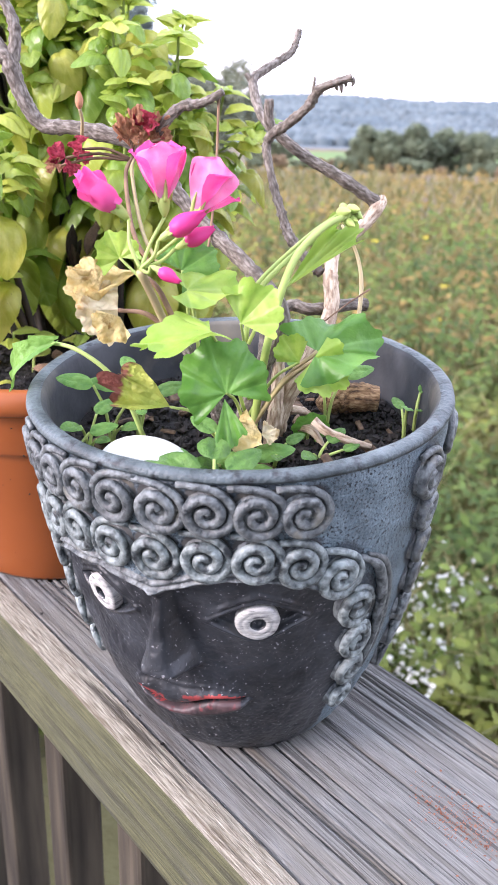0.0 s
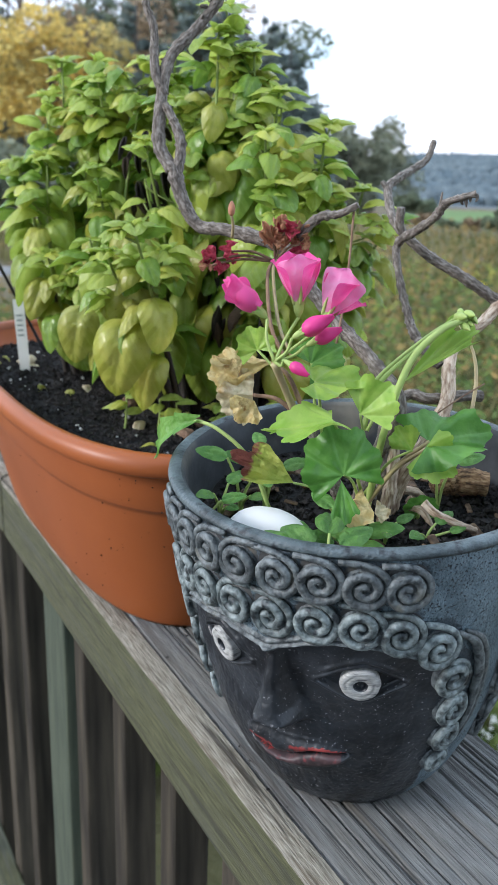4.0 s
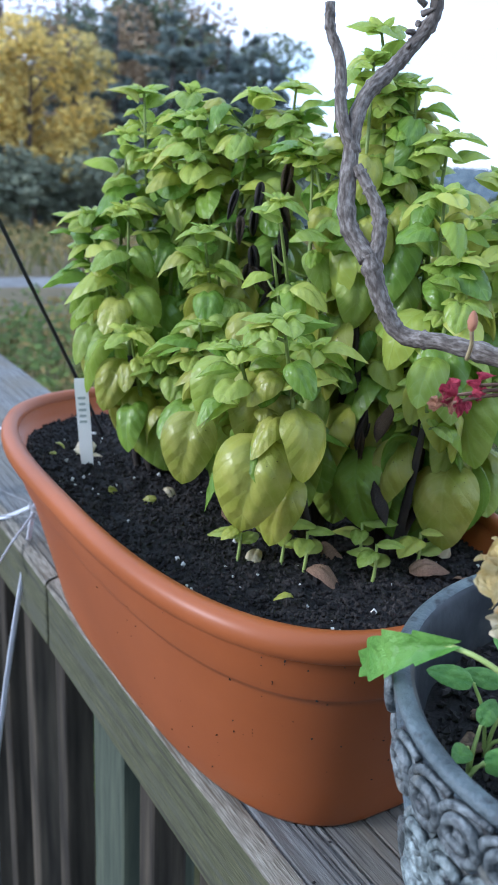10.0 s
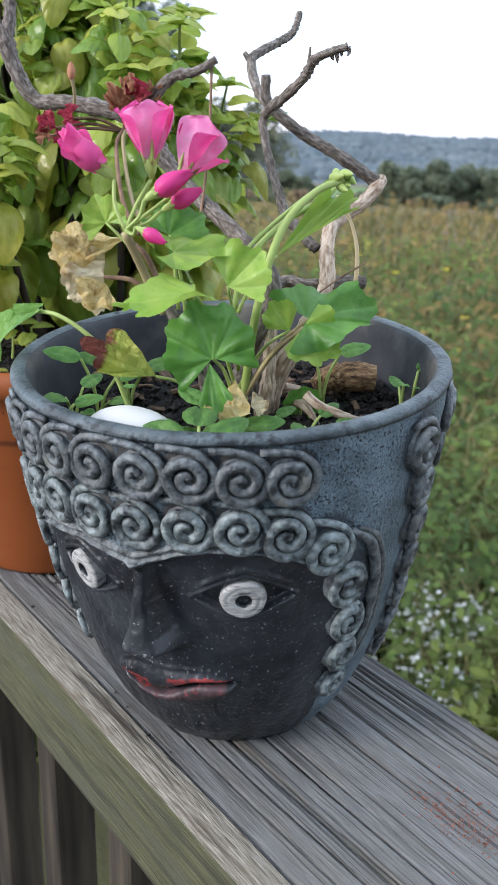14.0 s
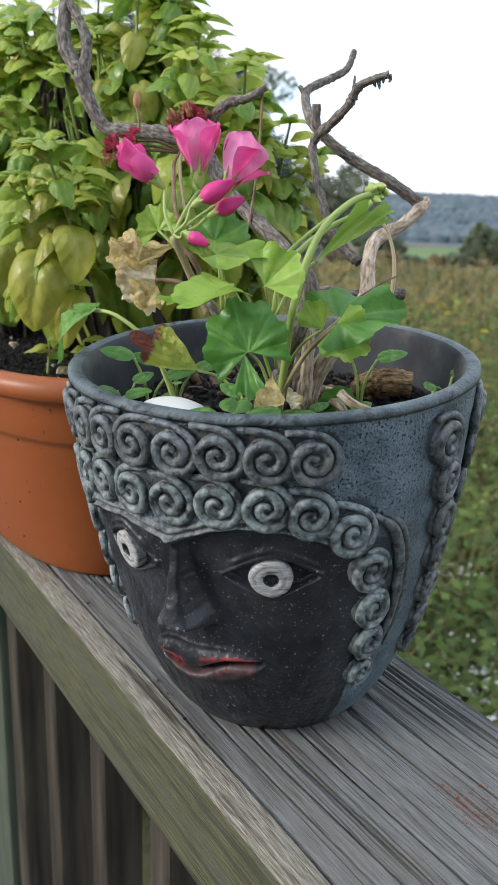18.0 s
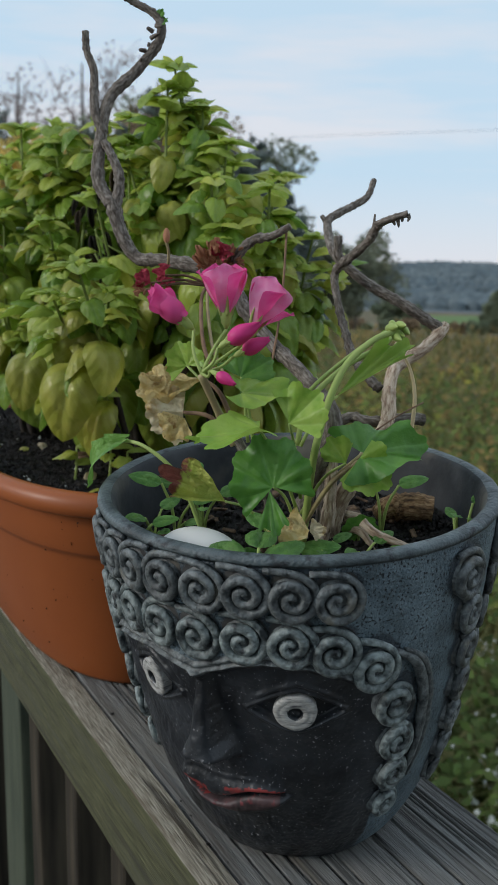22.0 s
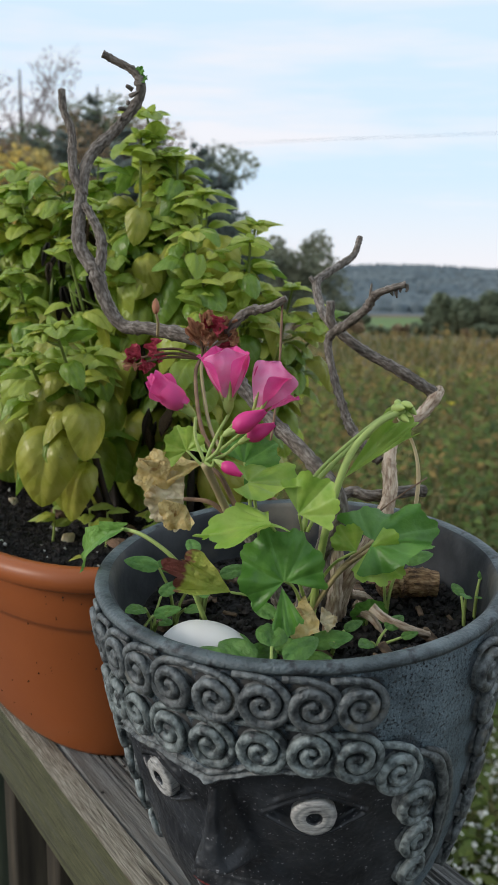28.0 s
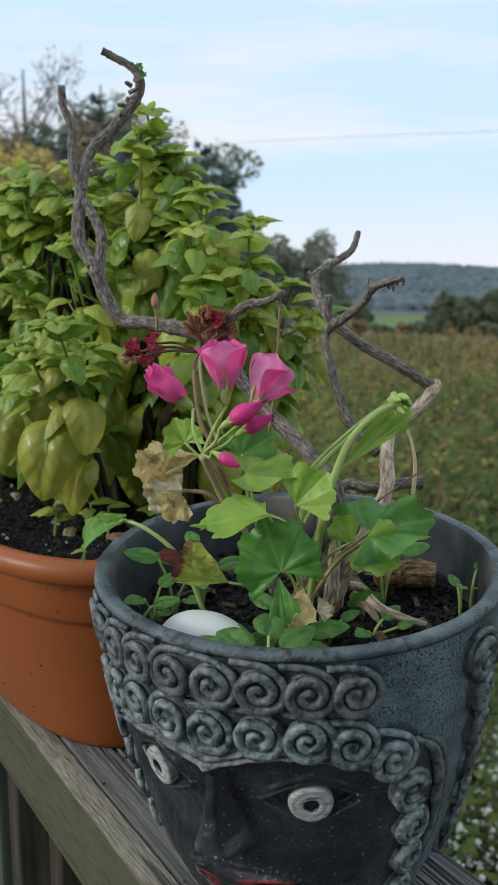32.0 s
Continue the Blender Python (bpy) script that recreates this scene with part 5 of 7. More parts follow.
def head_planter():
    pot = thing("head_planter", "dark grey clay planter shaped like a head with curled hair", "planter", (0, 0, 0))
    pot.matrix_world = HEAD
    ph = np.concatenate([np.arange(-180, -63, 2.5), np.arange(-63, 63, 0.36), np.arange(63, 180, 2.5)])
    hh = np.linspace(0, HEAD_H, 320)
    P, Hh = np.meshgrid(ph, hh)
    rr = np.interp(hh, PH, PR)
    rr = np.convolve(np.pad(rr, 9, mode="edge"), np.ones(19) / 19, "valid")
    Rr = np.repeat(rr[:, None], len(ph), 1)
    U = np.radians(P) * 0.105
    kern = np.hanning(15) / np.hanning(15).sum()
    B = np.repeat(np.convolve(np.pad(brow_h(ph), 7, mode="edge"), kern, "valid")[None], len(hh), 0)
    g = lambda q: np.exp(-q * q)
    side = soft_step((50 - np.abs(P)) / 7)
    D = -0.0034 * soft_step((B - Hh) / .0045) * side * soft_step((Hh - .07) / .03)
    # forehead ledge and two brow ridges
    D += 0.0026 * soft_step((Hh - B) / .0016) * soft_step((B + .018 - Hh) / .012) * side
    D += (0.0026 * g((Hh - B - .0014) / .0015) + 0.0019 * g((Hh - B - .0058) / .0013) - 0.0012 * g((Hh - B - .0036) / .0011)) * side
    # nose
    t = np.clip((.148 - Hh) / .051, 0, 1)
    du = U + .0052 - .0008 * t
    half = .0042 + .0092 * t ** 1.6
    D += (.0048 + .0185 * t ** 1.15) * np.exp(-np.abs(du / half) ** 3.4) * soft_step((Hh - .0925) / .0085) * soft_step((.154 - Hh) / .007)
    for nu in (-.0105, .0105):
        D += .0045 * g((du - nu) / .0045) * g((Hh - .1015) / .0055)
    slots = np.zeros(P.shape, int)
    slots[(np.abs(P) < 54) & (Hh < B)] = 1
    slots[(Hh >= B) & (np.abs(P) < 41) & (Hh < .2135)] = 5
    slots[(Hh >= B - .0008) & (Hh < B + .0085) & (np.abs(P) < 50)] = 6
    # almond eyes, cut in with thin raised lids
    for ep, eh, ew in ((-27.0, .1268, .0250), (24.4, .1296, .0262)):
        du, dv = U - radians(ep) * .105, Hh - eh
        s = np.clip(np.abs(du) / ew, 0, 1)
        half_h = np.where(dv > 0, .0128, .0118) * (1 - s ** 1.35)
        inside = soft_step((half_h - np.abs(dv)) / .0012) * (np.abs(du) < ew)
        D = D * (1 - inside) - .0074 * inside
        D += 0.0019 * g((np.abs(dv) - half_h - .0012) / .0010) * soft_step((ew + .004 - np.abs(du)) / .004)
        D += 0.0016 * g((dv - half_h - .0052) / .0016) * (dv > 0) * soft_step((ew + .002 - np.abs(du)) / .01)
        slots[(np.abs(dv) < half_h) & (np.abs(du) < ew)] = 4
    # mouth: a wavy parting line with full lips
    line = np.interp(P, [-24, -21.5, -14, -5, 0, 8, 15, 22, 25], [.066, .0655, .0625, .0580, .0615, .0708, .0722, .0722, .0715])
    top = np.interp(P, [-22, -16, -10, -3, 4, 14, 24], [.067, .0765, .0795, .0775, .0790, .0790, .0722])
    low = np.interp(P, [-22, -17, -12, -7, 5, 16, 20, 23], [.0650, .059, .0535, .0492, .0500, .0575, .064, .0705])
    kern = np.hanning(31) / np.hanning(31).sum()
    line, top, low = (np.repeat(np.convolve(np.pad(q[0], 15, mode="edge"), kern, "valid")[None], len(hh), 0) for q in (line, top, low))
    wide = soft_step((P + 23) / 5) * soft_step((24 - P) / 5)
    uq, lq = np.clip((Hh - line) / np.maximum(top - line, .001), 0, 1), np.clip((line - Hh) / np.maximum(line - low, .001), 0, 1)
    D += wide * (.0044 * np.sin(np.pi * uq ** .8) + .0052 * np.sin(np.pi * lq ** .8)) - wide * .0046 * g((Hh - line) / .0016)
    D += wide * .0012 * g((Hh - top - .0005) / .0012)
    D += 0.004 * g(((U - .004) / .03) ** 2) * g((Hh - .028) / .016)
    ragged = .10 * np.array([[noise.noise((a * .8, b * 700, 8)) for a in ph] for b in hh])
    lips = (P > -22) & (P < 22.5)
    slots[lips & (lq > .12) & (lq + ragged < .80) & (P > -17) & (P < 19)] = 8
    slots[lips & (uq > .04) & (uq + ragged < np.where(P > -1, .62, .42)) & (np.abs(P + 4.5) > 3)] = 3
    slots[lips & (lq > .02) & (lq + ragged < .28) & (P < -9)] = 3
    slots[lips & (np.abs(Hh - line) < .0011)] = 4
    D += 0.0009 * np.array([[noise.noise((a * .25, b * 90, 3)) for a in ph] for b in hh]) + 0.0004 * np.array([[noise.noise((a * .9, b * 420, 6)) for a in ph] for b in hh])
    for _ in range(2):
        D[1:-1, 1:-1] = (D[1:-1, 1:-1] * 2 + D[:-2, 1:-1] + D[2:, 1:-1] + D[1:-1, :-2] + D[1:-1, 2:]) / 6
    # dark glaze that ran round the curls; the lowest 12 mm goes darker too
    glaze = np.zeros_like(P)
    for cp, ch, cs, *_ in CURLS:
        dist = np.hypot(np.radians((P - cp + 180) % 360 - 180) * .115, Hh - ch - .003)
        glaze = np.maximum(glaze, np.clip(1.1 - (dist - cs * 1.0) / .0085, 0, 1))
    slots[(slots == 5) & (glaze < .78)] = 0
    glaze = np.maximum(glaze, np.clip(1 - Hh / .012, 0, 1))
    lipr = [(.1194, .2175), (.1200, .2192), (.1196, .2212), (.1178, .2224), (.1148, .2226), (.1120, .2216), (.1100, .2190), (.1085, .205), (.1065, .19), (.103, .165)]
    R2 = np.array([[r + 0.0005 * noise.noise((math.cos(radians(a)) * 6, math.sin(radians(a)) * 6, r * 90)) for a in ph] for r, _ in lipr])
    H2 = np.array([[h] * len(ph) for _, h in lipr])
    RR, HH = np.vstack([Rr + D, R2]), np.vstack([Hh, H2])
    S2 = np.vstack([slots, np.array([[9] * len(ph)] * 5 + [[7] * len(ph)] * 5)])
    A = np.radians(np.vstack([P, np.repeat(ph[None], len(lipr), 0)]))
    V = np.stack([RR * np.cos(A), RR * np.sin(A), HH], -1).reshape(-1, 3)
    nr, nc = RR.shape
    i, j = np.meshgrid(np.arange(nr - 1), np.arange(nc), indexing="ij")
    a, b = i * nc + j, i * nc + (j + 1) % nc
    F = np.stack([a, b, b + nc, a + nc], -1).reshape(-1, 4)
    sl = S2[:-1].reshape(-1)
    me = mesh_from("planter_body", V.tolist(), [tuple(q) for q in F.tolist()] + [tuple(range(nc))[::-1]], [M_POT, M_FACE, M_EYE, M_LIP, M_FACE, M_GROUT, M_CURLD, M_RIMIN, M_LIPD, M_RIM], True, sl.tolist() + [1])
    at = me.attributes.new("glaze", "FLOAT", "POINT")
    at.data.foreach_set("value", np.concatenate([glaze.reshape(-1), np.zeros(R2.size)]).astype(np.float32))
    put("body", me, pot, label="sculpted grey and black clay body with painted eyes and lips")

    def wall(p, h, off):
        r = float(np.interp(h, PH, PR)) + off
        return Vector((r * math.cos(radians(p)), r * math.sin(radians(p)), h))

    def curl(p0, h0, size, mirror, tail, turn, seed):
        """A clay roll coiled into a spiral, its tail lying up over the wall."""
        rnd = random.Random(seed)
        flat = [(-.35 - 1.15 * tail, 1.38 + .14 * tail), (-.25 - .45 * tail, 1.42 + .12 * tail), (.42, 1.30), (1.06, .74)] if tail > .3 else [(-.75, .92), (-.05, 1.22), (.72, .98)]
        n, inner = 34, 1.92
        for k in range(n + 1):
            u = k / n
            a = radians(8) - u * inner * 2 * math.pi
            r = 1.24 * (1 - u) ** .95 + .10
            flat.append((r * math.cos(a) * .97, r * math.sin(a)))
        pts = []
        c, s = math.cos(turn), math.sin(turn)
        for k, (x, y) in enumerate(flat):
            x, y = x * c - y * s + rnd.gauss(0, .012), x * s + y * c + rnd.gauss(0, .012)
            u = k / (len(flat) - 1)
            off = .0014 + .0020 * min(1, u * 4) + .0008 * u
            pts.append(wall(p0 + math.degrees((-x if mirror else x) * size / 0.117), min(h0 + y * size, .2165), off))
        v, f = tube(pts, [size * .18, size * .28, size * .30, size * .29, size * .275, size * .26, size * .235, size * .19], 10, 2, 0.05, 0, seed)
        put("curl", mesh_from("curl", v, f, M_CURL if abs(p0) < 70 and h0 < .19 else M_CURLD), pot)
        core = wall(p0, h0, 0.0032)
        d = (core - Vector((0, 0, h0))).normalized()
        e1 = Vector((-d.y, d.x, 0)).normalized()
        v, f = [], []
        for rad, up in ((size * 1.30, -.005), (size * 1.18, -.0014), (size * .55, -.0002), (0.0001, 0.0)):
            for q in range(16):
                w = q / 16 * 6.283
                v.append(core + e1 * math.cos(w) * rad + Vector((0, 0, 1)) * math.sin(w) * rad + d * up)
        for ring in range(3):
            for q in range(16):
                f.append((ring * 16 + q, ring * 16 + (q + 1) % 16, ring * 16 + 16 + (q + 1) % 16, ring * 16 + 16 + q))
        # Disc behind the coil in the darker clay: groove shade put into colour.
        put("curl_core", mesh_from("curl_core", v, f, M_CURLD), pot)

    for ep, eh in ((-27.5, .1262), (24.2, .1294)):
        prof = [(.0117, -.006), (.0117, .0001), (.0112, .0010), (.0090, .0013), (.0082, .0009), (.0074, .0012), (.0068, .0013), (.0042, .0012), (.0036, -.0006), (.0034, -.0030), (.0001, -.0034)]
        v, f = [], []
        for r, up in prof:
            for q in range(40):
                w = 6.2832 * q / 40
                wob = 1 + .025 * math.sin(3 * w + ep) + .015 * math.sin(7 * w)
                v.append(wall(ep + math.degrees(r * wob * math.cos(w) / .105), eh + r * .97 * wob * math.sin(w), up - .0022))
        sl = []
        for i in range(len(prof) - 1):
            for q in range(40):
                f.append((i * 40 + q, i * 40 + (q + 1) % 40, (i + 1) * 40 + (q + 1) % 40, (i + 1) * 40 + q))
                sl.append(1 if i >= 7 else 0)
        put("painted_disc", mesh_from("painted_disc", v, f, [M_EYE, M_FACE], True, sl), pot, label="white-painted clay disc with a dark hole")

    for c, spec in enumerate(CURLS):
        curl(spec[0], spec[1], spec[2] * (1 if spec[2] < .0096 and spec[1] > .165 else .79), *spec[3:], c)
    # flat locks of hair that frame the face
    for sign in (1, -1):
        for off, wid in ((0.0, .0030), (2.6, .0022)):
            lock = [wall(sign * (p + off), h, .0022) for p, h in ((51, .1655), (57.5, .156), (62.0, .138), (64.0, .115), (63.8, .092), (62.0, .072))]
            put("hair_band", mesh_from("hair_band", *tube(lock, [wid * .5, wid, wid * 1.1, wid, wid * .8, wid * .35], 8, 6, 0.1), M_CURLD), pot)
    return pot


head_planter()


def pot_soil_z(x, y):
    return SOIL_H - 0.004 + 0.008 * noise.noise((x * 16, y * 16, 4)) + 0.004 * noise.noise((x * 60, y * 60, 5)) + 0.002 * noise.noise((x * 190, y * 190, 6))


def circle(r, n=96):
    return [(r * math.cos(2 * math.pi * k / n), r * math.sin(2 * math.pi * k / n), 0) for k in range(n)]


s = put("potting_soil", soil_disc(lambda _: circle(.1085), pot_soil_z, 36, M_SOIL, "pot_soil"))
s.matrix_world = HEAD
tagged(s, "dark soil filling the clay planter", "soil", kind="stuff")


def on_pot(rnd):
    a, r = rnd.random() * 6.283, math.sqrt(rnd.random()) * .103
    x, y = r * math.cos(a), r * math.sin(a)
    return (x, y, pot_soil_z(x, y) + .0015)


s = put("soil_crumbs", crumbs(2600, on_pot, .0008, .0032, M_CLOD, 11, "pot_crumbs"))
s.matrix_world = HEAD
tagged(s, "loose crumbs of dark soil in the clay planter", "soil", kind="stuff")


def soil_point(x, y, up=0.0):
    """A point of the clay planter's soil under or over the world's x, y."""
    q = HEAD.inverted() @ Vector((x, y, 2.112))
    return HEAD @ Vector((q.x, q.y, pot_soil_z(q.x, q.y) + up))


# ---- geranium in the head planter ----
def fan_leaf(name, m, seed, spread=170.0, wide=1.0, fold=0.2, curl=0.0, ruffle=0.06, teeth=0.05, crumple=0.04):
    """A fan-shaped scalloped leaf: stalk at the origin, blade along +x, one unit from stalk to tip, creased along its middle."""
    n, rings = 60, 9
    lobes = 3.1416 * max(2, round(spread / 38))
    verts, faces = [(0, 0, 0)], []
    for i in range(1, rings + 1):
        f = i / rings
        for k in range(n + 1):
            a = radians(-spread / 2 + spread * k / n)
            b = a / radians(spread / 2)
            rim = (0.86 + 0.14 * math.cos(b * 1.57)) * (1 + 0.07 * math.cos(b * lobes)) + teeth * abs(math.sin(b * lobes * 1.5)) + 0.06 * noise.noise((b * 3, seed, 2))
            r = rim * f
            x, y = r * math.cos(a), r * math.sin(a) * wide
            z = fold * abs(y) + curl * f * f + ruffle * f ** 3 * math.sin(b * 9 + seed) + 0.02 * f * math.cos(b * lobes) + crumple * f * noise.noise((x * 4, y * 4, seed))
            verts.append((x, y, z))
    w = n + 1
    faces += [(0, 1 + k, 2 + k) for k in range(n)]
    for i in range(rings - 1):
        for k in range(n):
            a = 1 + i * w + k
            faces.append((a, a + w, a + w + 1, a + 1))
    return mesh_from(name, verts, faces, m, True)


def petal_mesh(name, m, seed, wide=0.8, cup=0.3, curl=0.15):
    nu, nv = 16, 12
    verts, faces = [], []
    for i in range(nu + 1):
        u = i / nu
        w = wide * 0.5 * (0.22 + 0.9 * math.sin(u * 1.75) ** 1.1) * (1 if u < .8 else math.sqrt(max(.06, 1 - ((u - .8) / .215) ** 2)))
        for j in range(nv + 1):
            v = 2 * j / nv - 1
            x = u - 0.10 * v * v * u
            z = cup * (v * w * 2) ** 2 + curl * u * u + 0.07 * u * noise.noise((u * 3, v * 2, seed)) + 0.05 * u ** 3 * math.sin(v * 5 + seed)
            verts.append((x, v * w, z))
    for i in range(nu):
        for j in range(nv):
            a = i * (nv + 1) + j
            faces.append((a, a + nv + 1, a + nv + 2, a + 1))
    return mesh_from(name, verts, faces, m, True)


def lathe(profile, n=14):
    rings = [[(r * math.cos(6.2832 * k / n), r * math.sin(6.2832 * k / n), z) for k in range(n)] for r, z in profile]
    return loft(rings, True)


PETALS = [petal_mesh("petal", M_PINK, 1, .80, .20, -.06), petal_mesh("petal", M_PINKL, 2, .84, .20, -.05), petal_mesh("petal", M_PINK, 3, .8, .24, -.04)]
BUDPETALS = [petal_mesh("bud_petal", M_PINK, 4, .78, .62, -.10), petal_mesh("bud_petal", M_DEEP, 5, .72, .66, -.14)]
geranium = thing("geranium_plant", "leggy geranium with bare woody stems, pink flowers and a few leaves", "geranium", soil_point(.308, .40))
GO = Vector(geranium.location)


def grained(me, verts, sides, seed=0):
    """Gives a swept tube its grain: the place round and along the stem, for the bark."""
    out, along, last = [], seed * .37, None
    for i in range(len(verts) // sides):
        ring = [Vector(q) for q in verts[i * sides:(i + 1) * sides]]
        c = sum(ring, Vector()) / sides
        along += (c - last).length if last else 0
        last, r = c, (ring[0] - c).length
        for k in range(sides):
            out += [r * math.cos(6.2832 * k / sides), r * math.sin(6.2832 * k / sides), along]
    me.attributes.new("grain", "FLOAT_VECTOR", "POINT").data.foreach_set("vector", out)
    return me


def g_tube(name, pts, radii, m, sides=9, n=5, rough=0.0, knots=0.0, seed=0, label=""):
    if m in (M_BARK, M_TRUNK):
        radii = [r * 0.72 for r in radii]
        n, rough, knots = n * 2, rough * .8, knots * .9
    elif m is M_STEM:
        radii = [r * 0.66 for r in radii]
    v, f = tube([Vector(p) - GO for p in pts], radii, sides, n, rough, knots, seed)
    return put(name, grained(mesh_from(name, v, f, m), v, sides, seed), geranium, None, label)


def g_put(name, me, m, label="", parent=None):
    ob = put(name, me, parent or geranium, None, label)
    ob.matrix_basis = (Matrix.Translation(-GO) @ m) if parent is None else m
    return ob


# woody framework
g_tube("branch", [(.299, .412, 2.10), (.302, .402, 2.14), (.309, .389, 2.181), (.308, .416, 2.202), (.303, .448, 2.22), (.297, .474, 2.239), (.297, .497, 2.257), (.286, .513, 2.266), (.269, .543, 2.271), (.258, .563, 2.272), (.25, .572, 2.288), (.246, .58, 2.31)],
       [.0072, .007, .0066, .0062, .006, .0062, .0075, .0066, .006, .0062, .0066, .0072], M_BARK, 10, 6, .16, .18, 1, "long grey woody stem bending sideways")
g_tube("branch", [(.246, .58, 2.308), (.241, .593, 2.325), (.246, .602, 2.352), (.256, .609, 2.383), (.277, .607, 2.405), (.292, .602, 2.426), (.292, .606, 2.442), (.278, .616, 2.452), (.272, .618, 2.455)],
       [.0068, .0064, .0060, .0055, .0056, .0050, .0042, .0036, .0036], M_BARK, 10, 6, .16, .2, 2)
g_tube("branch", [(.249, .602, 2.358), (.245, .61, 2.375), (.248, .619, 2.402), (.245, .625, 2.417), (.245, .627, 2.430)], [.005, .0046, .004, .0036, .0036], M_BARK, 9, 6, .14, .15, 3)
g_tube("branch", [(.247, .577, 2.303), (.252, .581, 2.326), (.250, .590, 2.342), (.247, .597, 2.352)], [.0055, .005, .0044, .004], M_BARK, 9, 6, .16, .2, 4)
g_tube("branch", [(.294, .49, 2.256), (.292, .48, 2.274), (.299, .472, 2.285), (.307, .461, 2.288), (.314, .452, 2.294)], [.004, .0045, .0042, .0036, .003], M_BARK, 8, 6, .2, .25, 5)
g_tube("branch", [(.313, .398, 2.098), (.317, .394, 2.128), (.334, .388, 2.158), (.361, .405, 2.176), (.373, .42, 2.193), (.387, .431, 2.206), (.413, .436, 2.216), (.431, .441, 2.226), (.440, .446, 2.231)],
       [.0090, .0082, .0072, .0064, .0062, .0060, .0056, .0060, .0045], M_TRUNK, 10, 6, .14, .12, 6, "pale thick woody stem")
g_tube("branch", [(.433, .444, 2.229), (.412, .456, 2.244), (.394, .47, 2.256), (.382, .48, 2.267), (.374, .484, 2.276), (.372, .483, 2.290)], [.0058, .0052, .005, .0048, .0046, .0038], M_BARK, 9, 6, .12, .15, 7)
g_tube("branch", [(.376, .482, 2.271), (.378, .499, 2.282), (.389, .521, 2.300), (.402, .527, 2.307), (.418, .532, 2.313), (.434, .535, 2.321), (.442, .538, 2.334)], [.004, .0042, .0044, .0042, .0038, .0034, .003], M_BARK, 9, 6, .14, .15, 8)
g_tube("twig", [(.389, .521, 2.299), (.385, .5235, 2.305)], [.0034, .002], M_BARK, 7, 3, .1)
g_tube("branch", [(.368, .423, 2.193), (.365, .433, 2.2), (.364, .449, 2.212), (.364, .458, 2.226), (.364, .469, 2.247), (.367, .477, 2.266), (.367, .456, 2.278), (.367, .441, 2.287), (.366, .431, 2.296), (.37, .423, 2.3), (.377, .416, 2.303)],
       [.0044, .0044, .0042, .0038, .0036, .004, .004, .0037, .0036, .0032, .0028], M_BARK, 9, 6, .18, .25, 9)
g_tube("twig", [(.366, .436, 2.290), (.366, .435, 2.303)], [.0022, .0008], M_BARK, 6, 3)
for k, (u, ln) in enumerate(((.0, .004), (.3, .0062), (.55, .0035), (1.0, .0045))):
    q = Vector((.371, .423, 2.300)).lerp(Vector((.377, .416, 2.303)), u)
    g_tube("twig", [q, q + Vector((.0006, -.0004, -ln * .6)), q + Vector((.0012 - .002 * u, -.001, -ln))], [.0020, .0015, .0006], M_BARK, 6, 2, .2)
g_tube("branch", [(.392, .407, 2.174), (.383, .409, 2.175), (.355, .415, 2.174), (.344, .423, 2.176), (.325, .421, 2.165), (.318, .41, 2.13), (.315, .405, 2.10)], [.0055, .0052, .005, .0048, .0048, .006, .007], M_BARK, 9, 5, .1, .1, 10, "short cut grey stub")
g_tube("branch", [(.306, .392, 2.10), (.308, .389, 2.13), (.311, .392, 2.164), (.316, .396, 2.185)], [.0075, .0055, .0045, .003], M_TRUNK, 9, 6, .2, .2, 11)
g_tube("branch", [(.285, .408, 2.10), (.275, .40, 2.13), (.262, .398, 2.155), (.251, .404, 2.176)], [.006, .005, .0046, .0044], M_BARK, 9, 6, .2, .3, 12)
for k, (a, b) in enumerate([((.322, .388), (.336, .378)), ((.300, .385), (.288, .372)), ((.33, .402), (.352, .398)), ((.315, .38), (.322, .36))]):
    g_tube("root", [soil_point(*a, .012), soil_point((a[0] + b[0]) / 2, (a[1] + b[1]) / 2, .008), soil_point(*b, -.002)], [.004, .0035, .0015], M_TRUNK, 7, 5, .2, .2, 20 + k)

for k in range(9):
    q = Vector((.277, .607, 2.405)).lerp(Vector((.292, .604, 2.440)), k / 8)
    rnd = random.Random(900 + k)
    w = Vector((rnd.uniform(-1, 1), rnd.uniform(-1, .2), rnd.uniform(-.4, .8))).normalized()
    g_tube("twig", [q, q + w * .0045, q + w * rnd.uniform(.0052, .008)], [.0024, .0019, .0009], M_BARK, 6, 2, .1)
for k, (q, d, sz) in enumerate([((.291, .603, 2.436), (.7, -.3, .5), .013), ((.290, .604, 2.430), (.8, -.2, -.2), .012), ((.286, .605, 2.420), (.7, -.5, .1), .011), ((.292, .604, 2.441), (.4, -.4, .9), .010)]):
    g_put("leaf", fan_leaf("young_leaf", M_GER, 40 + k, 110, .8, .3, 0, .1), frame_of(q, d, (-.4, -.7, .6)) @ Matrix.Scale(sz * .62, 4), "tiny young leaf at the branch tip")
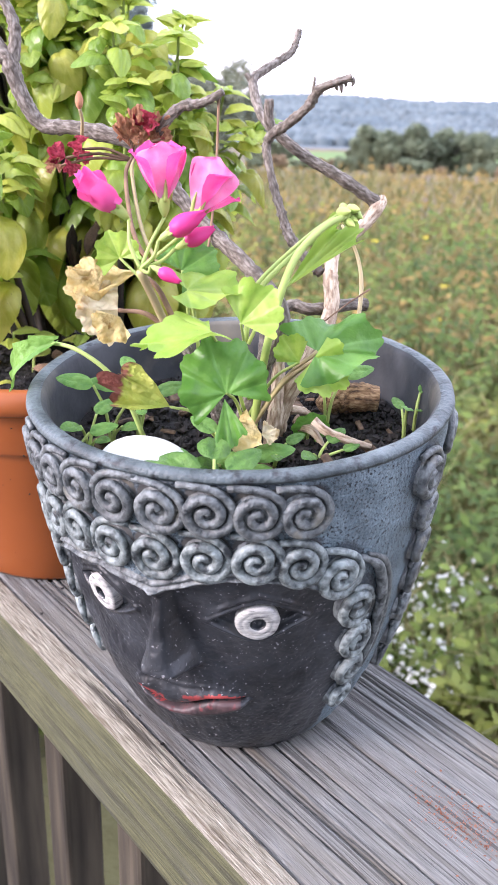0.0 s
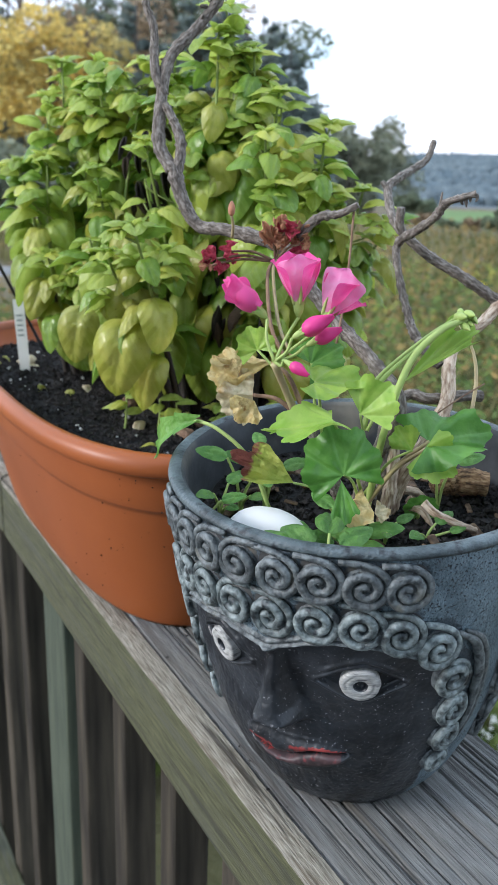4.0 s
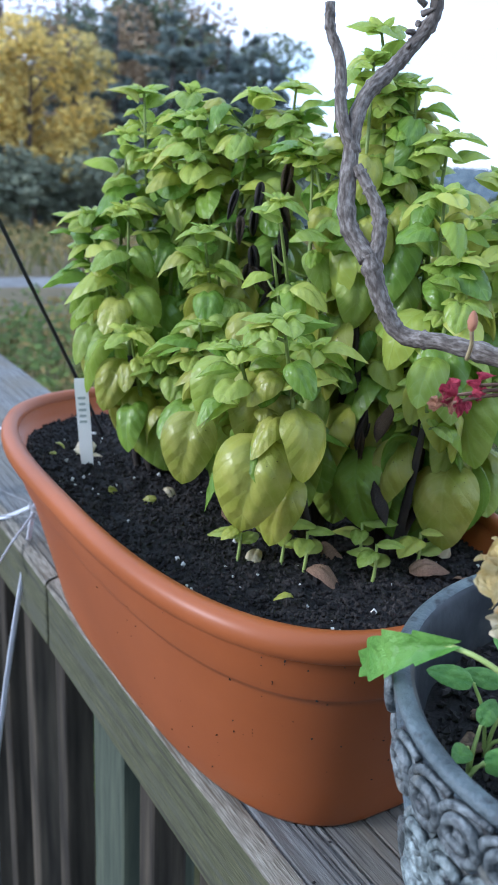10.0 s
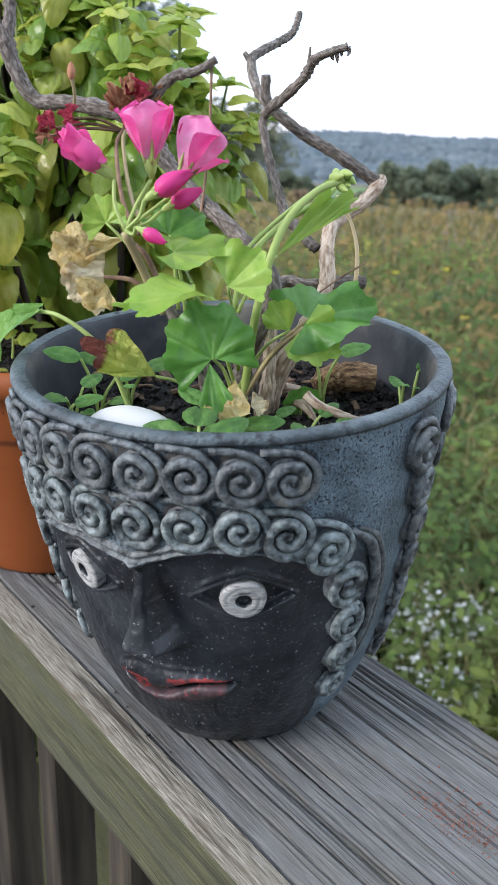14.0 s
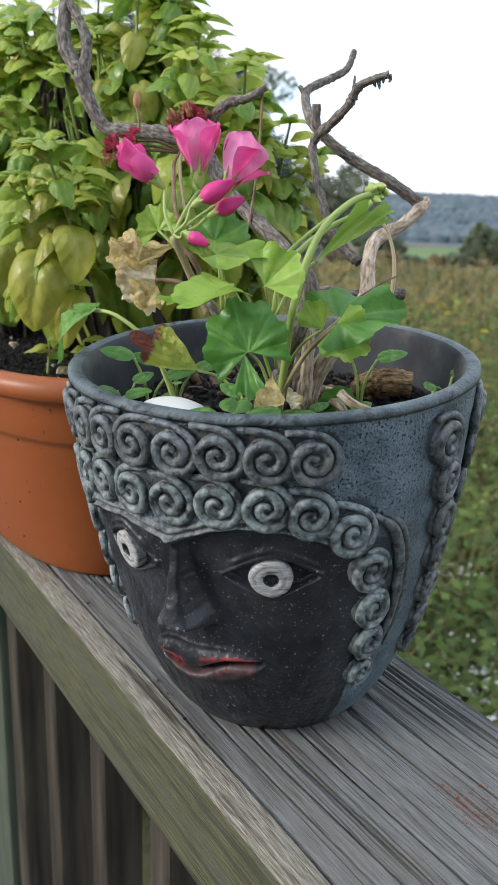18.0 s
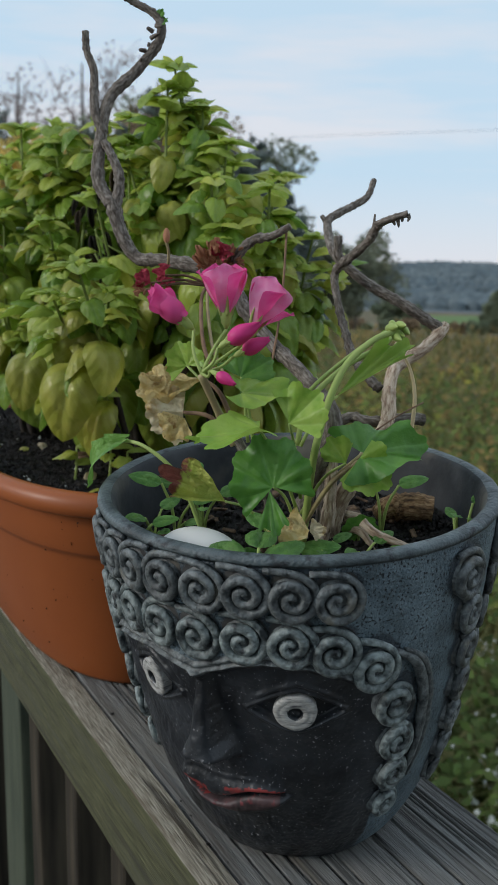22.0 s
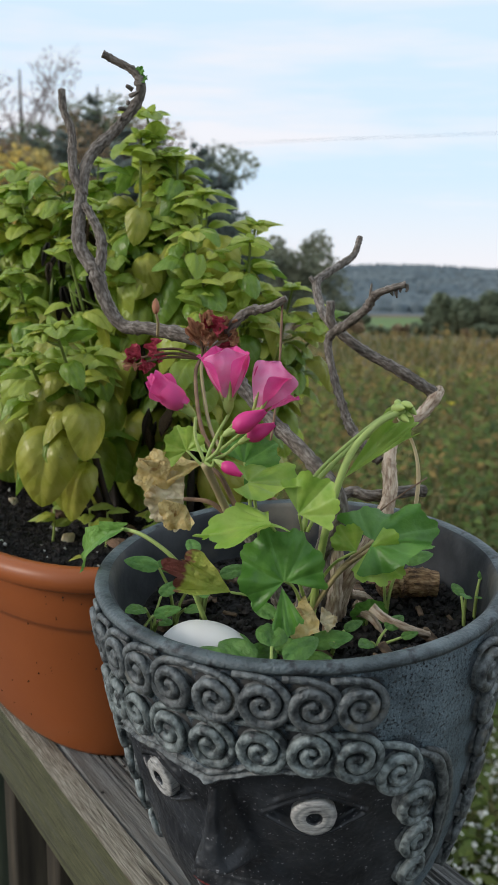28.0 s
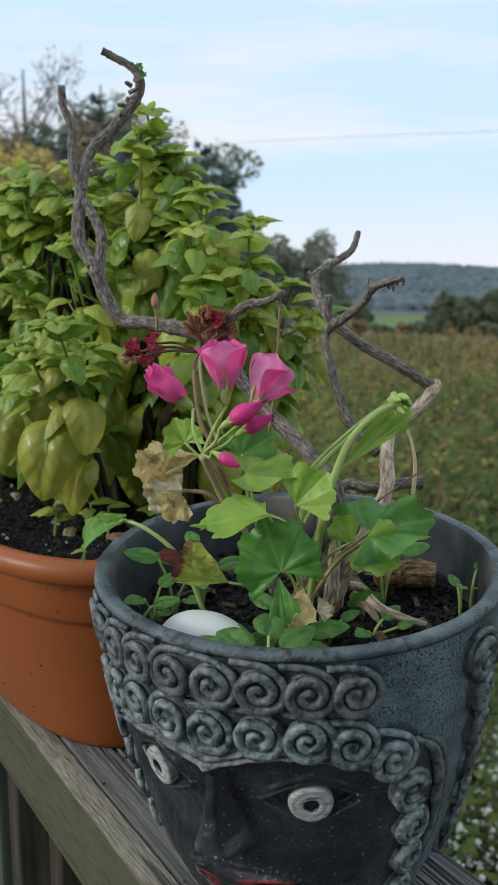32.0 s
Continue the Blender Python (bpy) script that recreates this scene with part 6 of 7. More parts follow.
# green stems
g_tube("flower_stem", [(.290, .390, 2.105), (.284, .374, 2.156), (.284, .369, 2.177), (.292, .370, 2.200), (.304, .372, 2.218), (.320, .370, 2.231), (.336, .369, 2.236)], [.0034, .0033, .0032, .0032, .003, .0028, .0027], M_STEM, 10, 6, 0, 0, 0, "thick arching green flower stem")
g_tube("leaf_stem", [(.283, .388, 2.17), (.29, .389, 2.194), (.315, .389, 2.214), (.339, .389, 2.224), (.350, .39, 2.231)], [.0024, .0024, .0026, .0028, .0024], M_STEM, 8, 6)
g_tube("leaf_stem", [(.281, .389, 2.19), (.292, .384, 2.206), (.318, .379, 2.226), (.336, .376, 2.236)], [.0018, .0018, .0016, .0014], M_STEM, 8, 6)
g_tube("flower_stem", [(.251, .404, 2.170), (.247, .406, 2.178), (.238, .406, 2.196), (.230, .405, 2.211)], [.0025, .0023, .0021, .0024], M_STEMR, 9, 6, 0, 0, 0, "reddish flower stem")
UMB = Vector((.230, .405, 2.212))


def flower(base, tip, kind, size, seed, roll=0.0):
    """kind: open, half or bud; a child of the geranium with its petals, calyx and stalk."""
    rnd = random.Random(seed)
    base, tip = Vector(base), Vector(tip)
    axis = (tip - base).normalized()
    m = Matrix.Translation(-GO) @ frame_of(base, axis, (.55, .8, -.2))
    head = put("flower" if kind != "bud" else "flower_bud", mesh_from("calyx", *lathe([(r * size / .024, z * size / .024) for r, z in ((.0008, -.006), (.0024, -.003), (.0030, .001), (.0028, .005), (.0018, .009))], 10), M_STEM), geranium, None, "pink geranium flower" if kind != "bud" else "closed pink geranium bud")
    head.matrix_basis = m @ Matrix.Rotation(radians(90), 4, "Y")
    hinv = head.matrix_basis.inverted()
    if kind == "open":
        spec = [(PETALS[1], 8, -7, .98), (PETALS[0], 80, -17, .95), (PETALS[2], 150, -12, 1.0), (PETALS[0], 215, -13, 1.02), (PETALS[0], 278, -24, .98)]
    elif kind == "half":
        spec = [(PETALS[1], 350, -5, 1.05), (PETALS[0], 60, -12, .92), (PETALS[0], 100, -38, .8), (PETALS[2], 190, -8, .95)]
    else:
        spec = []
        v, f = [], []
        for i in range(15):
            u = i / 14
            r = size * (.11 + .21 * math.sin(math.pi * min(1, u * 1.02) ** .8) ** .9) * (1 - .35 * u)
            for k in range(20):
                w = 6.2832 * k / 20 + u * 1.3
                rr = r * (1 + .10 * math.cos(3 * (w - u * 2.2)) * u)
                v.append((u * size * (1 + .04 * math.cos(3 * w)), rr * math.cos(w), rr * math.sin(w)))
        for i in range(14):
            for k in range(20):
                f.append((i * 20 + k, i * 20 + (k + 1) % 20, (i + 1) * 20 + (k + 1) % 20, (i + 1) * 20 + k))
        f.append(tuple(280 + k for k in range(20)))
        g_put("furled_petals", mesh_from("furled_petals", v, f, M_DEEP if seed > 3 else M_PINK), hinv @ m @ Matrix.Translation((.002, 0, 0)), parent=head)
        for a, s in (((30, 1.0), (200, .96)) if seed == 3 else ()):
            pm = m @ Matrix.Rotation(radians(a + roll), 4, "X") @ Matrix.Translation((.002, 0, -size * .235)) @ Matrix.Rotation(radians(-3), 4, "Y") @ Matrix.Diagonal((size * s, size * .8, size * .9, 1))
            g_put("petal", BUDPETALS[0 if seed == 3 else 1], hinv @ pm, parent=head)
    for me, a, tilt, s in spec:
        pm = m @ Matrix.Rotation(radians(a), 4, "X") @ Matrix.Translation((.003, 0, 0)) @ Matrix.Rotation(radians(-tilt), 4, "Y") @ Matrix.Translation((0, 0, -.003 if kind != "bud" else -.0035)) @ Matrix.Scale(size * s, 4) @ Matrix.Rotation(radians(0), 4, "X")
        g_put("petal", me, hinv @ pm, parent=head)
    for k in range(5):
        a = radians(72 * k)
        w = size / .024
        v, f = tube([(.001, math.cos(a) * .0024 * w, math.sin(a) * .0024 * w), (.006 * w, math.cos(a) * .0040 * w, math.sin(a) * .0040 * w), (.010 * w, math.cos(a) * .0046 * w, math.sin(a) * .0046 * w)], [.0011 * w, .0009 * w, .0003], 5, 3)
        g_put("sepal", mesh_from("sepal", v, f, M_STEM), hinv @ m, parent=head)
    pts = [UMB, UMB.lerp(base, .5) + Vector((0, 0, -.002)), base - axis * .006 * size / .024]
    g_tube("pedicel", pts, [.0016, .0014, .0014], M_STEM, 7, 6)


flower((.248, .411, 2.242), (.247, .412, 2.272), "open", .0275, 1)
flower((.260, .401, 2.236), (.269, .395, 2.259), "half", .027, 2)
flower((.226, .417, 2.239), (.208, .427, 2.257), "bud", .024, 3, 10)
flower((.240, .396, 2.229), (.252, .388, 2.238), "bud", .019, 4, 50)
flower((.250, .398, 2.223), (.260, .393, 2.229), "bud", .016, 5, 90)
flower((.234, .397, 2.213), (.239, .387, 2.209), "bud", .0125, 6, 30)

# withered flower head on the woody stem
for k, (q, s) in enumerate([((.242, .503, 2.257), .017), ((.250, .498, 2.262), .016), ((.237, .506, 2.252), .013), ((.280, .482, 2.275), .017), ((.274, .486, 2.268), .014), ((.288, .476, 2.268), .012)]):
    head = g_put("withered_flower", fan_leaf("withered_flower", M_WILT if k in (0, 1, 3) else M_DEADP, 60 + k, 120, .8, .6, .2, .3, .06, .6), frame_of(q, (-.6 + .3 * k, .2 - .25 * k, .3 - .2 * (k % 2)), (-.5, -.8, .2)) @ Matrix.Scale(s * .62, 4), "shrivelled dark red flower")
    g_put("crumpled_petal", fan_leaf("crumpled_petal", M_WILT if k in (0, 1, 3) else M_DEADP, 160 + k, 100, .8, -.5, -.2, .3, .06, .6), Matrix.Rotation(2.2, 4, "Z") @ Matrix.Rotation(.7, 4, "X") @ Matrix.Scale(.9, 4), parent=head)
    g_tube("pedicel", [(.277, .488, 2.256), Vector((.277, .488, 2.256)).lerp(Vector(q), .5) + Vector((0, 0, .003)), q], [.001, .0009, .0008], M_BROWN, 5, 4)
g_tube("dry_stalk", [(.258, .44, 2.205), (.256, .454, 2.221), (.266, .478, 2.248), (.277, .488, 2.258)], [.0013, .0012, .0011, .0012], M_BROWN, 6, 5, .1)
for k, (q, d) in enumerate([((.279, .488, 2.260), (-.012, .004, .026)), ((.281, .488, 2.262), (.010, -.006, .028)), ((.283, .487, 2.268), (.016, -.010, .012)), ((.280, .489, 2.270), (.002, -.004, .024)), ((.284, .486, 2.262), (.014, -.010, .002))]):
    m = Matrix.Translation(-GO) @ frame_of(q, d, (-.5, -.8, .2)) @ Matrix.Diagonal((.022 - .002 * k, .016, .018, 1))
    put("dead_petal", fan_leaf("dead_petal", M_DEADP if k != 4 else M_WILT, 80 + k, 58, .9, .5, .2, .25, .05, .5), geranium, m, "crumpled brown dead petal")
g_tube("dry_stalk", [(.262, .438, 2.205), (.262, .455, 2.222), (.270, .478, 2.25), (.279, .488, 2.258)], [.0011, .0011, .0011, .001], M_STEMR, 6, 5)
g_tube("dry_stalk", [(.262, .520, 2.268), (.261, .517, 2.276), (.259, .516, 2.283)], [.0011, .001, .001], M_STEMR, 6, 4)
g_put("withered_bud", mesh_from("withered_bud", *lathe([(.0005, -.005), (.0020, -.003), (.0025, 0), (.0018, .003), (.0006, .005)], 10), M_DEADP), Matrix.Translation((.259, .516, 2.287)), "small withered pink bud")
g_tube("straw", [(.296, .44, 2.21), (.304, .446, 2.235), (.311, .453, 2.262), (.314, .456, 2.293)], [.0008] * 4, M_BROWN, 5, 5)
g_tube("straw", [(.361, .383, 2.164), (.366, .386, 2.191), (.366, .392, 2.21), (.356, .395, 2.226)], [.0014, .0013, .001, .0008], M_CREAM, 5, 5)
g_tube("straw", [(.330, .385, 2.172), (.35, .383, 2.183), (.372, .385, 2.19)], [.0005] * 3, M_BROWN, 5, 4)

# nodding green bud cluster
for k, (dx, dy, dz, s) in enumerate([(0, 0, 0, 1), (.007, -.004, .003, .9), (.008, -.002, -.005, .85), (.002, -.006, -.007, .8), (.012, -.006, -.001, .7), (.005, .004, .004, .7)]):
    dx, dy, dz, s = dx * .62, dy * .62, dz * .62, s * .72
    g_put("green_bud", mesh_from("green_bud", *lathe([(.001, -.005), (.0038, -.002), (.0042, .002), (.0026, .008), (.0004, .013)], 9), M_STEM), Matrix.Translation((.333 + dx, .372 + dy, 2.237 + dz)) @ Euler((radians(70 + 14 * k), radians(60), radians(-30 + 12 * k))).to_matrix().to_4x4() @ Matrix.Scale(s, 4), "unopened green flower bud")


def leaf_at(me, centre, tip, normal, size, label="", root=None, stem=M_STEM, name="leaf"):
    """A leaf whose blade runs from centre towards tip, with its stalk down to root."""
    d = Vector(tip) - Vector(centre)
    m = frame_of(centre, d, normal) @ Matrix.Scale(size, 4)
    ob = g_put(name, me, m, label)
    if root:
        r, c = Vector(root), Vector(centre)
        g_tube("leaf_stem", [r, r.lerp(c, .5) + Vector((0, 0, .006)), c], [.0017, .0014, .0011], stem, 7, 5)
    return ob


def fan(m, seed, **k):
    return fan_leaf("leaf_blade", m, seed, **k)


leaf_at(fan(M_GERY, 1, spread=200, wide=.44, fold=.22, ruffle=.12, teeth=.09), (0.2455, 0.367, 2.1865), (.212, .374, 2.181), (-.12, -.17, .98), 0.0360, "light yellow-green scalloped leaf", (.285, .388, 2.13))
leaf_at(fan(M_GER, 2, spread=236, wide=.86, fold=.14, curl=-.15, ruffle=.14, crumple=.12), (0.2520, 0.3620, 2.1555), (0.2480, 0.3710, 2.1790), (-.58, -.70, .42), 0.0268, "broad dark green scalloped leaf", (.284, .386, 2.12))
leaf_at(fan(M_GER, 3, spread=60, wide=.8, fold=.35, ruffle=.06), (0.2450, 0.3540, 2.1560), (0.2450, 0.3470, 2.1380), (-.65, -.7, .2), .022, "small green leaf hanging to the soil")
leaf_at(fan(M_GERY, 4, spread=150, wide=.9, fold=.25, ruffle=.05), (0.2637, 0.3665, 2.1882), (.277, .361, 2.203), (-.6, -.72, .35), 0.0222, "light green folded fan-shaped leaf", (.284, .384, 2.14))
leaf_at(fan(M_GERY, 5, spread=230, wide=.55, fold=.15, ruffle=.10), (0.247, 0.3881, 2.2028), (.272, .378, 2.202), (-.20, -.30, .93), 0.0295, "light green scalloped leaf", (.262, .40, 2.165))
leaf_at(fan(M_GER, 6, spread=240, wide=.60, fold=.30, curl=-.12, ruffle=.15), (0.3035, 0.3527, 2.171), (.330, .341, 2.178), (-.38, -.52, .76), 0.0340, "broad glossy green scalloped leaf", (.286, .386, 2.12), M_STEMR)
leaf_at(fan(M_GERY, 7, spread=190, wide=.8, fold=.15, ruffle=.10), (0.2989, 0.3511, 2.1671), (.309, .341, 2.157), (-.5, -.8, .25), 0.0207, "yellowing green scalloped leaf", (.286, .386, 2.12), M_STEMR)
leaf_at(fan(M_GERY, 8, spread=110, wide=.8, fold=.4, ruffle=.06), (.296, .358, 2.165), (.288, .362, 2.178), (-.6, -.75, .2), .017, "small folded green leaf", (.286, .386, 2.13))
leaf_at(fan(M_GER, 9, spread=320, wide=1.0, fold=.05, ruffle=.02, teeth=.03), (.319, .372, 2.119), (.316, .368, 2.134), (-.5, -.8, .3), .011, "round green leaf on a thin stalk", (.322, .378, 2.10))
leaf_at(fan(M_GER, 10, spread=240, wide=.8, fold=.2, ruffle=.08), (0.2562, 0.4069, 2.2084), (.271, .403, 2.217), (-.5, -.7, .4), 0.0192, "green leaf below the flowers", (.262, .408, 2.17))
leaf_at(fan(M_GERY, 11, spread=230, wide=.9, fold=.2, ruffle=.06), (0.2342, 0.4322, 2.2129), (.228, .440, 2.234), (-.6, -.7, .1), 0.0137, "green leaf behind the flowers", (.255, .41, 2.17))
leaf_at(fan(M_GERY, 12, spread=44, wide=.62, fold=.7, ruffle=.06), (.307, .384, 2.198), (.354, .380, 2.226), (-.5, -.45, .7), .052, "long folded light green leaf behind the bud", (.284, .386, 2.17))
leaf_at(fan(M_DRY, 13, spread=80, wide=.7, fold=-.5, ruffle=.20, crumple=.32), (.246, .433, 2.204), (.215, .454, 2.203), (-.35, -.5, .75), .034, "curled dry yellow leaf", (.256, .412, 2.178), M_BROWN, "dry_leaf")
leaf_at(fan(M_DRY, 14, spread=150, wide=.9, fold=.4, ruffle=.25, crumple=.2), (.226, .441, 2.195), (.212, .450, 2.206), (-.5, -.7, .4), .018, "crumpled tip of a dry yellow leaf", None, M_BROWN, "dry_leaf")
leaf_at(fan(M_CREAM, 15, spread=190, wide=.85, fold=-.55, ruffle=.30, crumple=.42), (.231, .430, 2.186), (.214, .437, 2.187), (-.55, -.7, .4), .020, "papery cream-coloured dry leaf", (.256, .41, 2.17), M_BROWN, "dry_leaf")
leaf_at(fan(M_DRY, 16, spread=130, wide=.9, fold=.5, ruffle=.25, crumple=.35), (.231, .428, 2.183), (.219, .428, 2.171), (-.5, -.75, .3), .0155, "curled dry yellow leaf", None, M_BROWN, "dry_leaf")
leaf_at(fan(M_REDDRY, 17, spread=84, wide=.55, fold=.5, curl=-.15, ruffle=.16, teeth=.12, crumple=.22), (.243, .399, 2.139), (.210, .407, 2.158), (-.45, -.65, .6), .036, "yellow leaf with browned dry edge", (.272, .395, 2.115), M_STEM)
leaf_at(fan(M_DRY, 18, spread=150, wide=.7, fold=.2, ruffle=.2, crumple=.2), (.278, .365, 2.127), (.255, .372, 2.128), (-.25, -.35, .9), .022, "dry yellow leaf lying on the soil", None, M_BROWN, "dry_leaf")
leaf_at(fan(M_CREAM, 19, spread=150, wide=.9, fold=.2, ruffle=.2, crumple=.2), (.279, .366, 2.126), (.290, .362, 2.126), (-.3, -.5, .8), .009, "dry yellow leaf lying on the soil", None, M_BROWN, "dry_leaf")

# ---- small things in the clay planter ----
v, f = [], []
for i in range(17):
    t = math.pi * i / 16
    r = .0168 * math.sin(t) * (1 + .14 * math.cos(t))
    for k in range(24):
        v.append((r * math.cos(6.2832 * k / 24), r * math.sin(6.2832 * k / 24), -.0275 * math.cos(t)))
for i in range(16):
    for k in range(24):
        a, b = i * 24 + k, i * 24 + (k + 1) % 24
        f.append((a, b, b + 24, a + 24))
egg = put("egg", mesh_from("egg", v, f, M_EGG))
egg.matrix_world = Matrix.Translation(soil_point(.225, .396, .007)) @ Matrix.Rotation(radians(-60), 4, "Z") @ Matrix.Rotation(radians(80), 4, "Y")
tagged(egg, "smooth white egg half sunk in the soil", "egg")

v, f = tube([(-.018, 0, 0), (-.008, .002, .003), (.006, 0, .003), (.018, -.002, .001)], [.0045, .0082, .0092, .0080], 16, 9, .12, .10, 5)
bark = put("bark_piece", grained(mesh_from("bark_piece", v, f, bark_mat("broken_stick", (0.06, 0.03, 0.015), (0.26, 0.15, 0.07), (0.46, 0.31, 0.17))), v, 16))
bark.matrix_world = Matrix.Translation(soil_point(.368, .392, .010)) @ Matrix.Rotation(radians(-28), 4, "Z") @ Matrix.Rotation(radians(-6), 4, "Y")
tagged(bark, "broken brown stick end lying on the soil", "wood")
v, f = tube([soil_point(.316, .366, .016), soil_point(.320, .358, .012), soil_point(.328, .349, .008), soil_point(.340, .345, .008)], [.0028, .0026, .0024, .002], 8, 6, .15, .2, 6)
tagged(put("twig", grained(mesh_from("twig", v, f, M_TRUNK), v, 8)), "short pale curved twig lying on the soil", "twig")
rnd = random.Random(21)
for k in range(70):
    a, r = rnd.random() * 6.283, math.sqrt(rnd.random()) * .09
    q = HEAD @ Vector((r * math.cos(a), r * math.sin(a), pot_soil_z(r * math.cos(a), r * math.sin(a)) + .003))
    s = rnd.uniform(.003, .011)
    chip = put("bark_chip", from_bm("bark_chip", box_bm(s * 2, s * rnd.uniform(.5, .9), s * .35, s * .12, 1), M_CHIP))
    chip.matrix_world = Matrix.Translation(q) @ Euler((rnd.gauss(0, .4), rnd.gauss(0, .4), rnd.random() * 6)).to_matrix().to_4x4()
    tagged(chip, "small brown bark chip lying on the soil", "bark", "bark chips in the clay planter")

M_SEED = mat("seedling_leaf", (0.10, 0.26, 0.05), (0.18, 0.38, 0.08), 3, 0.45, 0.3, 7, translucent=0.3, vary=0.2, bump_dist=0.05)
SEED_LEAF = basil_mesh("seedling_leaf", M_SEED, 80, .06, .06, .15, .62)
SEED_BIG = basil_mesh("seedling_leaf_big", M_SEED, 81, .12, .14, .3, .7)


def seedling(x, y, spec, label="small green seedling growing in the soil", name="seedling"):
    base = soil_point(x, y, -.001)
    ob = thing(name, label, "seedling", base, "seedlings in the clay planter")
    for k, (dx, dy, h, s) in enumerate(spec):
        top = Vector((dx * .5, dy * .5, h))
        v, f = tube([(0, 0, 0), (dx * .15, dy * .15, h * .6), top], [.0011, .001, .0008], 6, 5)
        put("stem", mesh_from("stem", v, f, M_STEM), ob)
        leaf = put("leaf", SEED_LEAF if s < .03 else SEED_BIG, ob)
        d = Vector((dx, dy, .25 * max(abs(dx), abs(dy)) + .002))
        leaf.matrix_basis = frame_of(top, d, (-.3, -.5, .8)) @ Matrix.Diagonal((s * .9, s * .72, s * .9, 1))
    return ob


seedling(.255, .452, [(.02, -.008, .030, .022), (-.018, .012, .034, .022), (.004, .02, .042, .020), (-.01, -.02, .024, .016)])
seedling(.238, .455, [(-.016, .010, .040, .024), (.018, -.006, .028, .022), (.002, -.022, .018, .018)])
seedling(.218, .445, [(-.014, -.008, .024, .02), (.014, .006, .026, .02), (.0, -.018, .016, .015)])
seedling(.205, .436, [(-.012, .006, .018, .018), (.014, -.008, .02, .018)])
seedling(.375, .352, [(-.006, -.006, .024, .017), (.004, .010, .020, .015)])
seedling(.388, .356, [(.008, .002, .024, .014), (-.006, -.008, .016, .010)])
seedling(.350, .392, [(.018, -.008, .035, .022), (-.014, .008, .040, .02)])
seedling(.262, .372, [(-.020, -.006, .014, .026), (.020, -.014, .015, .026), (-.004, .020, .026, .022), (.006, -.022, .010, .02)], "bright green weed with toothed leaves")
seedling(.248, .382, [(-.016, .010, .013, .024), (.012, -.016, .014, .022)], "bright green weed with toothed leaves")
seedling(.285, .362, [(-.01, -.014, .012, .014), (.014, -.002, .014, .014)])
seedling(.307, .352, [(-.014, -.008, .010, .018), (.016, .002, .012, .018), (.028, -.01, .008, .012)])
seedling(.236, .358, [(-.004, .022, .012, .034), (-.016, -.004, .010, .018)], "broad green weed leaf beside the egg")

seedling(.222, .344, [(-.010, .022, .014, .036)], "broad green weed leaf lying against the egg")
seedling(.231, .343, [(-.006, .020, .017, .030), (.016, .022, .022, .034), (.018, .002, .018, .028), (.014, -.016, .013, .030)], "bright green weed with broad leaves")

# weed stem hanging over the rim towards the trough
weed = thing("overhanging_weed", "pale green weed with a lobed leaf hanging over the rim", "weed", (.232, .412, 2.12))
WO = Vector(weed.location)
v, f = tube([Vector(p) - WO for p in [(.236, .414, 2.118), (.224, .42, 2.150), (.210, .435, 2.166), (.202, .455, 2.167), (.197, .468, 2.163)]], [.0014, .0013, .0012, .0011, .0009], 7, 6)
put("stem", mesh_from("stem", v, f, M_STEM), weed)


def toothed_leaf(name, m, seed):
    """A long pointed leaf with backward lobes along both edges."""
    nu, nv = 40, 6
    verts, faces = [], []
    for i in range(nu + 1):
        u = i / nu
        w = 0.03 + 0.26 * u ** .9 * (1 - u) ** .38 * 1.5
        w *= 0.74 + 0.26 * ((u * 3.3) % 1.0)
        for j in range(nv + 1):
            v = 2 * j / nv - 1
            verts.append((u - 0.10 * abs(v) * (u < .95), v * w, 0.5 * abs(v) * w + 0.12 * math.sin(u * 3) - 0.22 * u * u + 0.03 * noise.noise((u * 5, v * 2, seed))))
    for i in range(nu):
        for j in range(nv):
            a = i * (nv + 1) + j
            faces.append((a, a + nv + 1, a + nv + 2, a + 1))
    return mesh_from(name, verts, faces, m, True)


M_LOBED = mat("lobed_leaf_green", (0.11, 0.28, 0.04), (0.20, 0.40, 0.075), 3, 0.45, 0.3, 7, translucent=0.3, bump_dist=0.05)
leaf = put("leaf", toothed_leaf("lobed_weed_leaf", M_LOBED, 55), weed)
leaf.matrix_basis = Matrix.Translation(-WO) @ frame_of((.203, .450, 2.168), (-.012, .055, -.036), (-.75, -.35, .55)) @ Matrix.Diagonal((.064, .052, .052, 1))

# ---- small things on the trough and the rail ----
tag = thing("plant_tag", "white plastic plant tag stuck in the trough soil", "plant tag", (.236, .96, 2.068))
v, f = [], []
for z, w in ((-.02, .0015), (0, .0052), (.02, .006), (.085, .0062), (.088, .0058)):
    for th in (-.0004, .0004):
        v += [(-w, th, z), (w, th, z)]
for i in range(4):
    o = i * 4
    f += [(o, o + 1, o + 5, o + 4), (o + 3, o + 2, o + 6, o + 7), (o + 1, o + 3, o + 7, o + 5), (o + 2, o, o + 4, o + 6)]
f.append((16, 17, 19, 18))
put("blade", mesh_from("tag_blade", v, f, M_TAG, False), tag)
for k in range(5):
    put("print_bar", from_bm("print_bar", box_bm(.007 - .001 * (k % 2), .0004, .0022, 0), M_INK), tag, Matrix.Translation((-.0004, -.0007, .048 + .0055 * k)))
tag.matrix_world = Matrix.Translation((.236, .96, 2.068)) @ Euler((radians(-6), radians(-5), radians(-32))).to_matrix().to_4x4()

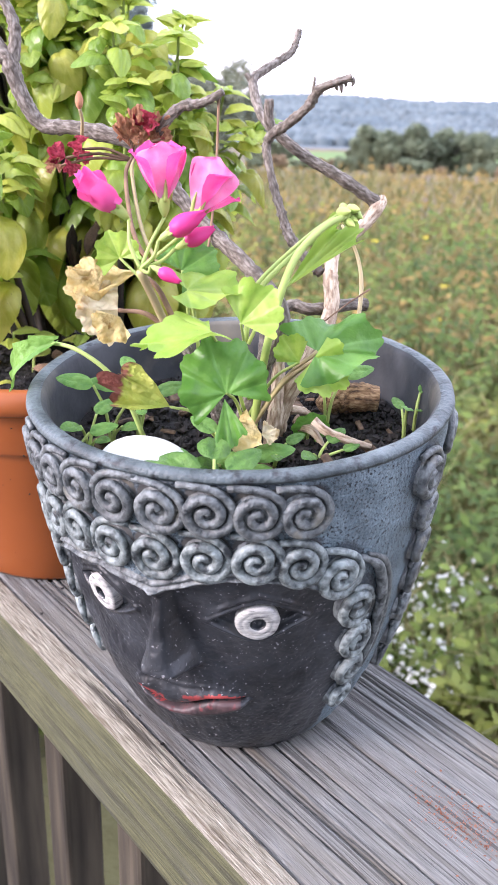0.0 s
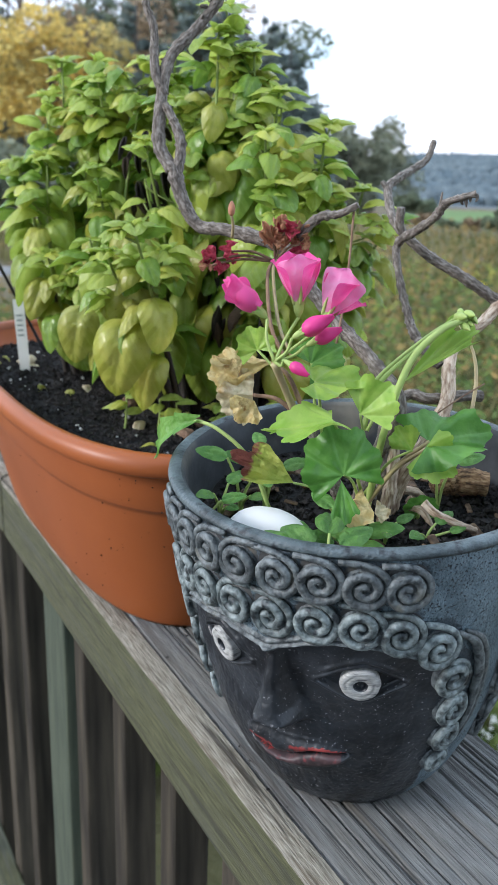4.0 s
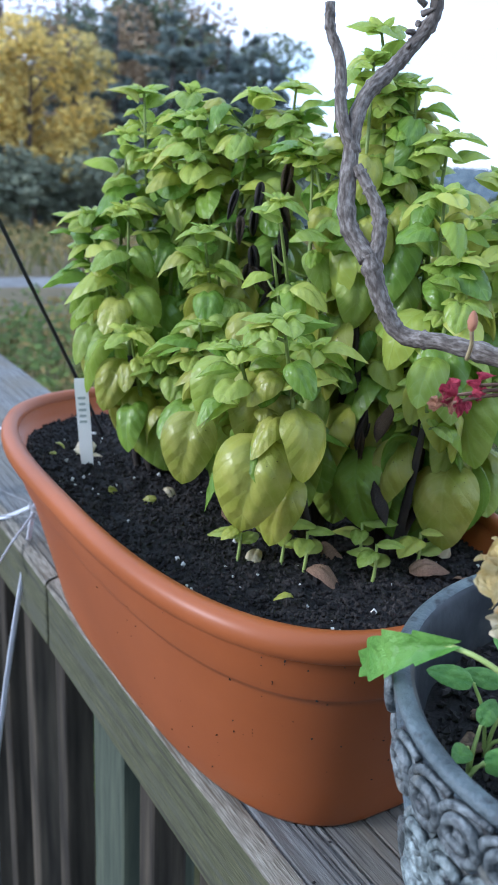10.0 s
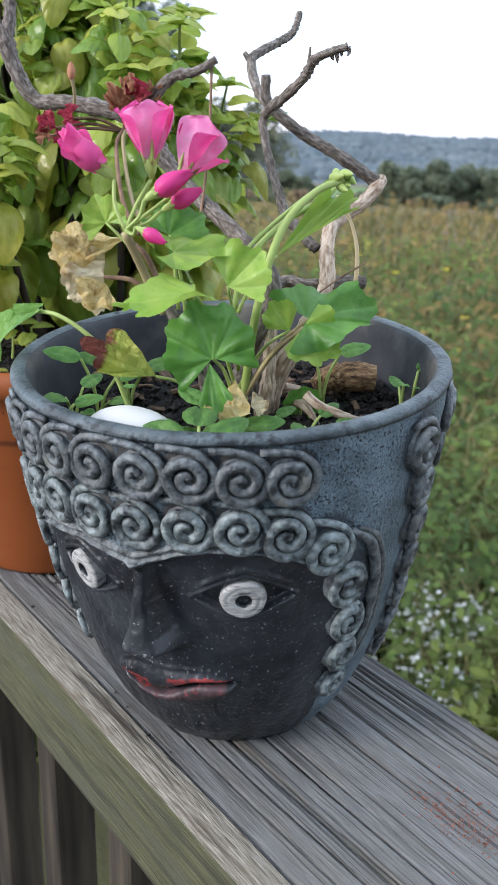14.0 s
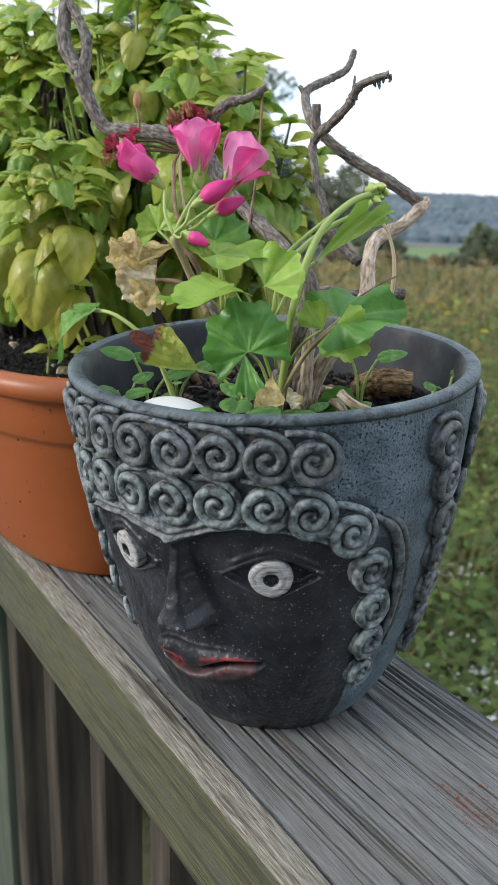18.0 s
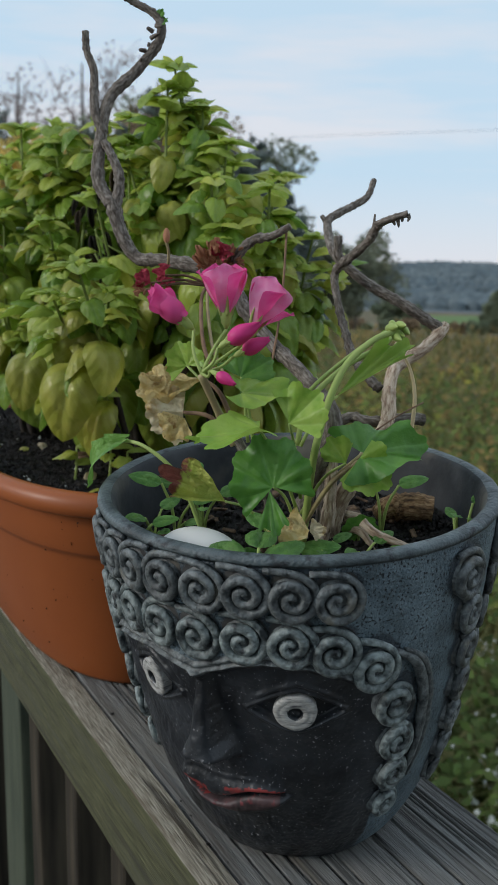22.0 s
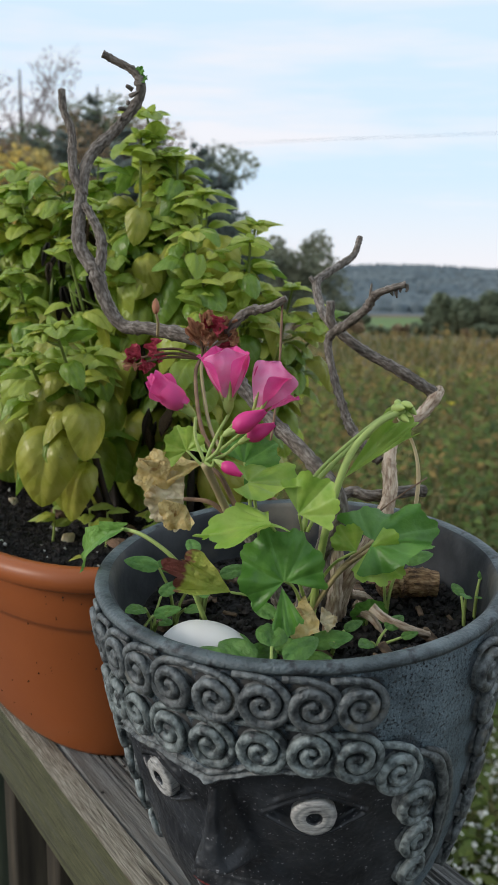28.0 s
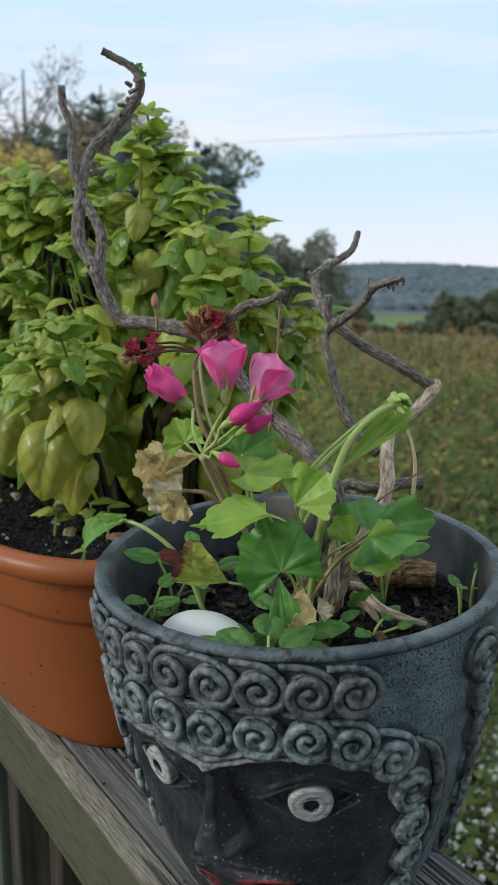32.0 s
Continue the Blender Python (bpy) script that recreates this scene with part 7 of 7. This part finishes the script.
v, f = tube([(.296, 1.052, 2.05), (.24, 1.02, 2.16), (.175, .985, 2.283), (.10, .94, 2.43)], [.0019, .0019, .0019, .0019], 7, 4)
tagged(put("metal_rod", mesh_from("metal_rod", v, f, M_BLACK)), "thin black metal rod leaning out of the trough", "rod")
v, f = tube([(.205, 1.33, .93), (.208, 1.33, 1.6), (.213, 1.33, 2.17)], [.016, .016, .016], 14, 3)
tagged(put("black_pole", mesh_from("black_pole", v, f, M_BLACK)), "black metal pole tied to the railing with zip ties", "pole")


def tie(pts, w, label, m=M_TIE, name="zip_tie"):
    v, f = tube(pts, [w] * len(pts), 8, 6, flat=.4)
    tagged(put(name, mesh_from(name, v, f, m)), label, name.replace("_", " "))


tie([(.248, 1.170, 1.957), (.236, 1.16, 1.92), (.20, 1.12, 1.81), (.178, 1.10, 1.72), (.160, 1.085, 1.640)], .0034, "loose white zip tie hanging beside the railing")
tie([(.190, 1.325, 2.022), (.200, 1.308, 2.024), (.222, 1.308, 2.024), (.234, 1.33, 2.022), (.222, 1.352, 2.02), (.20, 1.352, 2.02), (.190, 1.325, 2.022)], .0034, "white zip tie pulled tight round the pole")
tie([(.226, 1.31, 2.024), (.230, 1.26, 2.028), (.236, 1.20, 2.034), (.245, 1.16, 2.035)], .003, "white zip tie running from the pole to the trough")
tie([(.180, 1.30, 1.885), (.180, 1.14, 1.898), (.215, 1.15, 1.925), (.248, 1.172, 1.952), (.225, 1.22, 1.925), (.185, 1.27, 1.905)], .003, "white zip tie looped round the pole")
tie([(.195, 1.30, 1.962), (.222, 1.23, 1.958), (.248, 1.172, 1.953), (.262, 1.12, 1.94)], .0016, "grey string tied round the railing", M_STRING, "string")
tie([(.20, 1.22, 1.93), (.233, 1.18, 1.94), (.262, 1.14, 1.945), (.29, 1.09, 1.95)], .0017, "grey string tied round the railing", M_STRING, "string")
tie([(.242, 1.17, 1.950), (.250, 1.178, 1.962), (.258, 1.165, 1.956), (.250, 1.158, 1.948), (.242, 1.168, 1.954), (.254, 1.17, 1.948)], .0026, "knot in the grey string on the railing", M_STRING, "string")
M_LICHEN = mat("orange_lichen", (0.20, 0.075, 0.045), (0.32, 0.14, 0.085), 200, 0.95, vary=0.3, island=True)


def on_rail(rnd):
    return (.336 + rnd.gauss(0, .008), .247 + rnd.gauss(0, .016), RAIL_Z + .0003)


tagged(put("lichen", crumbs(520, on_rail, .0003, .0010, M_LICHEN, 31, "lichen", .3)), "patch of orange lichen on the weathered rail", "lichen", kind="stuff")
rnd = random.Random(77)
for k, (x, y) in enumerate([(.2405, .576), (.24, .448), (.239, .431), (.236, .40), (.239, .38), (.262, .62), (.27, .60), (.268, .632)]):
    s = rnd.uniform(.0007, .0014)
    bit = put("dirt_speck", from_bm("dirt_speck", box_bm(s * 2, s * 1.4, s, s * .3, 1), M_CLOD), None, Matrix.Translation((x, y, RAIL_Z + s * .45)) @ Matrix.Rotation(k, 4, "Z"))
    tagged(bit, "dark speck of dirt on the weathered rail", "dirt", "specks on the rail")

# dead leaves, scraps and small weeds on the trough soil
DEADLEAF = [basil_mesh("dead_basil_leaf", m, 90 + i, .3, .3, .5, .6) for i, m in enumerate([M_CREAM, M_BROWN, M_BASILY])]
for k, (x, y, s, w) in enumerate([(.276, .878, .018, 0), (.238, 1.0, .03, 0), (.26, 1.02, .034, 0), (.25, .99, .028, 0), (.29, .80, .03, 1), (.33, .72, .034, 1), (.26, .86, .02, 2), (.30, .69, .03, 1), (.36, .65, .03, 1), (.40, .66, .028, 0), (.232, .90, .022, 2), (.285, .735, .022, 0), (.39, .63, .03, 1), (.265, .655, .014, 2), (.225, 1.02, .012, 2), (.215, .99, .010, 2)]):
    rnd = random.Random(400 + k)
    leaf = put("fallen_leaf", DEADLEAF[w])
    leaf.matrix_world = Matrix.Translation((x, y, TZ + soil_z(x - TX, y - TY) + .005)) @ Euler((rnd.gauss(0, .5), rnd.gauss(0, .4), rnd.random() * 6.28)).to_matrix().to_4x4() @ Matrix.Scale(s, 4)
    tagged(leaf, ("pale dried basil leaf lying on the soil", "brown rotted basil leaf lying on the soil", "yellow fallen basil leaf lying on the soil")[w], "leaf", "fallen leaves in the trough")
for k, (x, y) in enumerate([(.30, .695), (.335, .66), (.345, .69), (.29, .71), (.265, .73), (.375, .66)]):
    rnd = random.Random(500 + k)
    ob = thing("basil_seedling", "small basil shoot at the foot of the plants", "seedling", (x, y, TZ + soil_z(x - TX, y - TY)), "small basil shoots")
    v, f = tube([(0, 0, -.003), (.002, 0, .014), (.003, .002, .03)], [.0014, .0012, .001], 6, 4)
    put("stem", mesh_from("stem", v, f, M_STEM), ob)
    for j in range(4):
        a = j * 1.57 + rnd.random()
        leaf = put("leaf", BASIL_TOP[j % 3], ob)
        leaf.matrix_basis = frame_of((.003, .002, .012 + .006 * j), (math.cos(a), math.sin(a), .2), (0, 0, 1)) @ Matrix.Scale(rnd.uniform(.016, .028), 4)
